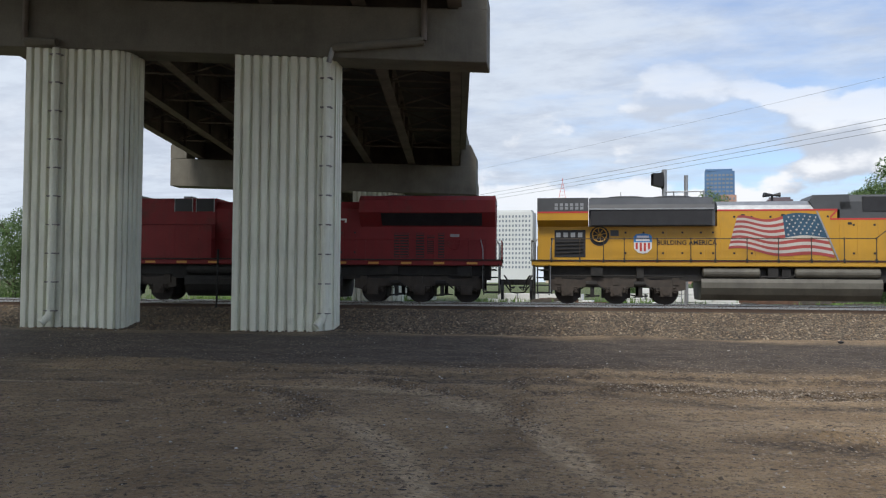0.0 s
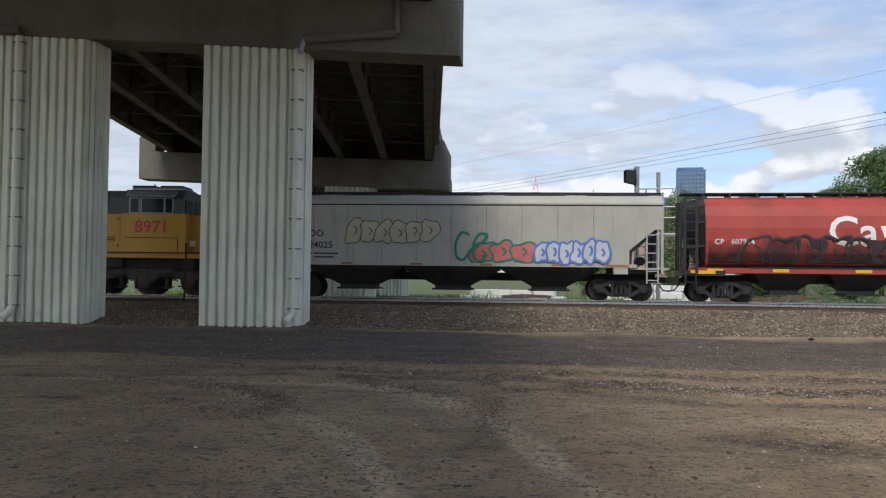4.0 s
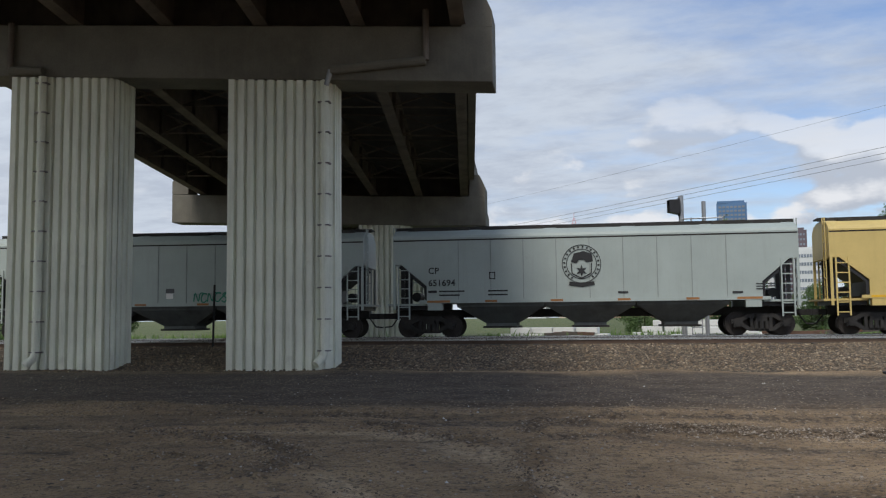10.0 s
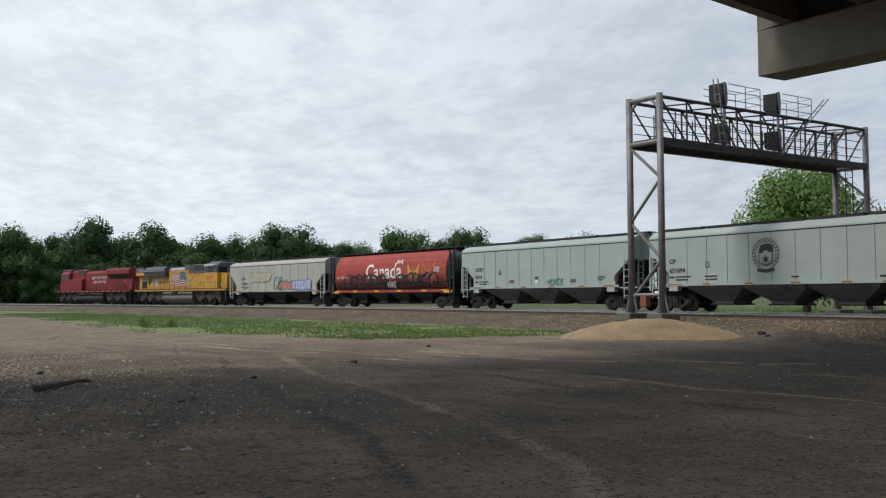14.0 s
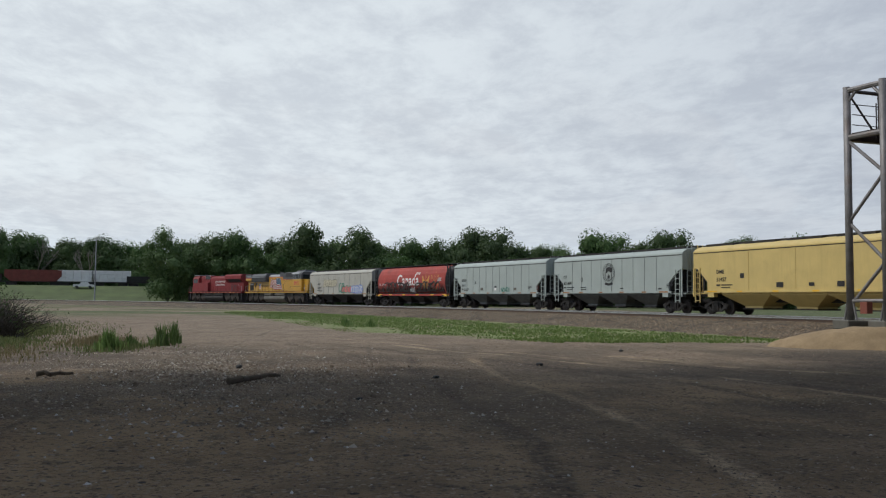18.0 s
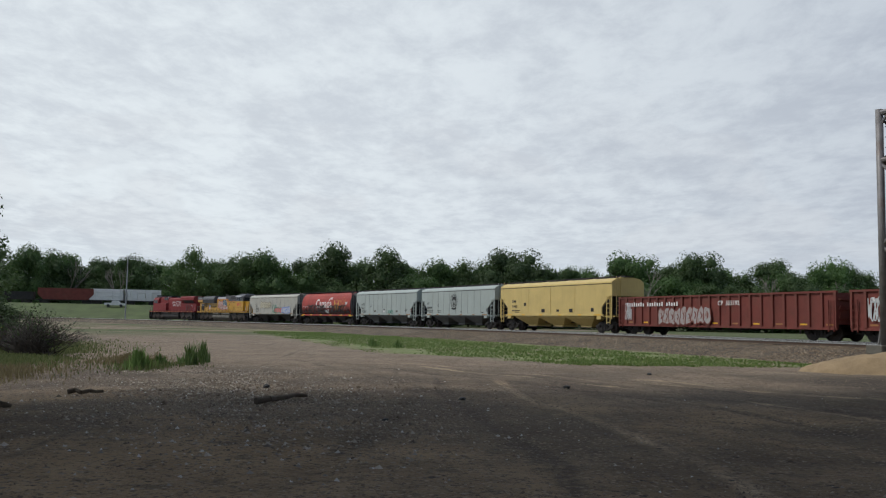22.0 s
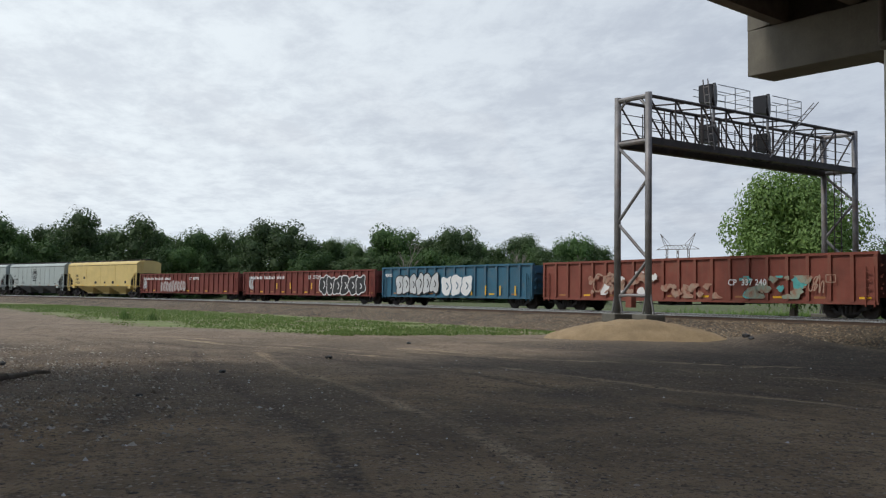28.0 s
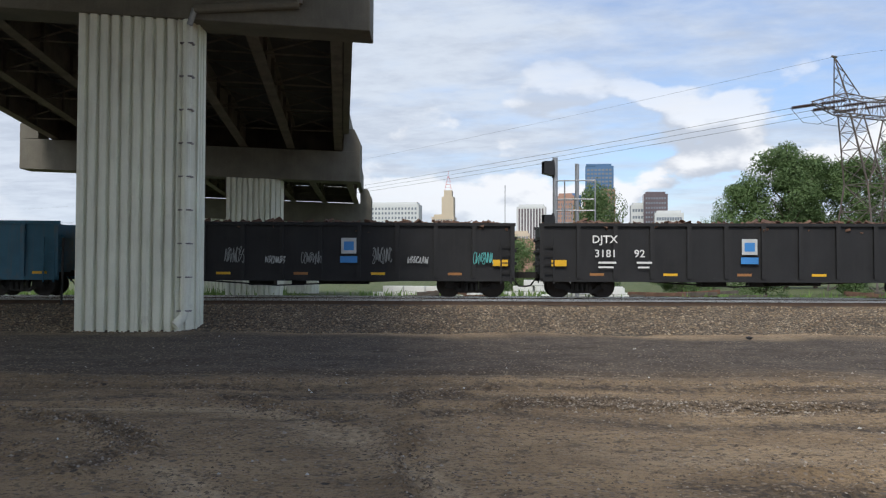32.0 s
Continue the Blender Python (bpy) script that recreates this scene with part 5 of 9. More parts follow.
def gondola(label, L, paint, ribs, top=2.86, low=0.72, six=False, load=False):
    """An open gondola with ribbed steel sides."""
    hb = L / 2 - 0.55
    car = car_base("gondola", label, "gondola car", L, L / 2 - 2.25)
    W = 1.50
    twin("side_wall", boxes((-hb, hb, -W, -W + 0.05, low, top)), paint, car)
    for s in (-1, 1):
        x0, x1 = sorted((s * hb, s * (hb - 0.06)))
        e = boxes((x0, x1, -W + 0.05, W - 0.05, 0.95, top - 0.02))
        for z in (1.3, 1.8, 2.3):
            box(e, *sorted((s * hb, s * (hb + 0.09))), -W + 0.1, W - 0.1, z, z + 0.12)
        part("end_wall", e, paint, car)
        twin("end_ladder", ladder_bm(s * (hb - 0.35), 0.55, 2.3, -W - 0.11, 0.4, 5), paint, car)
        for k in range(4):
            part("end_grab", boxes((*sorted((s * (hb + 0.1), s * (hb + 0.14))), -W + 0.1, -W + 0.55, 1.1 + 0.42 * k, 1.14 + 0.42 * k)), paint, car)
    part("floor", boxes((-hb + 0.05, hb - 0.05, -W + 0.05, W - 0.05, 1.02, 1.10)), UNDER, car)
    twin("top_chord", boxes((-hb - 0.03, hb + 0.03, -W - 0.10, -W + 0.06, top - 0.02, top + 0.10)), paint, car)
    twin("bottom_chord", boxes((-hb, hb, -W - 0.07, -W + 0.02, low - 0.08, low + 0.07)), paint, car)
    rib = mesh_of("side_rib", prism([(-0.085, low + 0.05), (0.085, low + 0.05), (0.085, top - 0.02), (-0.085, top - 0.02)], "y", -W - 0.11, -W), paint)
    for i in range(ribs + 1):
        x = -hb + 0.09 + (2 * hb - 0.18) * i / ribs
        shared("side_rib", rib, car, pose(x, 0, 0))
        shared("side_rib", rib, car, FLIP @ pose(-x, 0, 0))
    part("brake_gear", boxes((-2.2, -1.2, -0.7, 0.2, 0.45, 0.8), (0.6, 2.6, -0.5, 0.5, 0.5, 0.85), (-0.4, 0.1, -1.2, -0.6, 0.5, 0.9)), UNDER, car)
    rod = bmesh.new()
    pipe(rod, [(-hb + 3.2, -1.0, 0.72), (-1, -1.0, 0.45), (hb - 3.2, -1.0, 0.72)], 0.03)
    part("brake_rod", rod, UNDER, car)
    n = ribs // 2
    for i in range(n):
        x = -hb + 0.09 + (2 * hb - 0.18) * (2 * i + 1.5) / ribs
        part("reflector", panel(bmesh.new(), x - 0.28, x + 0.28, low + 0.16, low + 0.26, -W - 0.004), YELLOW_TAPE if i % 2 else ORANGE_TAPE, car)
    if load:
        rng = random.Random(int(L * 100))
        bm = bmesh.new()
        for i in range(520):
            x, y = rng.uniform(-hb + 0.5, hb - 0.5), rng.uniform(-W + 0.2, W - 0.2)
            z = top - 0.25 + 0.30 * (1 - (y / W) ** 2) + 0.12 * noise.noise((x * 0.5, y, 3)) + rng.uniform(-0.08, 0.12)
            a, b, c = rng.uniform(0.15, 0.85), rng.uniform(0.1, 0.4), rng.uniform(0.02, 0.12)
            box(bm, -a / 2, a / 2, -b / 2, b / 2, -c / 2, c / 2, pose(x, y, z, rng.uniform(-35, 35), rng.uniform(-35, 35), rng.uniform(0, 180)))
        box(bm, -hb + 0.08, hb - 0.08, -W + 0.08, W - 0.08, top - 0.9, top - 0.3)
        tagged(part("scrap_load", bm, SCRAP, car, "heap of rusty torn scrap metal"), kind="stuff")
    return car, hb, -W - 0.003


def loco_truck(car, x):
    t = shared("truck", LT_FRAME, car, pose(x, 0, 0))
    for m in (Matrix(), FLIP):
        shared("side_frame", LT_SIDE, t, m)
        shared("brake_rigging", LT_BRAKE, t, m)
        for dx in (-2.05, 0, 2.05):
            shared("wheel", WHEEL_LOCO, t, m @ pose(dx, -0.75, 0.53))
            shared("axle_box", LT_BOX, t, m @ pose(dx, 0, 0))
            for e in (-0.36, 0.36):
                shared("spring", LT_SPRING, t, m @ pose(dx + e, 0, 0))
    return t


TRUCK_STEEL = mat("grimy truck steel", (0.066, 0.051, 0.039), 0.75, var=0.4, scale=2.5, dirt=(0.04, 0.035, 0.03), dirt_at=(0.45, 0.7))


def loco_side_mesh():
    pts = [(-2.85, 0.62), (-2.5, 0.55), (-1.75, 0.55), (-1.5, 0.72), (-0.55, 0.72), (-0.35, 0.52), (0.35, 0.52), (0.55, 0.72), (1.5, 0.72), (1.75, 0.55), (2.5, 0.55), (2.85, 0.62), (2.85, 1.0), (2.5, 1.08), (1.45, 1.02), (1.15, 1.12), (-1.15, 1.12), (-1.45, 1.02), (-2.5, 1.08), (-2.85, 1.0)]
    bm = prism(pts, "y", -1.2, -1.05)
    for x in (-2.45, -1.1, 0.0, 1.1, 2.45):
        box(bm, x - 0.14, x + 0.14, -1.24, -1.05, 0.82, 1.14)
    return mesh_of("side_frame", bm, TRUCK_STEEL)


def loco_box_mesh():
    bm = boxes((-0.24, 0.24, -1.27, -1.0, 0.33, 0.74))
    tube(bm, (0, -1.36, 0.53), (0, -1.25, 0.53), 0.15, 12, 0.11)
    return mesh_of("axle_box", bm, TRUCK_STEEL)


def loco_spring_mesh():
    bm = bmesh.new()
    pipe(bm, [(0.1 * math.cos(k * 1.05), -1.14 + 0.1 * math.sin(k * 1.05), 0.46 + 0.011 * k) for k in range(28)], 0.024, 5)
    return mesh_of("spring", bm, TRUCK_STEEL)


def loco_brake_mesh():
    bm = bmesh.new()
    for x in (-1.0, 1.0):
        tube(bm, (x - 0.28, -1.3, 0.86), (x + 0.18, -1.3, 0.86), 0.1, 10)
        tube(bm, (x + 0.18, -1.3, 0.86), (x + 0.5, -1.25, 0.6), 0.03, 6)
        tube(bm, (x - 0.3, -1.22, 0.3), (x + 0.3, -1.22, 0.36), 0.035, 6)
        box(bm, x - 0.08, x + 0.08, -1.24, -1.1, 0.28, 0.75)
    pipe(bm, [(-2.7, -1.25, 1.16), (-1.2, -1.27, 1.2), (1.2, -1.27, 1.2), (2.7, -1.25, 1.16)], 0.025)
    return mesh_of("brake_rigging", bm, UNDER)


LT_SIDE = loco_side_mesh()
LT_BOX = loco_box_mesh()
LT_SPRING = loco_spring_mesh()
LT_BRAKE = loco_brake_mesh()
LT_FRAME = mesh_of("truck_frame", boxes((-2.6, 2.6, -1.0, 1.0, 0.7, 1.0), (-0.6, 0.6, -0.7, 0.7, 0.25, 0.9), (1.5, 2.4, -0.7, 0.7, 0.25, 0.9), (-2.4, -1.5, -0.7, 0.7, 0.25, 0.9)), UNDER)


def railing(car, posts, z0, z1, y, paint, name="handrail"):
    bm = bmesh.new()
    for x in posts:
        tube(bm, (x, y, z0), (x, y, z1), 0.02, 5)
        box(bm, x - 0.04, x + 0.04, y - 0.03, y + 0.03, z0 - 0.1, z0 + 0.06)
        tube(bm, (x, y, z1 - 0.04), (x, y, z1 + 0.04), 0.034, 6)
    tube(bm, (posts[0], y, z1), (posts[-1], y, z1), 0.019, 5)
    return twin(name, bm, paint, car)


def steps_end(car, s, half, paint):
    for y in (-1.35, 1.35):
        for k in range(4):
            z, x = 0.42 + 0.33 * k, half - 1.13 - 0.03 * k
            part("step", boxes((*sorted((s * (x - 0.28), s * (x + 0.28))), y - 0.2, y + 0.2, z, z + 0.05)), UNDER, car)
        for dx in (-0.34, 0.30):
            part("step_stringer", boxes((*sorted((s * (half - 1.13 + dx), s * (half - 1.13 + dx + 0.04))), y - 0.2, y + 0.2, 0.36, 1.66)), UNDER, car)
    bm = bmesh.new()
    slab(bm, [(-1.3, 0.15), (1.3, 0.15), (1.4, 0.55), (1.35, 0.95), (-1.35, 0.95), (-1.4, 0.55)], "x", *sorted((s * (half - 0.72), s * (half - 0.62))))
    part("snow_plough", bm, BLACK, car)
    bm = bmesh.new()
    for k, y in enumerate((-0.95, -0.6, 0.6, 0.95)):
        x = half - 0.6
        pipe(bm, [(s * x, y, 1.2), (s * (x + 0.18), y, 0.95), (s * (x + 0.3), y + 0.05, 0.55 + 0.1 * (k % 2)), (s * (x + 0.48), y + 0.05, 0.7)], 0.03)
    part("brake_hose", bm, BLACK, car)


def engine_base(name, label, L, paint, sill_paint, rail_paint, cab):
    car = thing(name, None, label, "locomotive", "engines of the freight train")
    h = L / 2
    couplers(car, h)
    for x in (-h + 4.27, h - 4.27):
        loco_truck(car, x)
    part("underframe", rounded(-h + 0.7, h - 0.7, -1.5, 1.5, 1.60, 1.82, 0.03, 1), sill_paint, car)
    part("machinery", boxes((-h + 1.2, h - 1.2, -1.15, 1.15, 0.98, 1.60), (-h + 3.2, -h + 3.7, -1.4, -1.0, 1.2, 1.58), (h - 2.6, h - 2.0, -1.4, -1.0, 1.15, 1.60), (-h + 5.1, -h + 5.4, -1.35, -1.0, 1.1, 1.6), (h - 6.0, h - 5.2, -1.35, -1.0, 1.2, 1.6)), UNDER, car)
    part("walkway", boxes((-h + 0.65, h - 0.65, -1.55, 1.55, 1.82, 1.87)), UNDER, car)
    for s in (-1, 1):
        steps_end(car, s, h, paint)
        for y in (-1.42, 1.42):
            bm = pipe(bmesh.new(), [(s * (h - 0.80), y, 0.5), (s * (h - 0.80), y, 2.55), (s * (h - 0.95), y, 2.75)], 0.026)
            pipe(bm, [(s * (h - 1.5), y, 0.5), (s * (h - 1.5), y, 2.3), (s * (h - 1.6), y, 2.75)], 0.026)
            part("grab_rail", bm, GALV, car, "pale corner grab rails")
        bm = pipe(bmesh.new(), [(s * (h - 0.7), -1.3, 1.8), (s * (h - 0.7), -1.3, 2.7), (s * (h - 0.7), 1.3, 2.7), (s * (h - 0.7), 1.3, 1.8)], 0.024)
        part("end_rail", bm, rail_paint, car)
    tank = prism([(-1.40, 1.10), (-1.47, 0.95), (-1.47, 0.72), (-1.3, 0.45), (-1.0, 0.20), (1.0, 0.20), (1.3, 0.45), (1.47, 0.72), (1.47, 0.95), (1.40, 1.10)], "x", -3.55, 3.5)
    part("fuel_tank", tank, TANK if cab > 0 else UNDER, car, "long fuel tank slung between the trucks")
    for a, b in ((-3.45, -1.25), (0.2, 3.4)):
        bm = bmesh.new()
        tube(bm, (a, -1.26, 1.36), (b, -1.26, 1.36), 0.21, 14)
        tube(bm, (a - 0.05, -1.26, 1.36), (a, -1.26, 1.36), 0.14, 14, 0.21)
        tube(bm, (b, -1.26, 1.36), (b + 0.05, -1.26, 1.36), 0.21, 14, 0.14)
        part("air_reservoir", bm, TANK if cab > 0 else UNDER, car)
    bm = boxes((-0.9, -0.5, -1.4, -1.0, 1.15, 1.55), (-0.35, 0.0, -1.35, -1.0, 1.2, 1.5))
    pipe(bm, [(-1.2, -1.38, 1.2), (-0.2, -1.38, 1.15), (0.2, -1.38, 1.25)], 0.03)
    part("filler_and_valves", bm, UNDER, car)
    return car, h


TANK = mat("dusty tank grey", (0.135, 0.125, 0.10), 0.6, var=0.25, scale=1.2, streak=0.4, dirt=(0.06, 0.055, 0.045), dirt_at=(0.5, 0.8))


def louvre_set(car, x0, x1, z0, z1, y, n, paint, name="louvre"):
    """A black recess with proud slats."""
    g = part(name, boxes((x0, x1, y - 0.006, y + 0.03, z0, z1)), BLACK, car)
    for k in range(n):
        z = z0 + (z1 - z0) * (k + 0.35) / n
        part("slat", boxes((x0 + 0.02, x1 - 0.02, y - 0.03, y, z, z + (z1 - z0) / n * 0.45)), paint, g)
    return g


def door_row(car, xs, z0, z1, y, paint):
    """Hood doors a little proud of the hood, each with two latches."""
    for a, b in zip(xs, xs[1:]):
        d = part("hood_door", boxes((a + 0.03, b - 0.03, y - 0.016, y + 0.01, z0, z1)), paint, car)
        for z in (z0 + 0.18, z1 - 0.2):
            part("latch", boxes((b - 0.16, b - 0.08, y - 0.03, y - 0.012, z, z + 0.08)), BLACK, d)


def cp_engine(L):
    car, h = engine_base("diesel_locomotive", "dark red diesel locomotive with a flared radiator hood", L, LOCO_RED, LOCO_RED, LOCO_RED, -1)
    # cab at -x
    cab = prism([(-1.5, 1.85), (-1.5, 4.1), (-1.2, 4.5), (-0.6, 4.66), (0.6, 4.66), (1.2, 4.5), (1.5, 4.1), (1.5, 1.85)], "x", -h + 2.6, -h + 5.0)
    c = part("cab", cab, LOCO_RED, car)
    for x0, x1 in ((-h + 2.85, -h + 3.6), (-h + 3.75, -h + 4.6)):
        part("side_window", boxes((x0, x1, -1.515, -1.49, 3.35, 4.02)), GLASS, c)
    for y in (-0.75, 0.75):
        part("windscreen", boxes((-h + 2.58, -h + 2.61, y - 0.5, y + 0.5, 3.4, 4.05)), GLASS, c)
    part("nose", prism([(-h + 1.1, 1.85), (-h + 2.6, 1.85), (-h + 2.6, 3.3), (-h + 1.5, 3.05), (-h + 1.1, 2.7)], "y", -0.95, 0.95), LOCO_RED, car)
    part("cab_roof", boxes((-h + 2.5, -h + 5.1, -1.2, 1.2, 4.66, 4.74)), GALV, car, "pale cab roof")
    # equipment cabinet: wide below, inverter windows above
    part("equipment_cabinet", prism([(-1.5, 1.85), (-1.5, 3.33), (-1.05, 3.42), (-1.05, 4.35), (-0.8, 4.58), (0.8, 4.58), (1.05, 4.35), (1.05, 3.42), (1.5, 3.33), (1.5, 1.85)], "x", -h + 5.0, -2.35), LOCO_RED, car)
    for x in (-4.19, -3.2):
        g = part("vent_window", boxes((x, x + 0.79, -1.075, -1.04, 3.97, 4.53)), BLACK, car)
        part("vent_frame", boxes((x - 0.03, x, -1.085, -1.04, 3.95, 4.55), (x + 0.79, x + 0.82, -1.085, -1.04, 3.95, 4.55)), GALV, g)
    part("cabinet_door", boxes((-5.5, -4.0, -1.515, -1.49, 1.95, 3.25)), LOCO_RED, car)
    part("cabinet_door", boxes((-3.9, -2.45, -1.515, -1.49, 1.95, 3.25)), LOCO_RED, car)
    part("long_hood", prism([(-1.0, 1.85), (-1.0, 4.1), (-0.75, 4.42), (0.75, 4.42), (1.0, 4.1), (1.0, 1.85)], "x", -2.35, 4.25), LOCO_RED, car)
    rad = prism([(-1.0, 1.85), (-1.0, 3.3), (-1.52, 3.9), (-1.52, 4.42), (-1.2, 4.64), (1.2, 4.64), (1.52, 4.42), (1.52, 3.9), (1.0, 3.3), (1.0, 1.85)], "x", 4.25, 10.18)
    r = part("radiator_hood", rad, LOCO_RED, car, "flared radiator hood with a dark sloping grille")
    for s in (-1, 1):
        bm = bmesh.new()
        bm.faces.new([bm.verts.new(p) for p in ((5.2, s * 1.06, 3.35), (9.6, s * 1.06, 3.35), (9.6, s * 1.50, 3.86), (5.2, s * 1.50, 3.86))][::-s])
        part("radiator_grille", bm, BLACK, r)
    for a, b, z0, z1 in ((5.73, 6.37, 1.95, 3.03), (6.7, 7.06, 1.95, 3.03), (7.2, 7.51, 2.13, 2.92), (7.68, 7.94, 1.95, 3.03)):
        louvre_set(car, a, b, z0, z1, -1.0, 9, LOCO_RED)
    door_row(car, (-2.2, -1.2, -0.2, 0.8, 1.8, 2.8, 3.5, 4.1), 1.95, 3.2, -1.0, LOCO_RED)
    bw = bmesh.new()
    for k in range(16):
        a, b = math.tau * k / 16, math.tau * (k + 1) / 16
        tube(bw, (8.4 + 0.26 * math.cos(a), -1.1, 2.58 + 0.26 * math.sin(a)), (8.4 + 0.26 * math.cos(b), -1.1, 2.58 + 0.26 * math.sin(b)), 0.02, 5)
    for k in range(4):
        a = math.tau * k / 8
        tube(bw, (8.4 + 0.26 * math.cos(a), -1.1, 2.58 + 0.26 * math.sin(a)), (8.4 - 0.26 * math.cos(a), -1.1, 2.58 - 0.26 * math.sin(a)), 0.012, 5)
    part("brake_wheel", bw, LOCO_RED, car)
    part("notice", panel(bmesh.new(), 8.2, 8.6, 2.86, 2.98, -1.018), GALV, car)
    part("exhaust_stack", boxes((0.4, 1.6, -0.5, 0.5, 4.42, 4.62)), BLACK, car)
    for x in (5.8, 8.0):
        part("radiator_fan", tube(bmesh.new(), (x, 0, 4.62), (x, 0, 4.72), 0.75, 16), LOCO_GREY, car)
    railing(car, [-h + 5.2 + 1.5 * k for k in range(11)] + [9.8], 1.87, 2.72, -1.5, LOCO_RED)
    for k in range(14):
        x = -h + 1.75 + k * 1.43
        part("reflector", panel(bmesh.new(), x - 0.23, x + 0.23, 1.65, 1.75, -1.504), GOLD, car, "faded yellow reflector strip")
    # pale two-line company lettering drawn as bars
    rng = random.Random(3)
    for z, n, x in ((3.29, 8, -0.35), (2.72, 7, -0.1)):
        for i in range(n):
            bm = ribbon(bmesh.new(), [(x, z), (x, z + 0.37)], 0.08, -1.03)
            if i % 2:
                ribbon(bm, [(x, z + 0.33), (x + 0.28, z + 0.33)], 0.08, -1.031)
            ribbon(bm, [(x + 0.28, z + (0.2 if i % 3 else 0)), (x + 0.28, z + 0.37)], 0.08, -1.03)
            part("letter", bm, WHITE, car, "cream letter-like bars")
            x += 0.52
    bars(car, [(9.62 + 0.14 * k, 9.72 + 0.14 * k, 3.5, 3.68) for k in range(4)], GALV, -1.06, "road_number")
    for y in (-0.12, 0.12):
        part("headlight", tube(bmesh.new(), (10.17, y, 4.35), (10.22, y, 4.35), 0.09, 10), GALV, car)
    part("horn", boxes((-4.1, -3.7, -0.3, 0.3, 4.58, 4.72)), GALV, car)
    return car


def up_engine(L):
    car, h = engine_base("diesel_locomotive", "yellow and grey diesel locomotive with a flag painted on its hood", L, LOCO_YELLOW, LOCO_YELLOW, TRUCK_STEEL, 1)
    # cab towards +x
    part("cab", prism([(-1.5, 1.87), (-1.5, 3.55), (1.5, 3.55), (1.5, 1.87)], "x", 6.13, 8.9), LOCO_YELLOW, car)
    top = part("cab_top", prism([(-1.5, 3.55), (-1.46, 4.2), (-1.1, 4.62), (1.1, 4.62), (1.46, 4.2), (1.5, 3.55)], "x", 6.13, 8.75), LOCO_GREY, car, "grey upper cab")
    for x0, x1 in ((6.44, 6.80), (6.95, 7.90), (7.98, 8.28)):
        part("side_window", boxes((x0, x1, -1.51, -1.45, 3.6, 4.2)), GLASS, top)
        part("window_frame", boxes((x0 - 0.05, x1 + 0.05, -1.50, -1.44, 3.56, 4.25)), GALV, top)
    for y in (-0.7, 0.7):
        part("windscreen", boxes((8.74, 8.78, y - 0.5, y + 0.5, 3.6, 4.2)), GLASS, top)
    part("cab_awning", prism([(-1.44, 4.52), (-1.78, 4.30), (-1.78, 4.27), (-1.42, 4.47)], "x", 6.3, 8.5), GALV, top, "pale sheet awning over the cab windows")
    for x in (6.75, 8.0):
        part("roof_unit", rounded(x - 0.55, x + 0.5, -0.7, 0.7, 4.72, 4.86, 0.05, 2), LOCO_GREY, top)
    part("roof_sheet", boxes((6.3, 8.6, -0.95, 0.95, 4.62, 4.72)), GALV, car, "pale roof sheet")
    part("nose", prism([(8.9, 1.87), (10.2, 1.87), (10.2, 3.1), (10.05, 3.42), (8.9, 3.55)], "y", -1.1, 1.1), LOCO_YELLOW, car)
    part("nose_door_line", boxes((6.2, 8.55, -1.515, -1.5, 2.48, 2.51), (8.53, 8.56, -1.515, -1.5, 1.87, 2.5)), BLACK, car)
    part("white_notice", panel(bmesh.new(), 8.95, 9.2, 2.15, 2.4, -1.11), WHITE, car)
    part("antenna_mast", tube(bmesh.new(), (6.9, 0.2, 4.7), (6.9, 0.2, 5.0), 0.05, 6), GALV, car)
    # rear block over the rear door
    part("rear_hood", prism([(-1.0, 1.87), (-1.0, 3.3), (-1.5, 3.55), (-1.5, 3.85), (1.5, 3.85), (1.5, 3.55), (1.0, 3.3), (1.0, 1.87)], "x", -10.34, -8.18), LOCO_YELLOW, car)
    rb = part("rear_hood_top", prism([(-1.5, 3.92), (-1.5, 4.5), (1.5, 4.5), (1.5, 3.92)], "x", -10.34, -8.18), LOCO_GREY, car, "dark grey rear roof block")
    twin("rear_stripe", boxes((-10.34, -8.18, -1.51, -1.40, 3.85, 3.92)), RED_STRIPE, car, "thin red stripe")
    for r in range(2):
        for k in range(6):
            x = -9.6 + k * 0.215
            part("vent_slot", boxes((x, x + 0.14, -1.515, -1.49, 4.0 + 0.15 * r, 4.12 + 0.15 * r)), GALV, rb)
    # radiator section: grey sloped wings over a deep black intake
    part("radiator_hood", prism([(-1.0, 1.87), (-1.0, 3.3), (1.0, 3.3), (1.0, 1.87)], "x", -8.18, -2.85), LOCO_YELLOW, car)
    rt = part("radiator_top", prism([(-1.25, 3.3), (-1.25, 4.0), (-1.55, 4.02), (-1.5, 4.2), (-1.2, 4.5), (1.2, 4.5), (1.5, 4.2), (1.55, 4.02), (1.25, 4.0), (1.25, 3.3)], "x", -8.16, -3.05), LOCO_GREY, car, "grey sloped radiator wings")
    twin("radiator_grille", boxes((-8.08, -3.12, -1.52, -1.26, 3.33, 4.0)), BLACK, rt)
    twin("wing_edge", boxes((-8.16, -3.05, -1.56, -1.52, 3.98, 4.04)), GALV, rt)
    part("intake_end", boxes((-3.12, -3.0, -1.5, 1.5, 3.3, 4.3)), LOCO_GREY, rt)
    for x in (-6.6, -4.6):
        part("radiator_fan", tube(bmesh.new(), (x, 0, 4.5), (x, 0, 4.62), 0.85, 18), LOCO_GREY, car)
    part("roof_walk", boxes((-8.1, -3.2, -1.1, 1.1, 4.5, 4.54)), LOCO_GREY, car)
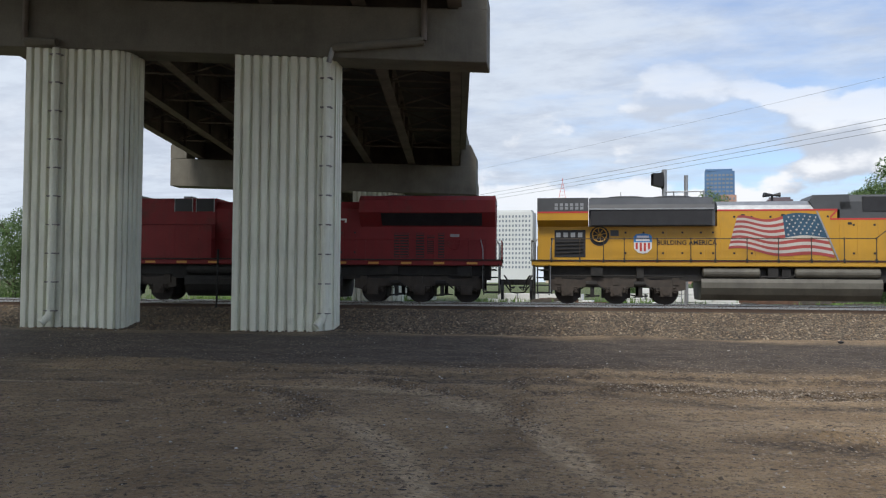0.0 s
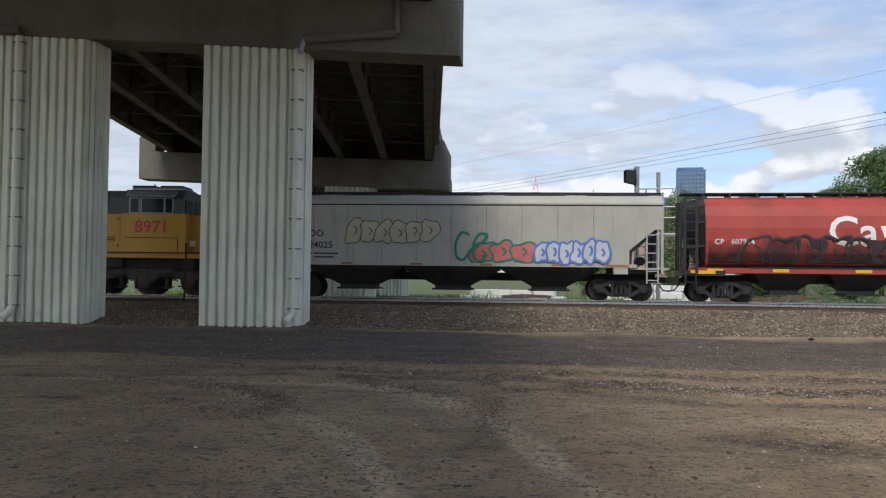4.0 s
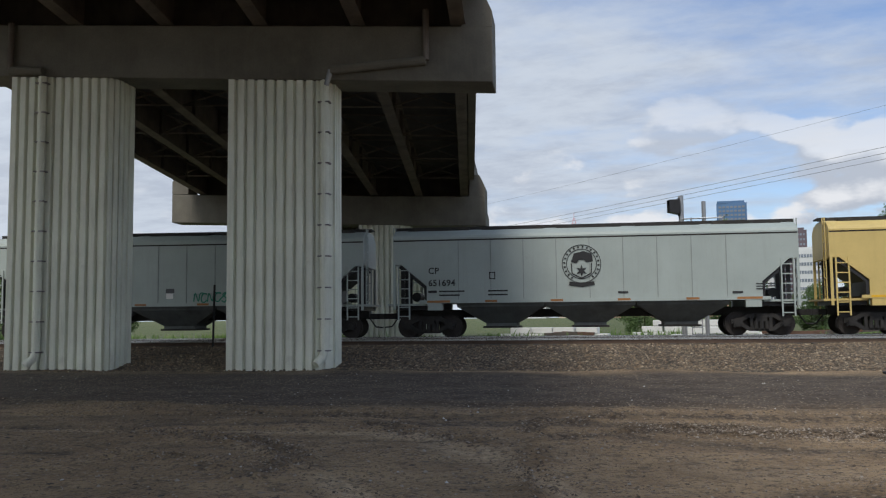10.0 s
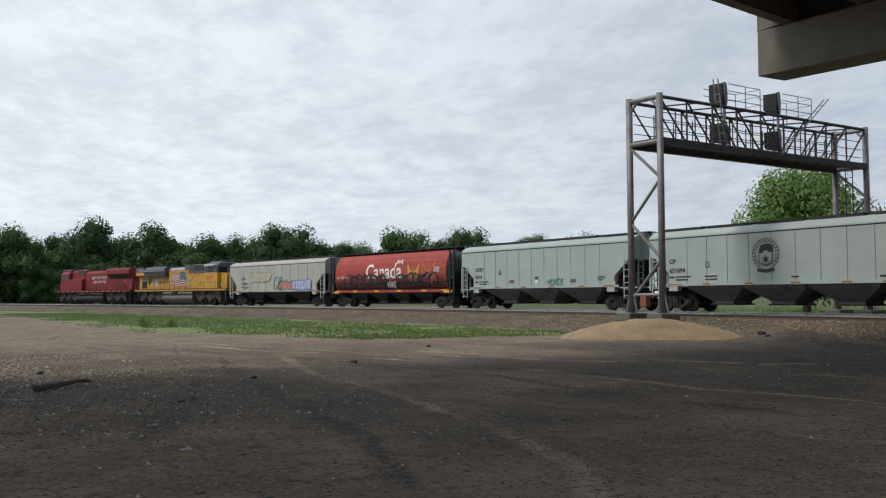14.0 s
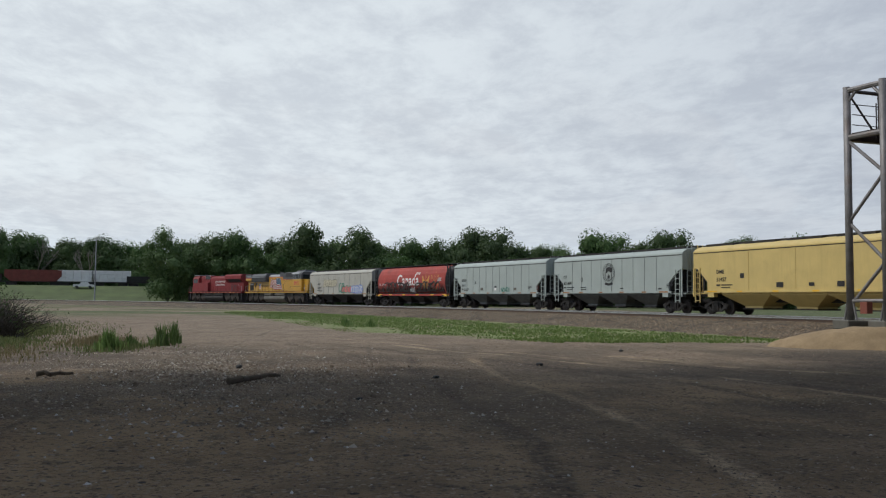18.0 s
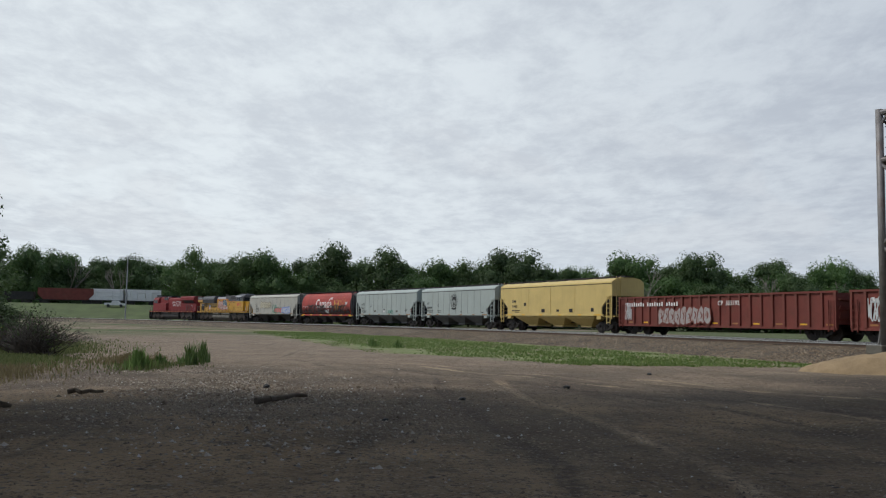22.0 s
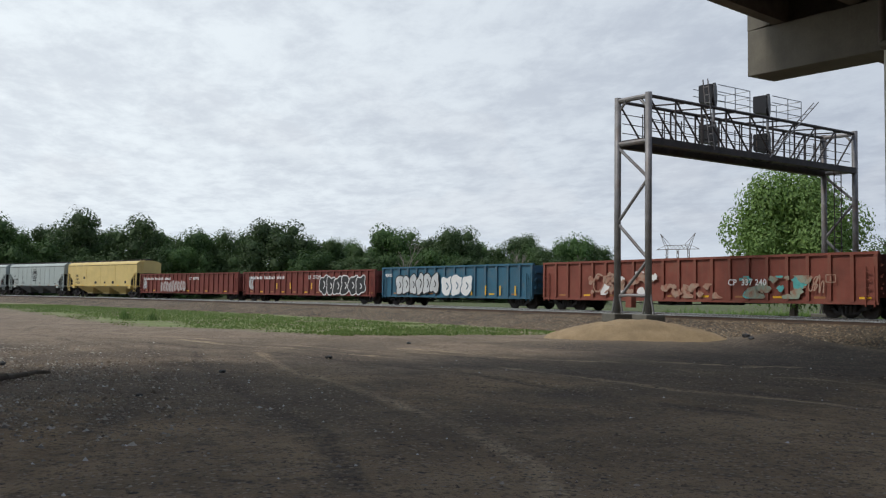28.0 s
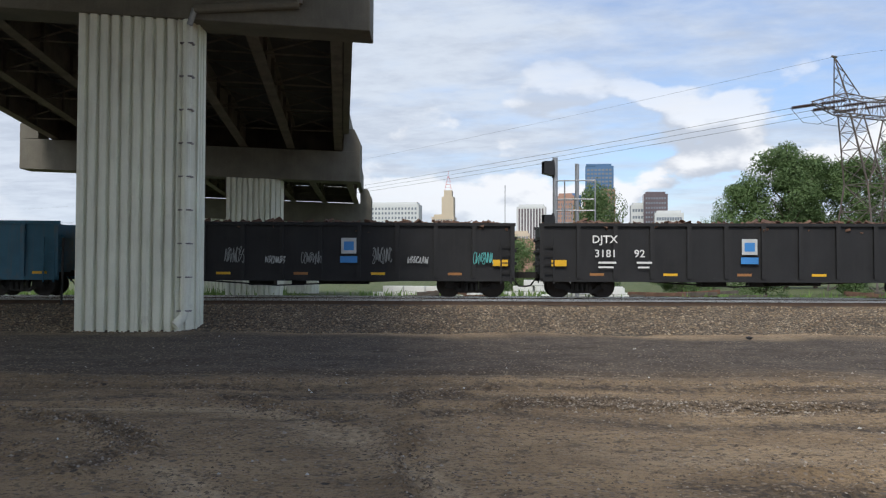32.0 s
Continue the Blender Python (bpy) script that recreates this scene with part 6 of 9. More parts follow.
    # engine hood
    part("long_hood", prism([(-1.0, 1.87), (-1.0, 3.94), (1.0, 3.94), (1.0, 1.87)], "x", -2.85, 1.9), LOCO_YELLOW, car)
    part("front_hood", prism([(-1.0, 1.87), (-1.0, 3.55), (1.0, 3.55), (1.0, 1.87)], "x", 1.9, 6.13), LOCO_YELLOW, car)
    part("hood_top", prism([(-1.0, 4.0), (-0.92, 4.18), (-0.7, 4.36), (0.7, 4.36), (0.92, 4.18), (1.0, 4.0)], "x", -2.85, 1.0), GALV, car, "pale grey hood roof")
    part("hood_top", prism([(-1.0, 3.62), (-1.0, 4.3), (-0.8, 4.6), (0.8, 4.6), (1.0, 4.3), (1.0, 3.62)], "x", 2.0, 6.13), LOCO_GREY, car, "dark grey hood roof")
    part("roof_box", prism([(0.83, 4.36), (0.95, 4.58), (2.35, 4.6), (2.45, 3.98), (1.0, 3.98)], "y", -1.0, 1.0), LOCO_GREY, car)
    bm = bmesh.new()
    for s in (-1, 1):
        y = s * 1.012
        ribbon(bm, [(-2.85, 3.97), (1.9, 3.97)], 0.07, y)
        ribbon(bm, [(1.9, 3.95), (1.56, 3.585)], 0.07, y)
        ribbon(bm, [(1.5, 3.585), (6.13, 3.585)], 0.07, y)
    part("hood_stripe", bm, RED_STRIPE, car, "thin red stripe stepping down along the hood")
    twin("brake_grid", boxes((2.88, 5.3, -1.03, -0.9, 3.9, 4.5)), BLACK, car)
    # open panel with machinery, hand brake, doors
    op = part("open_panel", boxes((-9.62, -8.3, -1.015, -0.98, 1.99, 3.16)), BLACK, car, "open dark panel showing machinery")
    for k in range(4):
        part("shutter_bar", boxes((-9.55 + k * 0.31, -9.36 + k * 0.31, -1.04, -1.0, 2.85, 3.05)), GALV, op)
    for k in range(4):
        part("pipe_run", tube(bmesh.new(), (-9.55, -1.03, 2.15 + 0.16 * k), (-8.4, -1.03, 2.2 + 0.15 * k), 0.035, 6), UNDER, op)
    hbk = part("hand_brake_recess", tube(bmesh.new(), (-7.71, -1.02, 2.9), (-7.71, -0.98, 2.9), 0.42, 20), BLACK, car)
    bw = bmesh.new()
    for k in range(18):
        a, b = math.tau * k / 18, math.tau * (k + 1) / 18
        tube(bw, (-7.71 + 0.3 * math.cos(a), -1.08, 2.95 + 0.3 * math.sin(a)), (-7.71 + 0.3 * math.cos(b), -1.08, 2.95 + 0.3 * math.sin(b)), 0.026, 5)
    for k in range(4):
        a = math.tau * k / 8 + 0.2
        tube(bw, (-7.71 + 0.3 * math.cos(a), -1.08, 2.95 + 0.3 * math.sin(a)), (-7.71 - 0.3 * math.cos(a), -1.08, 2.95 - 0.3 * math.sin(a)), 0.016, 5)
    part("brake_wheel", bw, LOCO_YELLOW, hbk)
    part("rear_plate", boxes((-7.25, -6.9, -1.02, -0.99, 2.9, 3.15)), LOCO_GREY, car)
    door_row(car, (-7.25, -6.5, -5.75, -4.95, -4.15, -3.4, -2.9), 1.95, 3.2, -1.0, LOCO_YELLOW)
    door_row(car, (-2.75, -2.05, -1.35, -0.6, 0.15, 0.9, 1.65), 1.95, 3.85, -1.0, LOCO_YELLOW)
    door_row(car, (1.95, 2.65, 3.45, 4.15, 4.7, 5.2, 5.85), 1.95, 3.5, -1.0, LOCO_YELLOW)
    for x in (4.2, 5.15):
        louvre_set(car, x, x + 0.45, 2.34, 2.55, -1.022, 3, LOCO_YELLOW)
    for x in (-1.9, -0.3, 2.3, 4.0):
        part("small_vent", boxes((x, x + 0.16, -1.03, -0.99, 3.68 if x < 2 else 3.35, 3.8 if x < 2 else 3.45)), BLACK, car)
    horn = bmesh.new()
    for k, d in ((0, -1), (1, 1), (2, -1)):
        tube(horn, (-0.45, -0.15 + 0.15 * k, 4.68), (-0.45 + d * 0.34, -0.15 + 0.15 * k, 4.70), 0.03, 8, 0.10)
    tube(horn, (-0.45, 0, 4.35), (-0.45, 0, 4.7), 0.05, 6)
    part("horn", horn, BLACK, car)
    thing_flag(car)
    marks(car, "8971", 0.72, 6.65, 2.74, -1.51, RED_STRIPE, 0.02, "red outlined road number")
    marks(car, "BUILDING AMERICA", 0.262, -5.33, 2.53, -1.04, BLACK_INK, 0.006, "black slogan lettering")
    # shield
    sh = [(-0.38, 0.30), (-0.28, 0.40), (0.0, 0.44), (0.28, 0.40), (0.38, 0.30), (0.37, -0.2), (0.2, -0.38), (0.0, -0.43), (-0.2, -0.38), (-0.37, -0.2)]
    sx, sz = -5.9, 2.57
    bm = bmesh.new()
    bm.faces.new([bm.verts.new((sx + a, -1.035, sz + b)) for a, b in sh][::-1])
    s = part("shield", bm, WHITE, car, "white, red and blue shield emblem")
    bm = bmesh.new()
    bm.faces.new([bm.verts.new((sx + a, -1.04, sz + b)) for a, b in ((-0.38, 0.06), (-0.38, 0.30), (-0.28, 0.40), (0.0, 0.44), (0.28, 0.40), (0.38, 0.30), (0.38, 0.06))])
    part("shield_top", bm, BLUE_PAINT, s)
    bars(s, [(sx - 0.25, sx + 0.25, sz + 0.25, sz + 0.34), (sx - 0.28, sx + 0.28, sz + 0.11, sz + 0.20)], WHITE, -1.044, "shield_bar")
    for k in range(4):
        part("shield_stripe", panel(bmesh.new(), sx - 0.30 + k * 0.17, sx - 0.21 + k * 0.17, sz - 0.36 + 0.08 * abs(k - 1.5), sz + 0.04, -1.04), RED_STRIPE, s)
    railing(car, (-9.73, -8.54, -7.55, -6.69, -5.34, -3.98, -3.0, -1.74, -0.51, 0.77, 2.03, 3.25), 1.87, 2.76, -1.5, TRUCK_STEEL)
    bm = pipe(bmesh.new(), [(3.25, -1.5, 2.76), (4.17, -1.5, 3.53), (6.11, -1.5, 3.56)], 0.02)
    part("handrail", bm, TRUCK_STEEL, car)
    twin("sill_line", boxes((-h + 1.0, h - 1.0, -1.515, -1.5, 1.80, 1.83)), RED_STRIPE, car)
    part("headlight", tube(bmesh.new(), (10.18, 0, 2.6), (10.23, 0, 2.6), 0.12, 10), GALV, car)
    return car


def thing_flag(car):
    """A rippling flag on a slanted staff, laid on the hood as flat paint: u runs from the fly to the staff."""
    lo0, lo1, hi0, hi1 = (-2.41, 2.30), (1.80, 1.98), (-2.04, 3.62), (1.17, 3.80)

    def at(u, v):
        a = [lo0[k] + (lo1[k] - lo0[k]) * u for k in (0, 1)]
        b = [hi0[k] + (hi1[k] - hi0[k]) * u for k in (0, 1)]
        w = 0.13 * math.sin(u * 9.0 + 0.4 + v * 0.8) * (1 - 0.55 * u)
        return a[0] + (b[0] - a[0]) * v, a[1] + (b[1] - a[1]) * v + w

    def strip(u0, u1, v0, v1, y, n=24):
        bm = bmesh.new()
        last = None
        for i in range(n + 1):
            u = u0 + (u1 - u0) * i / n
            lo, hi = at(u, v0), at(u, v1)
            v = (bm.verts.new((lo[0], y, lo[1])), bm.verts.new((hi[0], y, hi[1])))
            if last:
                bm.faces.new((last[0], v[0], v[1], last[1]))
            last = v
        return bm
    f = part("flag", strip(0, 1, 0, 1 / 13, -1.036), FLAG_RED, car, "rippling striped flag painted on the hood")
    for k in range(1, 13):
        part("flag_stripe", strip(0, 1, k / 13, (k + 1) / 13, -1.036), FLAG_RED if k % 2 == 0 else FLAG_WHITE, f)
    part("flag_field", strip(0.56, 1.0, 6 / 13, 1.01, -1.040, 12), FLAG_BLUE, f)
    for r in range(6):
        for q in range(6):
            u, v = 0.595 + 0.065 * q + (0.03 if r % 2 else 0), 0.52 + 0.083 * r
            x, z = at(u, v)
            bm = bmesh.new()
            bm.faces.new([bm.verts.new((x + 0.05 * (1 if k % 2 == 0 else 0.45) * math.cos(radians(90 + 36 * k)), -1.043, z + 0.05 * (1 if k % 2 == 0 else 0.45) * math.sin(radians(90 + 36 * k)))) for k in range(10)][::-1])
            part("flag_star", bm, FLAG_WHITE, f)
    part("flag_staff", ribbon(bmesh.new(), [(1.10, 3.92), (1.93, 1.88)], 0.06, -1.045), GALV, f)


FLAG_RED = mat("faded flag red", (0.42, 0.07, 0.06), 0.45, var=0.3, scale=1.6, bump=0, dirt=(0.22, 0.05, 0.05), dirt_at=(0.45, 0.75))
FLAG_WHITE = mat("faded flag white", (0.60, 0.56, 0.50), 0.45, var=0.25, scale=1.6, bump=0, dirt=(0.36, 0.33, 0.30), dirt_at=(0.45, 0.75))
FLAG_BLUE = mat("faded flag blue", (0.03, 0.085, 0.14), 0.45, var=0.3, scale=1.6, bump=0)


def grey_hopper_prints(car, L, top_text, num, y, ink=BLACK_INK, tx=1.75, size=0.36):
    hb = L / 2 - 0.47
    x = -hb + tx
    marks(car, top_text, size, x, 2.62, y, ink, 0.006)
    marks(car, num, size, x, 2.12, y, ink, 0.006)
    rows = [(x, x + 0.35, 1.83, 1.93), (x + 0.45, x + 1.5, 1.86, 1.92), (x + 0.45, x + 1.3, 1.70, 1.76)]
    bars(car, rows, ink, y)
    return hb


CARS = []
CARS.append(cp_engine(CAR_S[0]))
CARS.append(up_engine(CAR_S[1]))

# chalky hopper with a three-colour spray piece
soo = covered_hopper("chalky grey covered hopper with pink and blue spray paint", CAR_S[2], HOPPER_SOO, 10, ORANGE_TAPE)
Y = -1.603
hb = grey_hopper_prints(soo, CAR_S[2], "SOO", "124025", Y, tx=2.5, size=0.4)
bubbles(soo, -4.5, -0.6, 2.35, 3.35, Y, 6, 5, CREAM_SPRAY, BLACK_INK, lean=0.2, pen=0.035)
bubbles(soo, 0.9, 3.5, 1.55, 2.45, Y, 3, 8, PINK_SPRAY, GREEN_SPRAY)
part("graffiti", scrawl(0.1, 1.6, 1.6, 2.9, Y - 0.03, 3, 0.11, 8), GREEN_SPRAY, soo, "dark green sprayed arrow strokes")
bubbles(soo, 3.6, 6.6, 1.55, 2.5, Y - 0.04, 6, 9, SILVER_SPRAY, BLUE_SPRAY)
CARS.append(soo)

# red round-sided hopper
can, hb, prof = cylindrical_hopper("round-sided red covered hopper with white lettering and dark graffiti", CAR_S[3])
part("lettering", wrap_to(letters("Canada", 1.72, -3.0, 2.38, 0, 1.0, 0.022), prof), WHITE, can, "large white serif word")
fl = bmesh.new()
for a, b in ((1.38, 1.56), (1.98, 2.16)):
    panel(fl, a, b, 3.5, 3.82, 0)
fl.faces.new([fl.verts.new((1.77 + 0.16 * math.cos(radians(90 + k * 45)) * (1 if k % 2 == 0 else 0.5), 0, 3.66 + 0.16 * math.sin(radians(90 + k * 45)) * (1 if k % 2 == 0 else 0.5))) for k in range(8)][::-1])
part("small_flag", wrap_to(fl, prof, 0.016), WHITE, can, "small white flag mark")
marks_bm = letters("CP   607914", 0.30, -hb + 0.35, 2.42, 0, 1.05, 0.004)
part("lettering", wrap_to(marks_bm, prof), WHITE, can, "small white reporting mark")
for cx, thin in ((3.67, False), (5.61, True)):
    for sgn in (-1, 1):
        wing = [(cx + sgn * a, b) for a, b in ((0.04, 2.05), (0.35, 1.95), (0.62, 2.3), (0.72, 2.75), (0.78, 3.35), (0.66, 3.42), (0.5, 3.15), (0.22, 2.9), (0.06, 2.72))]
        wh = bmesh.new()
        if thin:
            ribbon(wh, smooth_path(wing + wing[:1], 4), 0.045, 0)
        else:
            wh.faces.new([wh.verts.new((a, 0, b)) for a, b in (wing[::-1] if sgn > 0 else wing)])
            bmesh.ops.triangulate(wh, faces=wh.faces[:])
            bmesh.ops.subdivide_edges(wh, edges=wh.edges[:], cuts=2)
        part("wheat_emblem", wrap_to(wh, prof, 0.016), GOLD, can, "golden leaf of a wheat sheaf emblem")
    for q in (-0.12, 0.12):
        part("wheat_emblem", wrap_to(ribbon(bmesh.new(), [(cx + q * 0.3, 2.0), (cx + q * 0.6, 2.9), (cx + q, 3.4), (cx + q, 3.8)], 0.035, 0), prof, 0.014), GOLD, can, "thin golden stalk")
dust = bmesh.new()
cols = [[dust.verts.new((-hb + 0.1 + (2 * hb - 0.2) * i / 44, 0, 1.32 + 1.75 * j / 10)) for j in range(11)] for i in range(45)]
for a, b in zip(cols, cols[1:]):
    for k in range(10):
        dust.faces.new((a[k], b[k], b[k + 1], a[k + 1]))
part("graffiti", wrap_to(dust, prof, 0.022), OVERSPRAY, can, "dark smoky spray paint along the lower side")


def fit(bm):
    return wrap_to(bm, prof, 0.03)


bubbles(can, -6.3, -0.2, 1.45, 2.75, 0, 6, 21, SMOKE_SPRAY, SMOKE_SPRAY, fit, 0.2)
bubbles(can, 1.6, 6.7, 1.45, 2.7, 0, 5, 22, SMOKE_SPRAY, BLACK_INK, fit, 0.25)
part("graffiti", wrap_to(scrawl(0.2, 1.4, 1.57, 2.11, 0, 6, 0.07, 23), prof, 0.08), SILVER_SPRAY, can, "white sprayed tag")
part("graffiti", wrap_to(scrawl(6.3, 7.1, 2.75, 3.15, 0, 6, 0.05, 24), prof, 0.04), SILVER_SPRAY, can, "white sprayed tag")
CARS.append(can)

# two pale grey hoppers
ucry = covered_hopper("pale grey covered hopper with black marks and a small green tag", CAR_S[4], HOPPER_GREY, 11, ORANGE_TAPE, inset=0.6, bay_paint=BAY_GREY_SHADED)
hb = grey_hopper_prints(ucry, CAR_S[4], "UCRY", "5414", Y)
for x0, x1, z0, z1, m in ((-2.85, -2.35, 1.74, 1.98, TANK), (-0.25, 0.05, 1.72, 1.95, WHITE), (-0.27, 0.10, 1.97, 2.15, LOCO_GREY), (3.05, 3.55, 1.72, 1.95, TANK)):
    part("service_plate", panel(bmesh.new(), x0, x1, z0, z1, Y), m, ucry)
bars(ucry, [(-3.95, -3.70, 2.62, 2.66), (-3.95, -3.70, 2.36, 2.40), (-3.95, -3.91, 2.36, 2.66), (-3.74, -3.70, 2.36, 2.66), (-3.86, -3.79, 2.44, 2.54), (5.4, 6.0, 2.02, 2.06), (5.4, 6.05, 1.92, 1.96), (5.4, 5.8, 1.82, 1.86)], BLACK_INK, Y)
part("graffiti", scrawl(0.95, 2.45, 1.55, 1.98, Y, 7, 0.05, 31), GREEN_SPRAY, ucry, "small green looping tag")
rustp = bmesh.new()
for a in ((6.75, 7.05, 1.75, 1.79), (6.75, 7.05, 2.05, 2.09), (6.75, 6.79, 1.75, 2.09), (7.01, 7.05, 1.75, 2.09)):
    panel(rustp, *a, Y)
part("rust_frame", rustp, GON_ORANGE, ucry)
CARS.append(ucry)

cp2 = covered_hopper("pale grey covered hopper with a round black crest", CAR_S[5], HOPPER_GREY, 10, ORANGE_TAPE, inset=0.75, bay_paint=BAY_GREY_SHADED)
hb = grey_hopper_prints(cp2, CAR_S[5], "CP", "651694", Y)
bars(cp2, [(-4.05, -3.80, 2.62, 2.66), (-4.05, -3.80, 2.36, 2.40), (-4.05, -4.01, 2.36, 2.66), (-3.84, -3.80, 2.36, 2.66), (-4.1, -3.3, 1.86, 1.92), (-4.1, -3.3, 1.70, 1.76), (6.4, 7.1, 2.0, 2.04), (6.4, 7.1, 1.9, 1.94), (6.4, 6.9, 1.8, 1.84), (1.1, 1.5, 1.72, 1.8), (5.5, 5.9, 1.66, 1.74)], BLACK_INK, Y)
crest = bmesh.new()
cx, cz = -0.32, 2.92
for k in range(48):
    a0, a1 = math.tau * k / 48, math.tau * (k + 1) / 48
    rings = [(0.58, 0.61, a1), (0.75, 0.78, a1)] + ([(0.64, 0.72, a0 + (a1 - a0) * 0.75)] if k % 2 and not 32 < k < 40 else [])
    for r0, r1, ae in rings:
        crest.faces.new([crest.verts.new((cx + r * math.cos(a), Y, cz + r * math.sin(a))) for r, a in ((r0, a0), (r1, a0), (r1, ae), (r0, ae))])
ribbon(crest, [(cx - 0.5, cz - 0.78), (cx, cz - 0.86), (cx + 0.5, cz - 0.78)], 0.16, Y - 0.002)
crest.faces.new([crest.verts.new((cx + a, Y, cz + b)) for a, b in ((-0.42, 0.08), (-0.3, 0.42), (0.1, 0.52), (0.42, 0.4), (0.46, 0.1), (0.2, 0.05), (0.1, 0.16), (-0.1, 0.16), (-0.2, 0.02))][::-1])
crest.faces.new([crest.verts.new((cx + 0.24 * (1 if k % 2 == 0 else 0.42) * math.cos(radians(90 + 30 * k)), Y, cz - 0.28 + 0.26 * (1 if k % 2 == 0 else 0.42) * math.sin(radians(90 + 30 * k)))) for k in range(12)][::-1])
ribbon(crest, [(cx - 0.40, cz + 0.02), (cx - 0.38, cz - 0.38), (cx, cz - 0.58), (cx + 0.38, cz - 0.38), (cx + 0.40, cz + 0.02)], 0.05, Y)
part("crest", crest, BLACK_INK, cp2, "round black crest with a leaf and an animal outline")
CARS.append(cp2)

# cream yellow hopper
dme = covered_hopper("cream yellow covered hopper with open ends", CAR_S[6], HOPPER_YELLOW, 4, YELLOW_TAPE, bay_paint=HOPPER_YELLOW)
hb = grey_hopper_prints(dme, CAR_S[6], "DME", "51457", Y, tx=2.3)
bars(dme, [(-hb + 4.5, -hb + 4.85, 2.3, 2.6), (-1.5, -0.95, 1.7, 2.0), (3.0, 3.5, 1.7, 2.0), (6.2, 6.6, 1.75, 2.05), (1.0, 1.4, 1.75, 1.95)], UNDER, Y, "service_plate")
CARS.append(dme)

# ribbed gondolas
g1, hb, y = gondola("long oxide red gondola with white letter bars and silver paint", CAR_S[7], GON_RED, 22, top=2.75)
bm = bmesh.new()
for i in range(22):
    if i not in (8, 16):
        panel(bm, -hb + 1.2 + i * 0.29, -hb + 1.36 + i * 0.29, 2.12, 2.36 if i % 3 else 2.42, y - 0.118)
part("lettering", bm, WHITE, g1, "white letter-like bars")
marks(g1, "CP  355192", 0.42, 0.9, 2.12, y - 0.118, WHITE, 0.006)
bubbles(g1, -5.6, 0.2, 0.8, 2.0, y - 0.12, 9, 51, WORN_SILVER, GON_RED)
part("graffiti", scrawl(-9.9, -9.0, 1.1, 2.4, y - 0.12, 5, 0.06, 52), SILVER_SPRAY, g1)
CARS.append(g1)

g2, hb, y = gondola("long oxide red gondola with black and white bubble letters", CAR_S[8], GON_RED, 22, top=2.75)
bm = bmesh.new()
for i in range(22):
    if i not in (8, 16):
        panel(bm, -hb + 1.6 + i * 0.29, -hb + 1.76 + i * 0.29, 2.12, 2.36 if i % 3 else 2.42, y - 0.118)
part("lettering", bm, WHITE, g2, "white letter-like bars")
marks(g2, "CP  355205", 0.42, 1.0, 2.12, y - 0.118, WHITE, 0.006)
bubbles(g2, 3.0, 9.6, 0.75, 2.4, y - 0.12, 6, 61, BLACK_INK, WHITE)
part("graffiti", scrawl(-9.7, -8.8, 1.1, 2.4, y - 0.12, 6, 0.07, 62), SILVER_SPRAY, g2)
for x in (-4.4, -2.0, 1.6):
    part("yellow_strip", panel(bmesh.new(), x - 0.09, x + 0.09, 1.2, 1.75, y - 0.12), YELLOW_TAPE, g2)
CARS.append(g2)

b1, hb, y = gondola("blue gondola covered in white sprayed letters", CAR_S[9], GON_BLUE, 15)
bubbles(b1, -6.6, -1.2, 0.85, 2.4, y - 0.12, 6, 71, SILVER_SPRAY, BLACK_INK)
bubbles(b1, -0.8, 2.6, 0.8, 2.3, y - 0.12, 3, 72, WHITE, GON_BLUE)
marks(b1, "80005", 0.36, -hb + 0.5, 2.2, y - 0.118, WHITE, 0.006)
for k in range(4):
    part("yellow_strip", panel(bmesh.new(), 2.5 + 1.5 * k, 2.62 + 1.5 * k, 0.85, 1.5, y - 0.118), YELLOW_TAPE, b1)
CARS.append(b1)

r3, hb, y = gondola("faded red gondola with worn white and teal graffiti", CAR_S[10], GON_ORANGE, 20)
blots(r3, -6.6, -1.6, 0.95, 2.3, y - 0.118, 26, 81, (WORN_CREAM, WORN_CREAM, WHITE), "worn cream patch of old graffiti")
part("graffiti", scrawl(-6.4, -4.6, 1.0, 2.3, y - 0.15, 3, 0.1, 85), WORN_CREAM, r3, "worn cream sprayed strokes")
blots(r3, -1.2, 3.2, 0.82, 1.6, y - 0.118, 14, 83, (WORN_CREAM,), "worn cream patch of old graffiti")
marks(r3, "CP  337 240", 0.42, 3.2, 1.5, y - 0.15, WHITE, 0.006)
blots(r3, 4.2, 7.4, 0.85, 1.95, y - 0.118, 22, 84, (WORN_GREEN, WORN_GREEN, TEAL_SPRAY), "worn pale green patch of old graffiti")
part("graffiti", scrawl(7.6, 8.4, 1.1, 2.0, y - 0.12, 4, 0.06, 82), WORN_CREAM, r3, "worn cream tag")
bars(r3, [(8.48, 8.97, 1.94, 1.98), (8.48, 8.97, 1.61, 1.65), (8.48, 8.52, 1.61, 1.98), (8.93, 8.97, 1.61, 1.98), (8.68, 8.76, 1.68, 1.9)], WORN_CREAM, y - 0.12, "notice_frame")
CARS.append(r3)

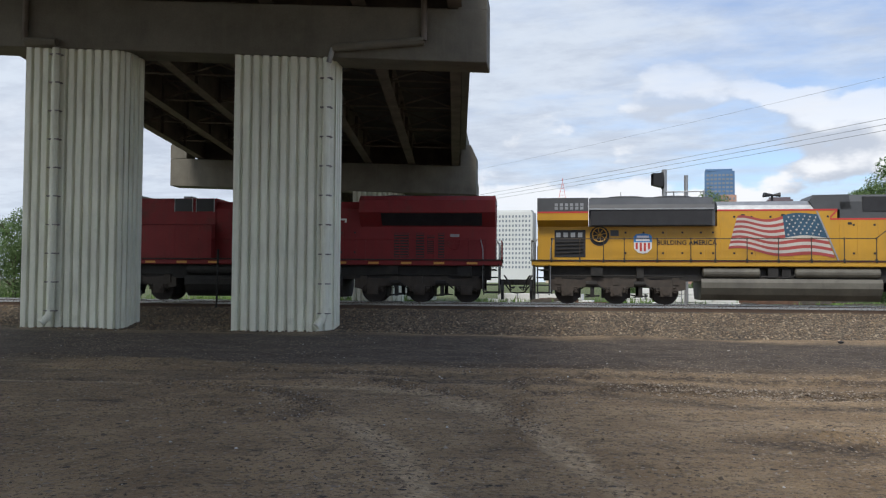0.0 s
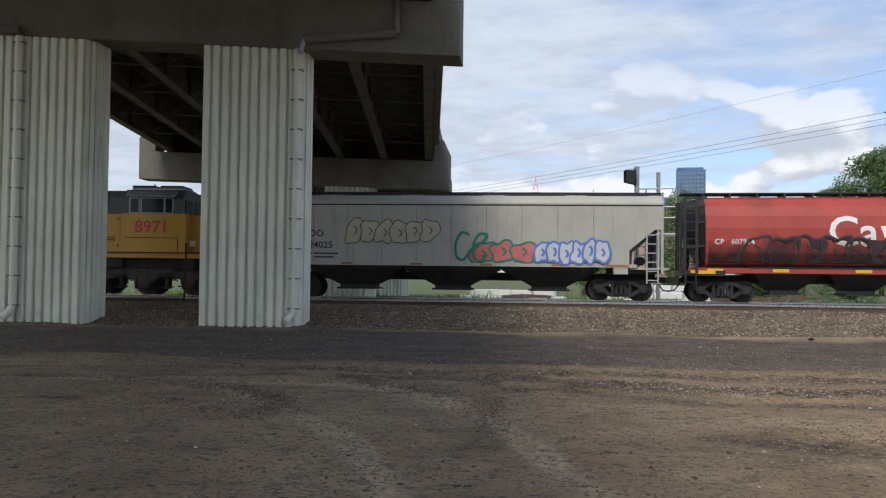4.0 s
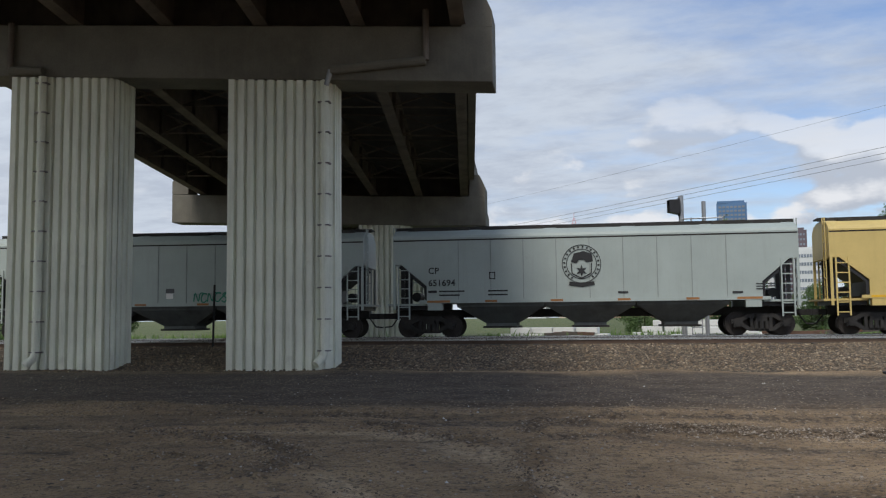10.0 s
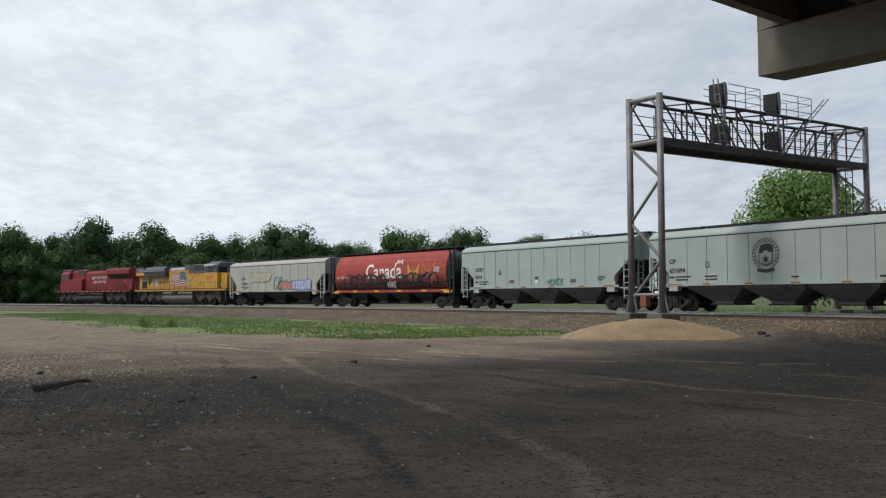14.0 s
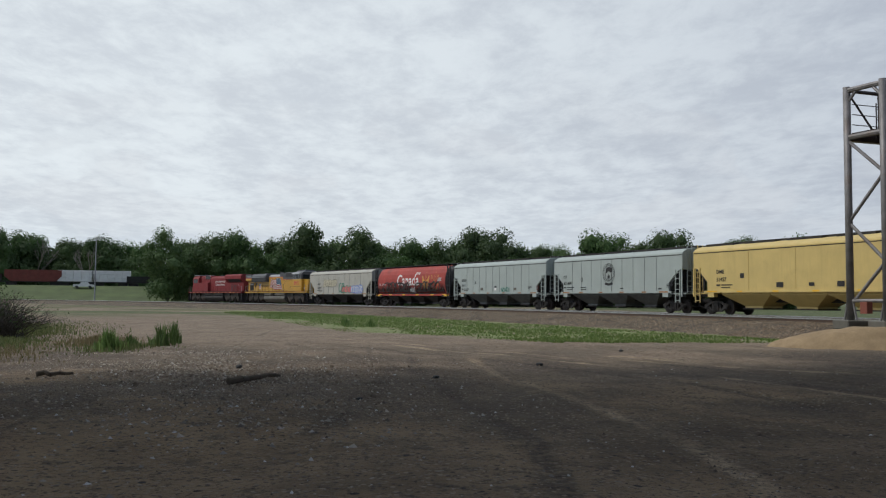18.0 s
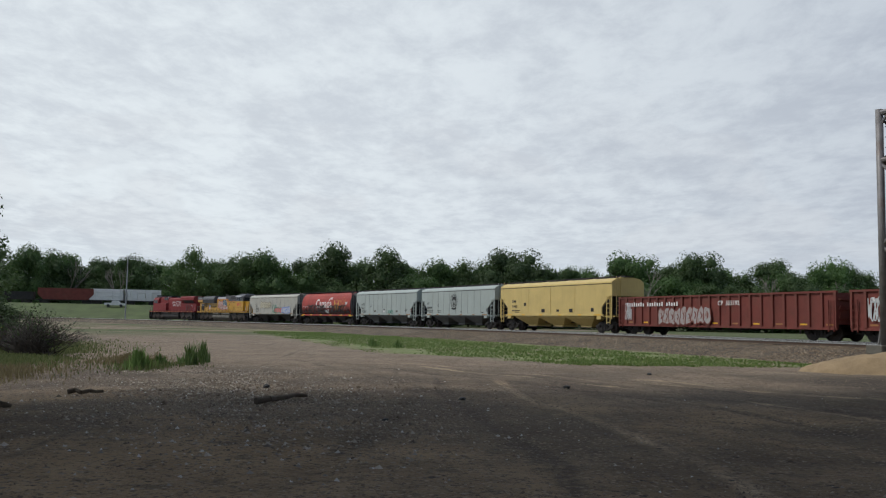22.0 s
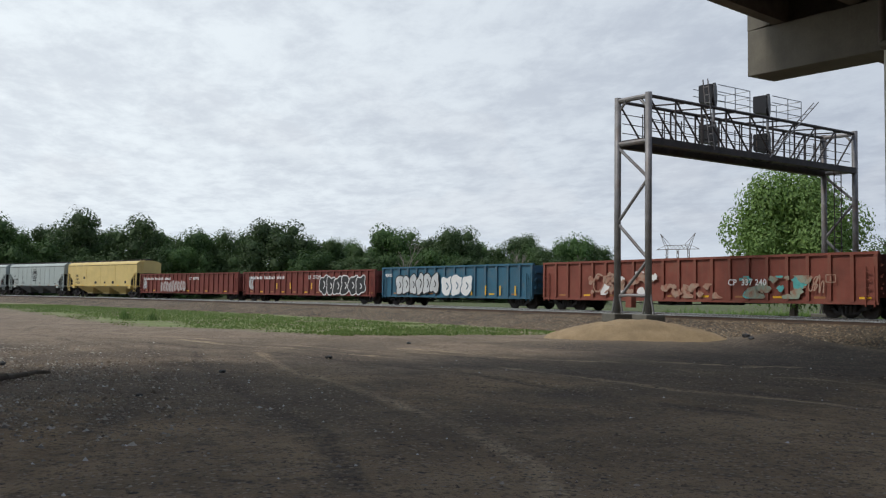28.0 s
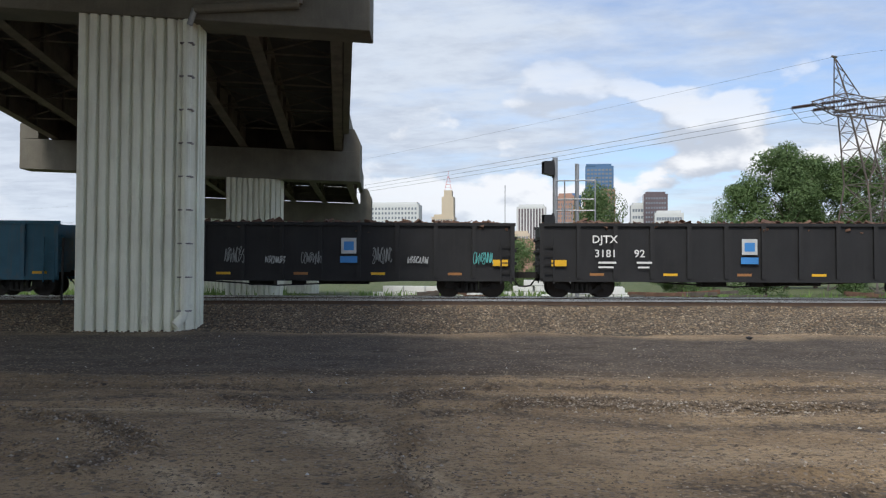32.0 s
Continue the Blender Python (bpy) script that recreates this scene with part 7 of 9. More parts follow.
b2, hb, y = gondola("bright blue gondola with big slanted white letter bars", CAR_S[11], GON_BLUE, 14)
for x, w in ((-1.75, 0.62), (-0.55, 0.8), (0.95, 0.38), (2.1, 0.6)):
    bm = bmesh.new()
    tall = 0.42 if w < 0.5 else 0.68
    for a, b in ((0.0, 0.36), (0.58, 1.0)):
        bm.faces.new([bm.verts.new((px_, y - 0.118, pz_)) for px_, pz_ in ((x + a * w, 1.52), (x + b * w, 1.52), (x + b * w + 0.2 * tall, 1.52 + tall), (x + a * w + 0.2 * tall, 1.52 + tall))])
    panel(bm, x - 0.12, x + w + 0.1, 1.38, 1.43, y - 0.118)
    part("lettering", bm, WHITE, b2, "slanted white letter bars over a thin line")
marks(b2, "80009", 0.36, -hb + 0.75, 2.0, y - 0.118, WHITE, 0.006)
marks(b2, "DME", 0.36, -hb + 0.75, 2.42, y - 0.118, WHITE, 0.006)
bars(b2, [(-hb + 0.75, -hb + 1.7, 1.62, 1.7), (-hb + 0.75, -hb + 1.6, 1.45, 1.53)], WHITE, y - 0.118)
for k in range(5):
    x = -hb + 2.1 + k * 3.3
    part("yellow_strip", panel(bmesh.new(), x, x + 0.12, 0.85, 1.5, y - 0.118), YELLOW_TAPE, b2)
part("graffiti", scrawl(3.2, 5.8, 1.35, 2.2, y - 0.118, 6, 0.09, 92), FADED_BLUE, b2, "faded pale blue tag")
CARS.append(b2)

b3, hb, y = gondola("dull blue gondola with silver outline tags", CAR_S[12], GON_BLUE, 16)
marks(b3, "UCRY", 0.36, -hb + 2.6, 2.15, y - 0.118, WHITE, 0.006)
marks(b3, "6537", 0.36, -hb + 2.6, 1.72, y - 0.118, WHITE, 0.006)
bubbles(b3, 0.1, 1.8, 1.0, 2.2, y - 0.118, 2, 104, GON_BLUE, WORN_SILVER, lean=0.3, pen=0.045)
bubbles(b3, 3.5, 5.1, 0.95, 2.2, y - 0.118, 2, 107, GON_BLUE, WORN_SILVER, lean=0.3, pen=0.045)
part("placard", panel(bmesh.new(), 7.3, 8.0, 1.35, 1.75, y - 0.118), BLACK_INK, b3)
bars(b3, [(-hb + 2.6, -hb + 3.55, 1.4, 1.46), (-hb + 2.6, -hb + 3.45, 1.24, 1.3), (6.2, 6.5, 1.62, 1.66), (6.1, 6.6, 1.52, 1.56), (4.6, 5.1, 1.02, 1.06)], WHITE, y - 0.118)
bars(b3, [(7.36, 7.64, 1.4, 1.7), (7.68, 7.94, 1.4, 1.7)], SMOKE_SPRAY, y - 0.124, "placard_print")
bars(b3, [(7.28, 8.02, 1.74, 1.77), (7.28, 8.02, 1.33, 1.36), (7.64, 7.68, 1.36, 1.74)], SILVER_SPRAY, y - 0.121, "placard_edge")
CARS.append(b3)

d1, hb, y = gondola("black scrap gondola with chalky tags and a heaped load", CAR_S[13], GON_BLACK, 11, load=True)
marks(d1, "DJJX", 0.46, -hb + 2.2, 2.12, y - 0.118, WHITE, 0.008)
marks(d1, "19396", 0.38, -hb + 2.2, 1.62, y - 0.118, WHITE, 0.006)
for k, (x, c) in enumerate(((-7.1, TEAL_SPRAY), (-4.2, TEAL_SPRAY), (-2.6, CHALK), (-1.0, SILVER_SPRAY), (0.4, CHALK), (3.2, CHALK), (4.6, SILVER_SPRAY), (7.2, TEAL_SPRAY))):
    part("graffiti", scrawl(x - 0.38, x + 0.42, 1.32, 1.62 + 0.18 * (k % 3), y - 0.118, 10, 0.026, 110 + k), c, d1, "chalky scribbled tag")
DECALS = [(d1, 1.9, y), ]
CARS.append(d1)

d2, hb2, y2 = gondola("black scrap gondola with white stencilled number and a heaped load", CAR_S[14], GON_BLACK, 12, load=True)
marks(d2, "DJTX", 0.42, -hb2 + 2.05, 2.18, y2 - 0.118, WHITE, 0.008)
marks(d2, "3181", 0.42, -hb2 + 2.15, 1.62, y2 - 0.118, WHITE, 0.006)
marks(d2, "92", 0.42, -hb2 + 3.7, 1.62, y2 - 0.118, WHITE, 0.006)
bars(d2, [(-hb2 + 2.3, -hb2 + 3.0, 1.36, 1.44), (-hb2 + 2.3, -hb2 + 2.9, 1.18, 1.25), (-hb2 + 3.8, -hb2 + 4.4, 1.36, 1.44), (-hb2 + 3.85, -hb2 + 4.3, 1.18, 1.25)], WHITE, y2 - 0.118)
DECALS.append((d2, -0.55, y2))
for car, x, yy in DECALS:
    part("poster", panel(bmesh.new(), x - 0.30, x + 0.30, 1.72, 2.34, yy - 0.118), SILVER_SPRAY, car, "blue and white square sticker")
    part("poster_mark", panel(bmesh.new(), x - 0.2, x + 0.2, 1.85, 2.2, yy - 0.121), BLUE_PAINT, car)
    part("poster_bar", panel(bmesh.new(), x - 0.34, x + 0.34, 1.36, 1.62, yy - 0.118), BLUE_PAINT, car)
for car, xs in ((d1, (-7.7, 7.9)), (d2, (-8.0,))):
    for x in xs:
        part("yellow_plate", panel(bmesh.new(), x - 0.3, x + 0.3, 1.25, 1.5, y - 0.118), YELLOW_TAPE, car)
CARS.append(d2)


def car_rows(i):
    cum = [0.0]
    for L in CAR_S[1:]:
        cum.append(cum[-1] + L)
    mid = -CAR_S[0] / 2 if i == 0 else cum[i - 1] + CAR_S[i] / 2
    rows = []
    for k in range(33):
        t = float(k)
        s = train_s(t) + mid
        h = CAR_S[i] / 2 - 2.2
        ax, ay, _ = on_line(s - h)
        bx, by, _ = on_line(s + h)
        rows.append((t, pose((ax + bx) / 2, (ay + by) / 2, RAIL_Z + 0.005, 0, 0, math.degrees(math.atan2(by - ay, bx - ax)))))
    return rows


# ---------------------------------------------------------------- signal gantry over the tracks
G_NEAR, G_FAR = Vector((-35.5, 21.85, 0)), Vector((-39.2, 37.4, 0))
G_SIDE = Vector((0.82, 0.32, 0))
G_LOW, G_TOP = 8.82, 10.9


def g_at(f, side, z):
    p = G_NEAR.lerp(G_FAR, f) + G_SIDE * side
    return Vector((p.x, p.y, z))


def make_gantry():
    g = thing("signal_gantry", None, "weathered steel signal gantry spanning the tracks on concrete blocks", "signal gantry")
    for f in (0.0, 1.0):
        for side in (-1, 1):
            part("leg", tube(bmesh.new(), g_at(f, side, 0.85), g_at(f, side, G_TOP + 0.15), 0.16, 14), GANTRY, g, "round steel leg", True)
            base = bmesh.new()
            p = g_at(f, side, 0)
            box(base, p.x - 0.62, p.x + 0.62, p.y - 0.5, p.y + 0.5, 0.45, 0.86)
            bmesh.ops.bevel(base, geom=base.edges[:], offset=0.04, segments=1, affect="EDGES")
            part("footing", base, TANK, g, "grimy concrete footing block")
            sl = bmesh.new()
            for dx, dy in ((0.3, 0.1), (-0.3, -0.1)):
                tube(sl, (p.x + dx, p.y + dy, 0.86), (p.x + dx * 0.4, p.y + dy * 0.4, 1.75), 0.05, 5)
            part("base_stiffener", sl, GANTRY, g)
        z = 1.6
        k = 0
        zs = [1.45, 3.35, 5.1, 7.1, 8.7]
        for a, b in zip(zs, zs[1:]):
            s = 1 if k % 2 == 0 else -1
            part("leg_brace", tube(bmesh.new(), g_at(f, -s, a), g_at(f, s, b), 0.075, 8), GANTRY, g)
            k += 1
        part("leg_tie", tube(bmesh.new(), g_at(f, -1, 1.7), g_at(f, 1, 1.7), 0.08, 8), GANTRY, g)
        for zz in (G_LOW, G_TOP):
            part("portal_beam", tube(bmesh.new(), g_at(f, -1, zz), g_at(f, 1, zz), 0.12, 8), GANTRY, g)
        for side in (-1, 1):
            gp = bmesh.new()
            tube(gp, g_at(f, side * 0.95, G_TOP - 0.55), g_at(f, side * 0.45, G_TOP - 0.05), 0.07, 6)
            part("gusset", gp, GANTRY, g)
    for side in (-1, 1):
        lo = bmesh.new()
        d = G_FAR - G_NEAR
        sweep_bar(lo, g_at(0, side, G_LOW), g_at(1, side, G_LOW), 0.14, -0.16, 0.16)
        part("lower_chord", lo, GANTRY_DARK, g)
        part("upper_chord", tube(bmesh.new(), g_at(0, side, G_TOP), g_at(1, side, G_TOP), 0.085, 8), GANTRY_DARK, g)
        n = 9
        for k in range(n):
            a, b = k / n, (k + 1) / n
            if k < n / 2:
                part("truss_diagonal", tube(bmesh.new(), g_at(a, side, G_TOP), g_at(b, side, G_LOW), 0.045, 6), GANTRY_DARK, g)
            else:
                part("truss_diagonal", tube(bmesh.new(), g_at(a, side, G_LOW), g_at(b, side, G_TOP), 0.045, 6), GANTRY_DARK, g)
            if k:
                part("truss_post", tube(bmesh.new(), g_at(a, side, G_LOW), g_at(a, side, G_TOP), 0.045, 6), GANTRY_DARK, g)
        for z in (9.35, 9.8, 10.25):
            part("guard_rail", tube(bmesh.new(), g_at(0, side * 0.7, z), g_at(1, side * 0.7, z), 0.022, 5), GANTRY_DARK, g)
        for k in range(1, 12):
            part("guard_post", tube(bmesh.new(), g_at(k / 12, side * 0.7, G_LOW), g_at(k / 12, side * 0.7, 10.4), 0.03, 5), GANTRY_DARK, g)
    walkway = bmesh.new()
    for k in range(-5, 6):
        sweep_bar(walkway, g_at(0, k * 0.14, G_LOW), g_at(1, k * 0.14, G_LOW), 0.035, 0.12, 0.17)
    part("walkway_grating", walkway, GANTRY_DARK, g)
    for k in range(1, 9):
        part("top_lacing", tube(bmesh.new(), g_at(k / 9, -1, G_TOP), g_at((k + 0.5) / 9, 1, G_TOP), 0.04, 5), GANTRY_DARK, g)
    lad = bmesh.new()
    for s in (-0.55, -0.1):
        tube(lad, g_at(1.0, s, 1.0) + Vector((0.25, 0, 0)), g_at(1.0, s, 9.0) + Vector((0.25, 0, 0)), 0.03, 5)
    for k in range(22):
        tube(lad, g_at(1.0, -0.55, 1.3 + k * 0.35) + Vector((0.25, 0, 0)), g_at(1.0, -0.1, 1.3 + k * 0.35) + Vector((0.25, 0, 0)), 0.02, 4)
    part("access_ladder", lad, GANTRY_DARK, g)
    for f in (0.33, 0.59):
        signal_cage(g, f)
    for f in (0.4, 0.45, 0.72):
        cab = bmesh.new()
        pts = [g_at(f + 0.02 * k, 1, G_LOW - 0.16 - 0.12 * math.sin(k / 5 * math.pi)) for k in range(6)]
        pipe(cab, pts, 0.03, 5)
        part("hanging_cable", cab, BLACK, g)
    box_ = bmesh.new()
    p = g_at(0.0, 0.1, 0)
    box(box_, p.x - 0.25, p.x + 0.25, p.y - 0.3, p.y - 0.05, 1.15, 1.65)
    part("junction_box", box_, GON_ORANGE, g, "rusty red junction box")


def signal_cage(g, f):
    bm = bmesh.new()
    tube(bm, g_at(f, 0.25, G_LOW), g_at(f, 0.25, 12.35), 0.07, 8)
    part("signal_mast", bm, GANTRY, g)
    for z in (11.75, 9.75):
        signal_head(g, g_at(f, 0.25, z), -50)
    la = bmesh.new()
    for s in (0.0, 0.06):
        tube(la, g_at(f - 0.065, 0.9 + 5 * s, G_LOW), g_at(f - 0.095 if f < 0.5 else f + 0.19, 0.9 + 5 * s, 12.2), 0.03, 5)
    for k in range(9):
        q = k / 9
        p = g_at(f - 0.065, 0.9, G_LOW).lerp(g_at(f - 0.095 if f < 0.5 else f + 0.19, 0.9, 12.2), q)
        r = g_at(f - 0.065, 1.2, G_LOW).lerp(g_at(f - 0.095 if f < 0.5 else f + 0.19, 1.2, 12.2), q)
        tube(la, p, r, 0.022, 4)
    part("signal_ladder", la, GANTRY, g)
    for z in (11.35, 11.8, 12.15):
        ra = bmesh.new()
        pipe(ra, [g_at(f - 0.02, -0.8, z), g_at(f + 0.13, -0.8, z), g_at(f + 0.13, 0.8, z), g_at(f - 0.02, 0.8, z)], 0.022, 5)
        part("platform_rail", ra, GALV, g)
    for ff, s in ((f + 0.13, -0.8), (f + 0.13, 0.8), (f + 0.06, -0.8), (f + 0.06, 0.8)):
        part("platform_post", tube(bmesh.new(), g_at(ff, s, G_TOP), g_at(ff, s, 12.15), 0.025, 5), GALV, g)


def signal_head(parent, at, turn, size=1.0):
    """A black signal head: an oval back plate behind one deep tapered hood."""
    m = pose(at.x, at.y, at.z, 0, 0, turn) @ Matrix.Scale(size, 4)
    bm = bmesh.new()
    slab(bm, [(0.34 * math.cos(k * math.tau / 20), 0.62 * math.sin(k * math.tau / 20)) for k in range(20)], "y", 0.0, 0.10)
    bmesh.ops.transform(bm, matrix=m, verts=bm.verts)
    h = part("signal_head", bm, SIGNAL_BLACK, parent, "black oval signal head with a deep hood")
    b = bmesh.new()
    ring = [[b.verts.new(m @ Vector((x * k, y, z * k2 + dz))) for x, z in ((-0.36, -0.5), (0.36, -0.5), (0.36, 0.5), (-0.36, 0.5))] for y, k, k2, dz in ((0.0, 1.0, 1.0, 0.0), (-0.66, 0.92, 0.82, 0.06))]
    for k in range(4):
        b.faces.new((ring[0][k], ring[0][(k + 1) % 4], ring[1][(k + 1) % 4], ring[1][k]))
    part("lamp_hood", b, SIGNAL_BLACK, h)
    for dz in (-0.25, 0.08):
        b = bmesh.new()
        tube(b, m @ Vector((0, -0.02, dz)), m @ Vector((0, -0.06, dz)), 0.12, 12)
        part("lens", b, GLASS, h)
    return h


make_gantry()


def make_mast_signal():
    x, y = -1.45, 47.75
    s = thing("mast_signal", None, "grey steel mast signal with two black heads and a ladder cage", "railway signal")
    part("mast", tube(bmesh.new(), (x, y, 0), (x, y, 7.95), 0.14, 12), GALV, s)
    part("tall_pipe", tube(bmesh.new(), (x + 1.15, y, 0), (x + 1.15, y, 7.6), 0.11, 10), GALV, s)
    for z in (7.35, 4.5):
        signal_head(s, Vector((x - 0.15, y - 0.1, z)), -72, 0.78)
    for z in (5.7, 6.7, 5.1, 4.2):
        part("cage_rail", pipe(bmesh.new(), [(x, y - 0.1, z), (x + 2.1, y - 0.1, z), (x + 2.1, y + 0.9, z)], 0.04, 6), GALV, s)
    for dx in (2.1, 0.5):
        part("cage_post", tube(bmesh.new(), (x + dx, y - 0.1, 4.2 if dx > 1 else 1), (x + dx, y - 0.1, 6.75), 0.04, 6), GALV, s)
    lad = ladder_bm(x + 0.65, 0.5, 5.4, y - 0.2, 0.5, 14)
    part("ladder", lad, GALV, s)
    part("platform", boxes((x - 0.2, x + 2.1, y - 0.1, y + 0.9, 4.1, 4.16)), GALV, s)


make_mast_signal()

# ---------------------------------------------------------------- power line
PY_C, PY_U, PY_V = Vector((31.3, 100.6, 0)), Vector((0.844, 0.537, 0)), Vector((-0.537, 0.844, 0))
PYLON = mat("pylon steel", (0.15, 0.125, 0.11), 0.65, 0.25, var=0.25, dirt=(0.15, 0.10, 0.075))
PORCELAIN = mat("brown insulator", (0.05, 0.025, 0.02), 0.3, var=0.2)
WIRE = mat("power cable", (0.16, 0.17, 0.18), 0.5, 0.4, var=0.1, bump=0)


def py(u, v, z):
    return PY_C + PY_U * u + PY_V * v + Vector((0, 0, z))


def lattice(bm, a0, a1, b0, b1, n, r):
    """Zigzag between two rails a and b."""
    for k in range(n):
        p, q = k / n, (k + 1) / n
        tube(bm, a0.lerp(a1, p), b0.lerp(b1, q), r, 4, cap=False)
        tube(bm, b0.lerp(b1, p), a0.lerp(a1, q), r, 4, cap=False)
        tube(bm, a0.lerp(a1, q), b0.lerp(b1, q), r, 4, cap=False)


def make_pylon():
    p = thing("power_pylon", None, "brown-grey steel lattice power pylon with two leaning peaks", "pylon")
    S = ((-1, -1), (1, -1), (1, 1), (-1, 1))
    low, arm_lo, arm_hi = 11.4, 18.7, 20.8
    body = bmesh.new()
    feet, knee = [py(a * 3.7, b * 3.2, 0) for a, b in S], [py(a * 3.0, b * 1.5, low) for a, b in S]
    for k in range(4):
        tube(body, feet[k], knee[k], 0.10, 5)
        lattice(body, feet[k], knee[k], feet[(k + 1) % 4], knee[(k + 1) % 4], 4, 0.05)
    part("tower_body", body, PYLON, p)
    for s in (-1, 1):
        fork = bmesh.new()
        lo = [py(s * 3.0, b, low) for b in (-1.5, 1.5)] + [py(s * 0.25, b, low + 0.5) for b in (-1.0, 1.0)]
        hi = [py(s * 4.3 - 0.3, b, arm_lo) for b in (-0.8, 0.8)] + [py(s * 2.4 - 0.3, b, arm_lo) for b in (-0.8, 0.8)]
        for a, b in zip(lo, hi):
            tube(fork, a, b, 0.085, 5)
        for i, j in ((0, 1), (2, 3)):
            lattice(fork, lo[i], hi[i], lo[j], hi[j], 4, 0.04)
        for i, j in ((0, 2), (1, 3)):
            for k in range(4):
                f0, f1 = k / 4, (k + 1) / 4
                tube(fork, lo[i].lerp(hi[i], f0), lo[j].lerp(hi[j], f1), 0.04, 4)
                tube(fork, lo[i].lerp(hi[i], f1), lo[j].lerp(hi[j], f1), 0.035, 4)
        part("fork", fork, PYLON, p)
        pk = bmesh.new()
        base = [py(s * 2.6 - 0.6, b, arm_hi) for b in (-0.75, 0.75)] + [py(s * 4.6 - 0.6, b, arm_hi) for b in (-0.75, 0.75)]
        tip = py(s * 5.2 - 0.75, 0, 24.35 - 0.35 * s)
        for q in base:
            tube(pk, q, tip, 0.065, 5)
        for i, j in ((0, 1), (2, 3), (0, 2), (1, 3)):
            for k in range(5):
                f0, f1 = 0.94 * (1 - (1 - k / 5) ** 1.0), 0.94 * (k + 1) / 5
                u0, u1 = (i, j) if k % 2 else (j, i)
                tube(pk, base[u0].lerp(tip, f0), base[u1].lerp(tip, f1), 0.032, 4)
        tube(pk, tip - PY_U * 0.35, tip + PY_U * 0.35, 0.12, 6)
        part("earth_peak", pk, PYLON, p)
    ca = bmesh.new()
    rails = []
    for b in (-0.8, 0.8):
        for z, zt, zm in ((arm_lo, 19.3, arm_lo), (arm_hi, 19.5, arm_hi - 0.35)):
            pts = [py(-9.1, b * 0.12, zt + 0.2), py(-5.2, b, z), py(-0.6, b, zm), py(4.0, b, z), py(7.8, b * 0.12, zt - 0.3)]
            pipe(ca, pts, 0.07, 5)
            rails.append(pts)
    for k in range(4):
        for i, j in ((0, 1), (2, 3), (0, 2), (1, 3)):
            for q in range(4):
                f0, f1 = q / 4, (q + 1) / 4
                u0, u1 = (i, j) if q % 2 else (j, i)
                tube(ca, rails[u0][k].lerp(rails[u0][k + 1], f0), rails[u1][k].lerp(rails[u1][k + 1], f1), 0.035, 4)
                tube(ca, rails[i][k].lerp(rails[i][k + 1], f1), rails[j][k].lerp(rails[j][k + 1], f1), 0.03, 4)
    part("cross_arm", ca, PYLON, p)
    dirs = (Vector((-0.76, 0.65, 0)), Vector((0.788, -0.616, 0)))
    for u in (-8.3, -5.3, -2.2):
        for d in dirs:
            a = py(u, 0, 19.5)
            ins = bmesh.new()
            n = 10
            for k in range(n):
                c = a + d * (0.5 + 0.24 * k)
                tube(ins, c, c + d * 0.09, 0.19, 8)
            tube(ins, a, a + d * 3.0, 0.05, 5)
            part("insulator_string", ins, PORCELAIN, p)
        j = bmesh.new()
        pipe(j, [py(u, 0, 19.5) + dirs[0] * 3 + Vector((0, 0, 0)), py(u, 0, 17.8) + dirs[0] * 1.6, py(u, 0, 17.4), py(u, 0, 17.8) + dirs[1] * 1.6, py(u, 0, 19.5) + dirs[1] * 3], 0.03, 5)
        part("jumper_loop", j, WIRE, p)
    # conductors run on to the next towers, out of sight
    for u, z, r in ((-8.3, 19.5, 0.024), (-5.3, 19.5, 0.024), (-2.2, 19.5, 0.024), (-5.95, 24.7, 0.013)):
        for d, L in ((dirs[0], 300), (dirs[1], 260)):
            w = bmesh.new()
            a = py(u, 0, z) + (d * 3 if z < 20 else d * 0)
            pts = [a + d * (L * k / 28) + Vector((0, 0, -36.0 * (k / 28) * (1 - k / 28) * 0.35)) for k in range(29)]
            pipe(w, pts, r, 4)
            part("conductor", w, WIRE, p, "thin sagging cable")


make_pylon()


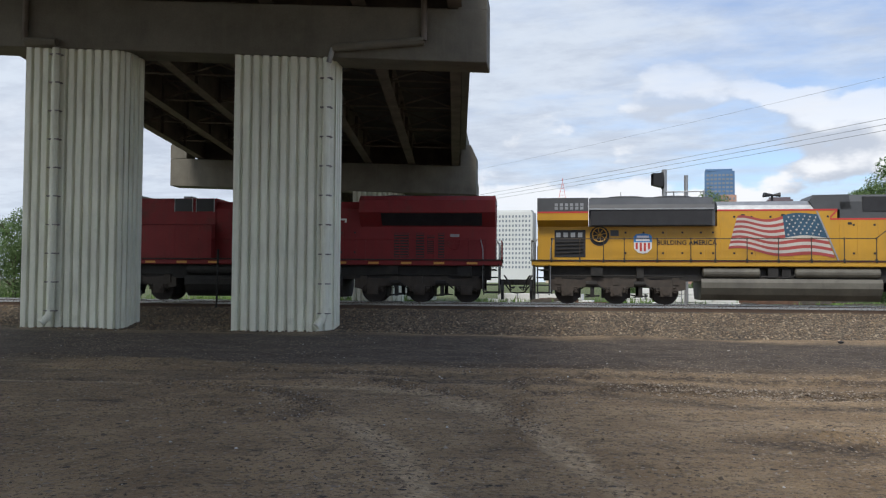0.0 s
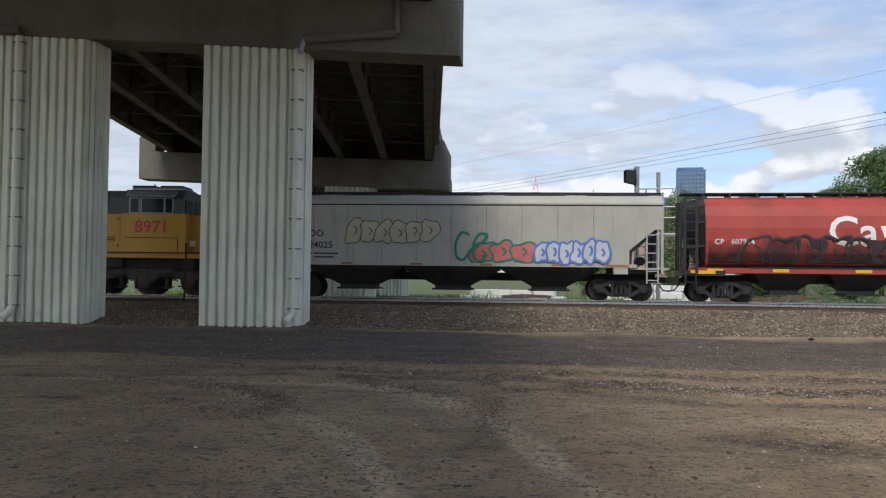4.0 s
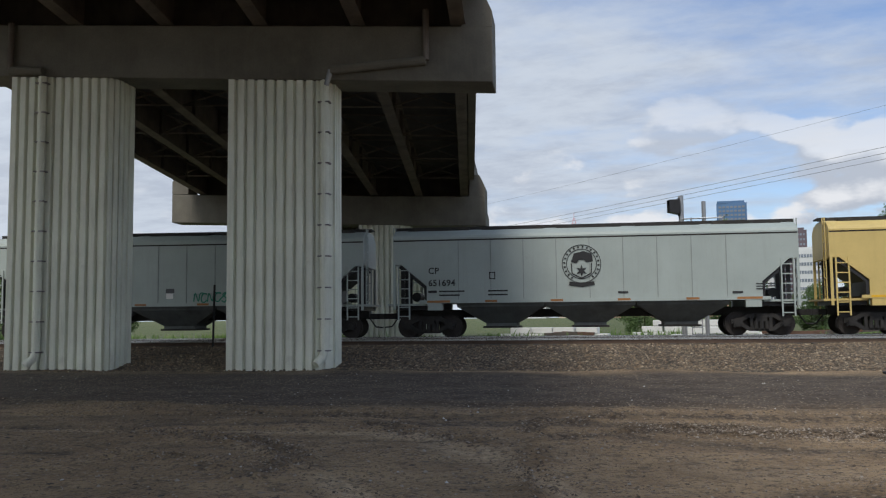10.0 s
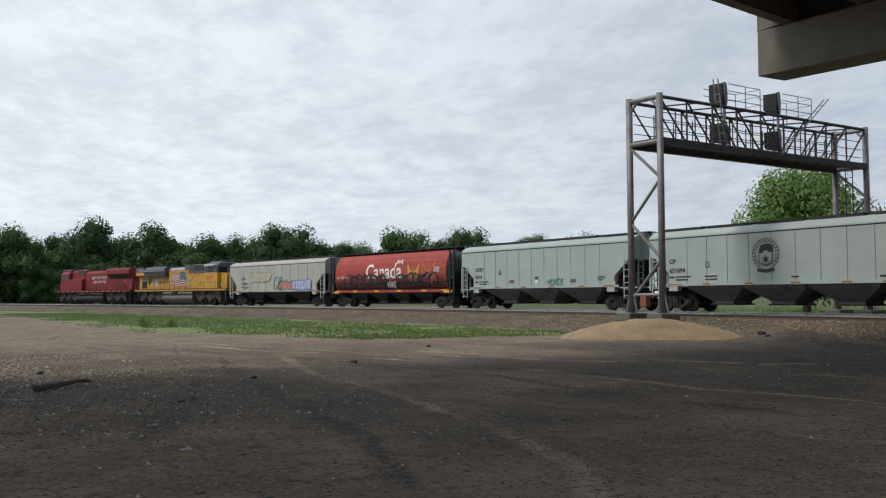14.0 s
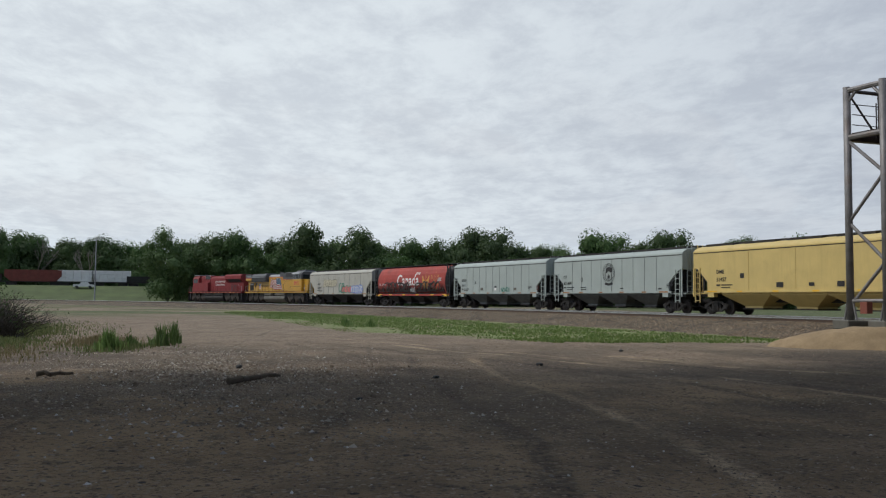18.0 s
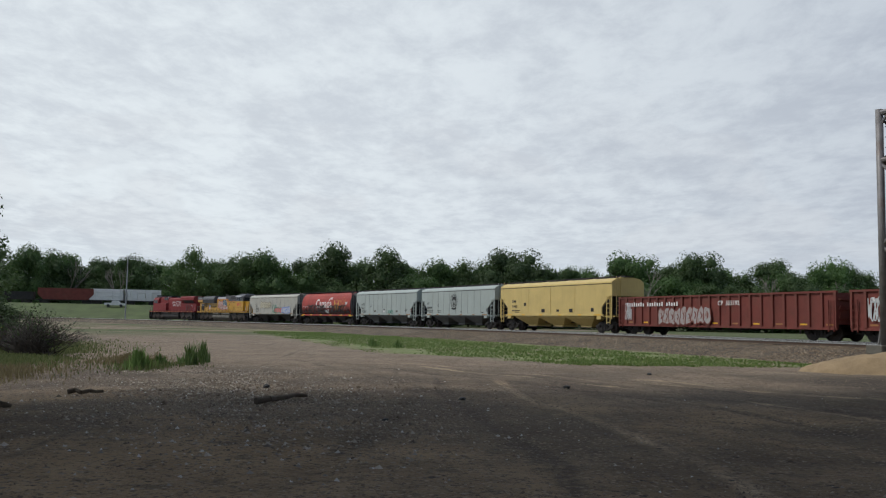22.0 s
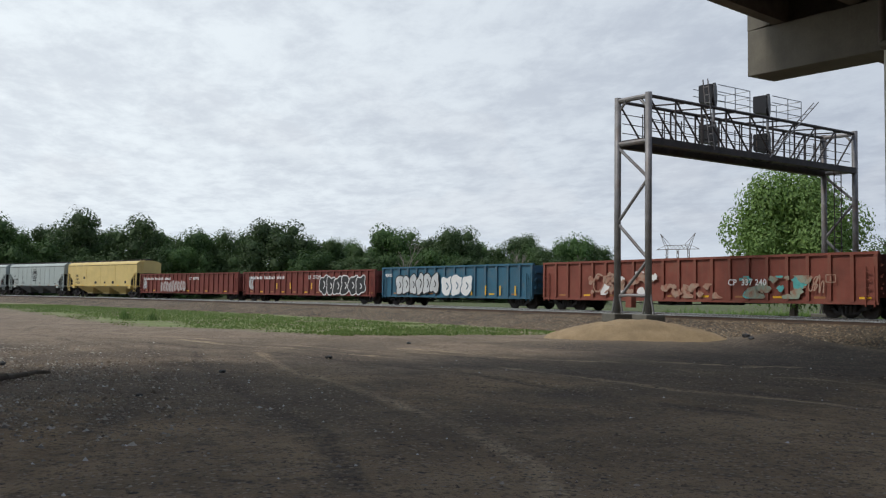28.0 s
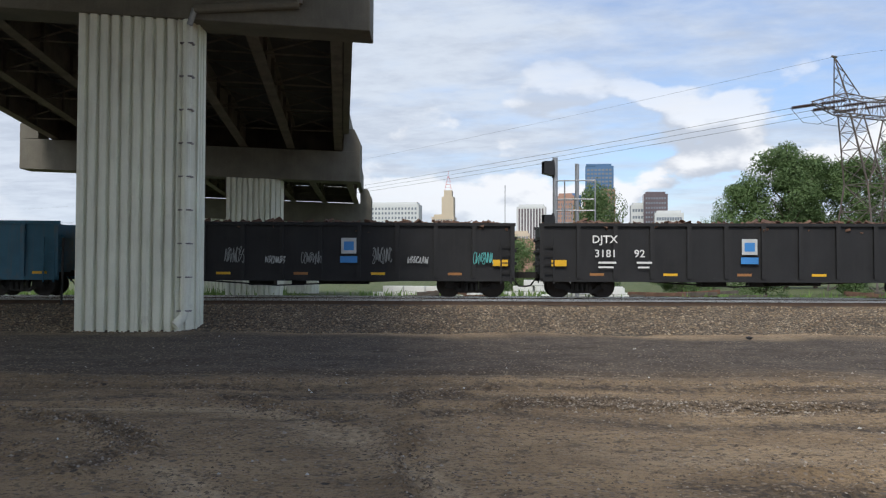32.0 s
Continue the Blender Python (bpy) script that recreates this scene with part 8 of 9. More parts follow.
def make_far_pylon(x, y, H, W):
    """Three slim masts, a long cross arm with tapered ends, and two horns above it."""
    p = thing("power_pylon", pose(x, y, 0, 0, 0, 34), "distant lattice power pylon with two horns", "pylon")
    arm = H * 0.77
    for s_ in (-1, 0, 1):
        bm = bmesh.new()
        for e in (-0.35, 0.35):
            tube(bm, (s_ * W * 0.27 + e * 2, 0, 0), (s_ * W * 0.25 + e, 0, arm), 0.16, 4)
        for k in range(9):
            z0, z1 = arm * k / 9, arm * (k + 1) / 9
            tube(bm, (s_ * W * 0.26 - 0.5, 0, z0), (s_ * W * 0.26 + 0.5, 0, z1), 0.08, 4)
            tube(bm, (s_ * W * 0.26 + 0.5, 0, z0), (s_ * W * 0.26 - 0.5, 0, z1), 0.08, 4)
        part("mast", bm, PYLON, p)
    bm = bmesh.new()
    tube(bm, (-W / 2, 0, arm), (W / 2, 0, arm), 0.18, 4)
    tube(bm, (-W * 0.28, 0, arm + H * 0.06), (W * 0.28, 0, arm + H * 0.06), 0.16, 4)
    for k in range(12):
        x0, x1 = W * (-0.28 + 0.56 * k / 12), W * (-0.28 + 0.56 * (k + 1) / 12)
        tube(bm, (x0, 0, arm if k % 2 else arm + H * 0.06), (x1, 0, arm + H * 0.06 if k % 2 else arm), 0.09, 4)
    for s_ in (-1, 1):
        tube(bm, (s_ * W / 2, 0, arm), (s_ * W * 0.28, 0, arm + H * 0.06), 0.12, 4)
    part("cross_arm", bm, PYLON, p)
    for s_ in (-1, 1):
        bm = bmesh.new()
        for e in (-0.06, 0.02):
            tube(bm, (s_ * W * (0.26 + e), 0, arm), (s_ * W * 0.41, 0, H), 0.13, 4)
        tube(bm, (s_ * W * 0.41, 0, H), (s_ * W * 0.16, 0, arm + H * 0.06), 0.1, 4)
        part("horn", bm, PYLON, p)


make_far_pylon(-331, 224, 30.6, 19.6)


# ---------------------------------------------------------------- trees
def crown_mesh(name, seed, r, h, clumps, leaves, size, material, dense=False):
    """Many small leaf tufts on uneven lobes: radius r, height h, standing on z = 0."""
    rng = random.Random(seed)
    lobes = []
    for i in range(clumps):
        a, q, z = rng.uniform(0, math.tau), math.sqrt(rng.random()), rng.random()
        wide = r * (0.30 + 0.70 * math.sin(math.pi * min(1, 0.10 + z * 0.88)) ** 0.8)
        lobes.append((Vector((q * wide * math.cos(a), q * wide * math.sin(a), 0.06 * h + z * h * 0.86)), r * rng.uniform(0.22, 0.44)))
    lobes.append((Vector((0, 0, h * 0.78)), r * 0.42))
    verts, faces = [], []
    ico = bmesh.new()
    bmesh.ops.create_icosphere(ico, subdivisions=1, radius=1.0)
    core = [v.co.copy() for v in ico.verts], [[v.index for v in f.verts] for f in ico.faces]
    ico.free()
    for c, lr in lobes:
        b = len(verts)
        if dense:
            verts += [c + v * lr * rng.uniform(0.3, 0.55) for v in core[0]]
            faces += [tuple(b + i for i in f) for f in core[1]]
        for k in range(leaves):
            d = Vector((rng.gauss(0, 1), rng.gauss(0, 1), rng.gauss(0, 0.8)))
            d.normalize()
            p = c + d * lr * rng.uniform(0.66, 1.0)
            n = (d + Vector((rng.gauss(0, 0.4), rng.gauss(0, 0.4), rng.gauss(0, 0.4) + 0.25))).normalized()
            u = n.orthogonal().normalized()
            u.rotate(Matrix.Rotation(rng.uniform(0, 6.28), 3, n))
            v = n.cross(u)
            s = size * rng.uniform(0.6, 1.3)
            b = len(verts)
            verts += [p - u * s, p + v * s * 0.55 + n * s * 0.12, p + u * s, p - v * s * 0.55 + n * s * 0.12]
            faces.append((b, b + 1, b + 2, b + 3))
    me = bpy.data.meshes.new(name)
    me.from_pydata([tuple(v) for v in verts], [], faces)
    me.materials.append(material)
    return me


def trunk_mesh(seed, h, r, limbs=6, spread=0.35):
    rng = random.Random(seed)
    bm = bmesh.new()
    p, pts = Vector((0, 0, -0.2)), []
    for k in range(6):
        pts.append(p.copy())
        p += Vector((rng.uniform(-0.06, 0.06) * h * 0.3, rng.uniform(-0.06, 0.06) * h * 0.3, h / 5))
    for k in range(5):
        tube(bm, pts[k], pts[k + 1], r * (1 - 0.16 * k), 7, r * (1 - 0.16 * (k + 1)))
    for k in range(limbs):
        a = rng.uniform(0, math.tau)
        q = pts[1 + k % 4].lerp(pts[2 + k % 4], rng.random())
        e = q + Vector((math.cos(a) * h * spread, math.sin(a) * h * spread, h * rng.uniform(0.18, 0.34)))
        tube(bm, q, e, r * 0.36, 5, r * 0.1)
    return mesh_of("trunk", bm, BARK)


# kits of crown and trunk: radius 1, height as given
TREES = [(crown_mesh("crown", 60 + i, 1.0, 1.9 + 0.25 * (i % 3), 34, 330, 0.037, LEAF_DARK if i % 3 else LEAF_MID, True), trunk_mesh(80 + i, 1.5, 0.05), 1.9 + 0.25 * (i % 3)) for i in range(7)]
NEAR_TREES = [(crown_mesh("crown", 160 + i, 1.0, 2.2, 44, 360, 0.032, LEAF), trunk_mesh(180 + i, 1.8, 0.05, 9), 2.2) for i in range(4)]
TALL_TREES = [(crown_mesh("crown", 260 + i, 1.0, 3.8, 66, 420, 0.034, LEAF), trunk_mesh(280 + i, 3.2, 0.07, 12, 0.2), 3.8) for i in range(4)]
THICKET = (crown_mesh("crown", 311, 1.0, 2.2, 64, 420, 0.03, LEAF_DARK), trunk_mesh(312, 1.8, 0.05, 9), 2.2)
ROUND_TREE = (crown_mesh("crown", 211, 1.0, 1.6, 110, 330, 0.031, LEAF_LIGHT), trunk_mesh(206, 1.2, 0.06, 9), 1.6)


def tree(kit, x, y, r, h, label, group="", base=0.0, turn=0.0, lift=0.12):
    """A tree of crown radius r and height h."""
    t = thing("tree", pose(x, y, base, 0, 0, turn), label, "tree", group)
    c = shared("crown", kit[0], t, pose(0, 0, h * lift))
    c.scale = (r, r, h * (1 - lift) / (kit[2] * 0.98))
    k = shared("trunk", kit[1], t)
    q = h * 0.78 / kit[2] / 0.8
    k.scale = (q, q, q)
    return t


rng_t = random.Random(12)
# woods along the far side of the field: clumps of tall trees with lower ones between and in front
for i in range(66):
    az = -114.5 + i * 0.83 + rng_t.uniform(-0.35, 0.35)
    d = 238 + rng_t.uniform(-14, 30)
    behind = az < -102.5
    d += 84 if behind else 0
    a = radians(az)
    swell = 0.5 + 0.5 * math.sin(i * 0.92) * math.cos(i * 0.37 + 1)
    h = (12.7 if az < -99 else 14.1) + 5.4 * swell + rng_t.uniform(-1.2, 1.8) - (3.0 if i > 58 else 0)
    h *= 1.3 if behind else 1.0
    tree(TREES[i % 7], d * math.sin(a), d * math.cos(a), h * rng_t.uniform(0.38, 0.48), h, "dark green leafy tree in the far wood", "far wood", 0.0, rng_t.uniform(0, 360), 0.02)
for i in range(46):
    az = -114.5 + i * 1.18 + rng_t.uniform(-0.4, 0.4)
    d = 224 + rng_t.uniform(-6, 6) + (92 if az < -102.5 else 0)
    a = radians(az)
    h = rng_t.uniform(8.5, 12.5)
    if -102.8 < az < -98.5:
        continue
    tree(TREES[(i * 3) % 7], d * math.sin(a), d * math.cos(a), h * rng_t.uniform(0.5, 0.62), h, "low leafy tree at the edge of the far wood", "far wood", 0.0, rng_t.uniform(0, 360), 0.0)
tree(ROUND_TREE, -56.8, 49.6, 4.7, 11.3, "round leafy green tree beyond the signal gantry", "", 0.0, 20, 0.2)
for x, y, r, h in ((21.5, 121, 3.6, 14.5), (26.0, 119, 4.2, 18.8), (30.5, 122, 4.2, 17.5), (35.5, 120, 4.4, 17.2), (41.0, 118, 4.6, 20.0), (46.5, 120, 4.8, 22.5),
                   (52.5, 119, 4.8, 23.0), (59.0, 121, 5.0, 20.0), (66.0, 119, 5.2, 18.5), (73.0, 121, 5.4, 19.5), (80.0, 120, 5.4, 19.0)):
    tree(TALL_TREES[int(x) % 4], x, y, r * 1.15, h, "tall leafy tree behind the power pylon", "trees by the pylon", 0.0, x * 37 % 360, 0.06)
for x, y, r, h in ((1.3, 80, 2.7, 9.4), (15.5, 108, 1.6, 9.0), (-37, 46, 2.5, 5.5), (-5.5, 74, 2.4, 4.6), (8.5, 78, 2.6, 4.2), (15, 76, 3.0, 4.5), (23, 80, 3.0, 4.8), (33, 78, 3.2, 4.4)):
    tree(NEAR_TREES[int(abs(x)) % 4], x, y, r, h, "small leafy tree in the green strip beyond the railway", "trees beyond the railway", 0.0, x * 53 % 360, 0.02)
tree(NEAR_TREES[0], -46.8, 49.9, 2.2, 6.6, "small leafy tree in the green strip beyond the railway", "trees beyond the railway", 0.0, 33, 0.05)
tree(THICKET, -57.5, -30.4, 4.8, 12.5, "tall leafy tree at the edge of the yard", "yard edge", 0.0, 70, 0.1)
tree(THICKET, -44.5, -21.5, 3.4, 4.6, "dense leafy thicket at the edge of the yard", "yard edge", 0.0, 10, 0.0)
tree(THICKET, -38.5, -17.3, 2.2, 2.6, "dense leafy thicket at the edge of the yard", "yard edge", 0.0, 200, 0.0)


def dead_tree(x, y, h, seed, base=0.0):
    rng = random.Random(seed)
    bm = bmesh.new()

    def grow(p, d, L, r, n):
        q = p + d * L
        tube(bm, p, q, r, 5, r * 0.6, cap=False)
        if n:
            for k in range(3):
                e = (d + Vector((rng.uniform(-0.6, 0.6), rng.uniform(-0.6, 0.6), rng.uniform(0, 0.4)))).normalized()
                grow(p.lerp(q, rng.uniform(0.55, 1)), e, L * rng.uniform(0.5, 0.8), r * 0.55, n - 1)
    grow(Vector((0, 0, 0)), Vector((0, 0, 1)), h * 0.42, h * 0.016, 4)
    t = thing("bare_tree", pose(x, y, base), "leafless pale grey tree in the far wood", "tree", "bare trees")
    part("bare_crown", bm, DEAD, t)


for x, y, h, s in ((-302, -107, 24, 1), (-303, -92, 22, 2), (-204, 92, 15, 3), (-200, 104, 14, 4), (-206, 62, 15, 5), (-190, 118, 12, 6)):
    dead_tree(x, y, h, s)


# ---------------------------------------------------------------- plants on the ground
def blades(name, spots, material, label, h, w, seed, category="grass"):
    """One mesh of many bent blades at spots (x, y, z, scale)."""
    rng = random.Random(seed)
    verts, faces = [], []
    for x, y, z, s in spots:
        a, l = rng.uniform(0, math.tau), rng.uniform(0.1, 0.5)
        hh, ww = h * s * rng.uniform(0.6, 1.3), w * rng.uniform(0.7, 1.4)
        c, d = math.cos(a), math.sin(a)
        b = len(verts)
        lx, ly = rng.uniform(-1, 1) * l * hh, rng.uniform(-1, 1) * l * hh
        verts += [(x - c * ww, y - d * ww, z - 0.02), (x + c * ww, y + d * ww, z - 0.02), (x + lx * 0.4 + c * ww * 0.7, y + ly * 0.4 + d * ww * 0.7, z + hh * 0.6), (x + lx * 0.4 - c * ww * 0.7, y + ly * 0.4 - d * ww * 0.7, z + hh * 0.6), (x + lx, y + ly, z + hh)]
        faces += [(b, b + 1, b + 2, b + 3), (b + 3, b + 2, b + 4)]
    me = bpy.data.meshes.new(name)
    me.from_pydata(verts, [], faces)
    me.materials.append(material)
    return tagged(new(name, me), label, category, kind="stuff")


def in_patch(rng, n, cx, cy, rx, ry, turn=0.0):
    out = []
    ct, st_ = math.cos(turn), math.sin(turn)
    for _ in range(n):
        a, q = rng.uniform(0, math.tau), min(1.7, abs(rng.gauss(0, 0.62)))
        u, v = q * rx * math.cos(a), q * ry * math.sin(a)
        out.append((cx + u * ct - v * st_, cy + u * st_ + v * ct, 0.0, 0.5 + 0.7 * max(0.0, 1 - q)))
    return out


def grass_low(x):
    return max(-0.6 + 0.82 * (x + 43), -0.6 + 0.26 * (x + 43))


YARD = leaf_mat("rough yard grass", (0.11, 0.16, 0.045), (0.25, 0.27, 0.11))
WEED = leaf_mat("weed leaves", (0.09, 0.16, 0.04), (0.18, 0.27, 0.08))


def make_plants():
    rng = random.Random(77)
    strip = []
    # wide green strip between the dirt road and the ballast
    while len(strip) < 26000:
        x = -33 - 70 * rng.random() ** 1.3
        y0, y1 = grass_low(x), float(line_y(x)) - 11.9
        y = rng.uniform(y0, y1)
        edge = min(y - y0, (y1 - y) * 1.6) / 3.2 + 1.9 * noise.noise((x * 0.22, y * 0.35, 4)) + 0.8 * noise.noise((x * 0.9, y * 1.2, 6)) + 0.1
        if edge < rng.random():
            continue
        strip.append((x, y, max(0.0, bank_z(y - float(line_y(x)))), 0.8 + (1.2 if rng.random() < 0.006 else 0)))
    blades("grass_strip", strip, TURF, "thin green grass along the foot of the ballast", 0.075, 0.035, 1)
    lawn = in_patch(rng, 9000, -41, -15.5, 11, 3.2, 0.25) + in_patch(rng, 4000, -30, -12.0, 5, 2.4, 0.3) + in_patch(rng, 900, -27.5, -6.9, 3.0, 1.1)
    blades("yard_grass", lawn, YARD, "rough green grass at the edge of the yard", 0.2, 0.02, 3)
    straw = in_patch(rng, 2600, -22.5, -9.6, 5.5, 1.8, 0.1) + in_patch(rng, 900, -31, -8.5, 4, 1.5)
    blades("dry_grass", straw, DRY, "dry straw-coloured grass", 0.22, 0.014, 4)
    for cx, cy, n, hh in ((-26.6, -6.9, 240, 0.72), (-29.9, -6.1, 90, 0.85), (-31.3, -6.0, 80, 0.85), (-28.2, -6.7, 120, 0.45), (-53, -0.5, 160, 0.6), (-50.5, 1.0, 120, 0.5)):
        blades("weed_clump", in_patch(rng, n, cx, cy, 0.6 if n < 200 else 0.9, 0.35), WEED, "clump of leafy green weeds growing in the dirt", hh * 0.72, 0.03, int(-cx * 10), "weeds")
    bloom = in_patch(rng, 240, -36.5, -16.2, 1.6, 1.0)
    blades("flowering_weeds", [(x, y, 0.9 * rng.random() + 0.2, s) for x, y, z, s in bloom], leaf_mat("yellow flowers", (0.5, 0.40, 0.03), (0.6, 0.5, 0.05)), "yellow flowering weeds by the thicket", 0.12, 0.06, 6, "weeds")


make_plants()


def make_bush(x, y, r, h, seed, material, label):
    rng = random.Random(seed)
    bm = bmesh.new()
    for k in range(260):
        a, q = rng.uniform(0, math.tau), rng.random() ** 0.6
        e = Vector((q * r * math.cos(a), q * r * math.sin(a), h * (1 - 0.55 * q * q) * rng.uniform(0.55, 1.0)))
        b = Vector((rng.uniform(-0.3, 0.3) * r, rng.uniform(-0.3, 0.3) * r, 0))
        mid = b.lerp(e, 0.5) + Vector((rng.gauss(0, 0.1), rng.gauss(0, 0.1), 0.1))
        tube(bm, b, mid, 0.014, 3, 0.009, False)
        tube(bm, mid, e, 0.009, 3, 0.003, False)
        for _ in range(3):
            t = mid.lerp(e, rng.random())
            tube(bm, t, t + Vector((rng.gauss(0, 0.16), rng.gauss(0, 0.16), rng.uniform(0.02, 0.3))), 0.006, 3, 0.002, False)
    t = thing("bush", pose(x, y, 0), label, "bush")
    part("twig_mass", bm, material, t)
    leaves = crown_mesh("leaves", seed + 5, r * 0.95, h * 0.9, 14, 36, 0.05, LEAF_DARK)
    shared("leaves", leaves, t, pose(0, 0, 0.05))


make_bush(-33.5, -12.6, 2.3, 1.9, 5, BUSH, "tangled dark bush with few leaves")
make_bush(-36.0, -13.9, 1.8, 1.6, 6, BUSH, "tangled dark bush with few leaves")


# ---------------------------------------------------------------- loose things in the yard
def sand_pile():
    bm = bmesh.new()
    n, m = 44, 30
    rows = []
    for j in range(m):
        row = []
        for i in range(n):
            u, v = -1 + 2 * i / (n - 1), -1 + 2 * j / (m - 1)
            d = math.hypot(u, v)
            z = 0.74 * max(0.0, 1 - d ** 2.1) * (1 + 0.28 * noise.noise((u * 2.5, v * 2.5, 5))) + 0.06 * noise.noise((u * 6, v * 6, 6)) + 0.03 * noise.noise((u * 15, v * 15, 7))
            x, y = -29.0 + u * 2.1 + v * 0.8, 18.1 + v * 2.1 + u * 2.0
            row.append(bm.verts.new((x, y, max(-0.08, z - 0.04 * (d > 0.97)))))
        rows.append(row)
    for a, b in zip(rows, rows[1:]):
        for i in range(n - 1):
            bm.faces.new((a[i], a[i + 1], b[i + 1], b[i]))
    single("sand_heap", bm, SAND, "low heap of tan sand round the gantry footings", "sand heap", smooth=True)


sand_pile()


def rock_mesh(seed, k=1.0, flat=0.6):
    rng = random.Random(seed)
    bm = bmesh.new()
    bmesh.ops.create_icosphere(bm, subdivisions=1, radius=1)
    for v in bm.verts:
        v.co *= rng.uniform(0.75, 1.2)
        v.co.z *= flat
    return bm


def scatter(name, spots, material, label, category, seed):
    """One mesh of small angular stones at (x, y, z, size)."""
    rng = random.Random(seed)
    verts, faces = [], []
    for x, y, z, s in spots:
        b = len(verts)
        a = rng.uniform(0, math.tau)
        for k in range(4):
            q = a + k * math.tau / 4 + rng.uniform(-0.4, 0.4)
            r = s * rng.uniform(0.7, 1.2)
            verts.append((x + r * math.cos(q), y + r * math.sin(q), z - 0.2 * s + rng.uniform(0, 0.35) * s))
        verts.append((x + rng.uniform(-0.3, 0.3) * s, y + rng.uniform(-0.3, 0.3) * s, z + s * rng.uniform(0.5, 0.95)))
        for k in range(4):
            faces.append((b + k, b + (k + 1) % 4, b + 4))
    me = bpy.data.meshes.new(name)
    me.from_pydata(verts, [], faces)
    me.materials.append(material)
    return tagged(new(name, me), label, category, kind="stuff")


def island_mat(name, tones, rough=0.9):
    m = bpy.data.materials.new(name)
    m.use_nodes = True
    nt = m.node_tree
    r = nt.nodes.new("ShaderNodeValToRGB")
    r.color_ramp.interpolation = "CONSTANT"
    el = r.color_ramp.elements
    while len(el) < len(tones):
        el.new(0.5)
    for i, c in enumerate(tones):
        el[i].position, el[i].color = i / len(tones), (*c, 1)
    g = nt.nodes.new("ShaderNodeNewGeometry")
    nt.links.new(g.outputs["Random Per Island"], r.inputs[0])
    nt.links.new(r.outputs[0], nt.nodes["Principled BSDF"].inputs["Base Color"])
    nt.nodes["Principled BSDF"].inputs["Roughness"].default_value = rough
    return m


ROCKS = island_mat("mixed crushed stone", [(0.179, 0.130, 0.083), (0.103, 0.076, 0.049), (0.248, 0.184, 0.117), (0.137, 0.098, 0.062), (0.070, 0.053, 0.037), (0.307, 0.228, 0.145), (0.201, 0.139, 0.085), (0.121, 0.090, 0.061), (0.169, 0.122, 0.076), (0.144, 0.102, 0.067), (0.212, 0.151, 0.095), (0.400, 0.320, 0.223)])
CLODS = island_mat("dirt clods and pebbles", [(0.15, 0.112, 0.078), (0.22, 0.168, 0.118), (0.10, 0.075, 0.053), (0.27, 0.21, 0.15), (0.18, 0.135, 0.095), (0.13, 0.098, 0.07), (0.38, 0.33, 0.27)])
GRAVEL = island_mat("grey yard gravel", [(0.27, 0.235, 0.19), (0.38, 0.335, 0.275), (0.12, 0.10, 0.08), (0.50, 0.45, 0.38), (0.30, 0.25, 0.195), (0.20, 0.165, 0.125)])
PALE = island_mat("pale chips", [(0.50, 0.48, 0.44), (0.30, 0.275, 0.24), (0.66, 0.65, 0.62), (0.22, 0.195, 0.17)])


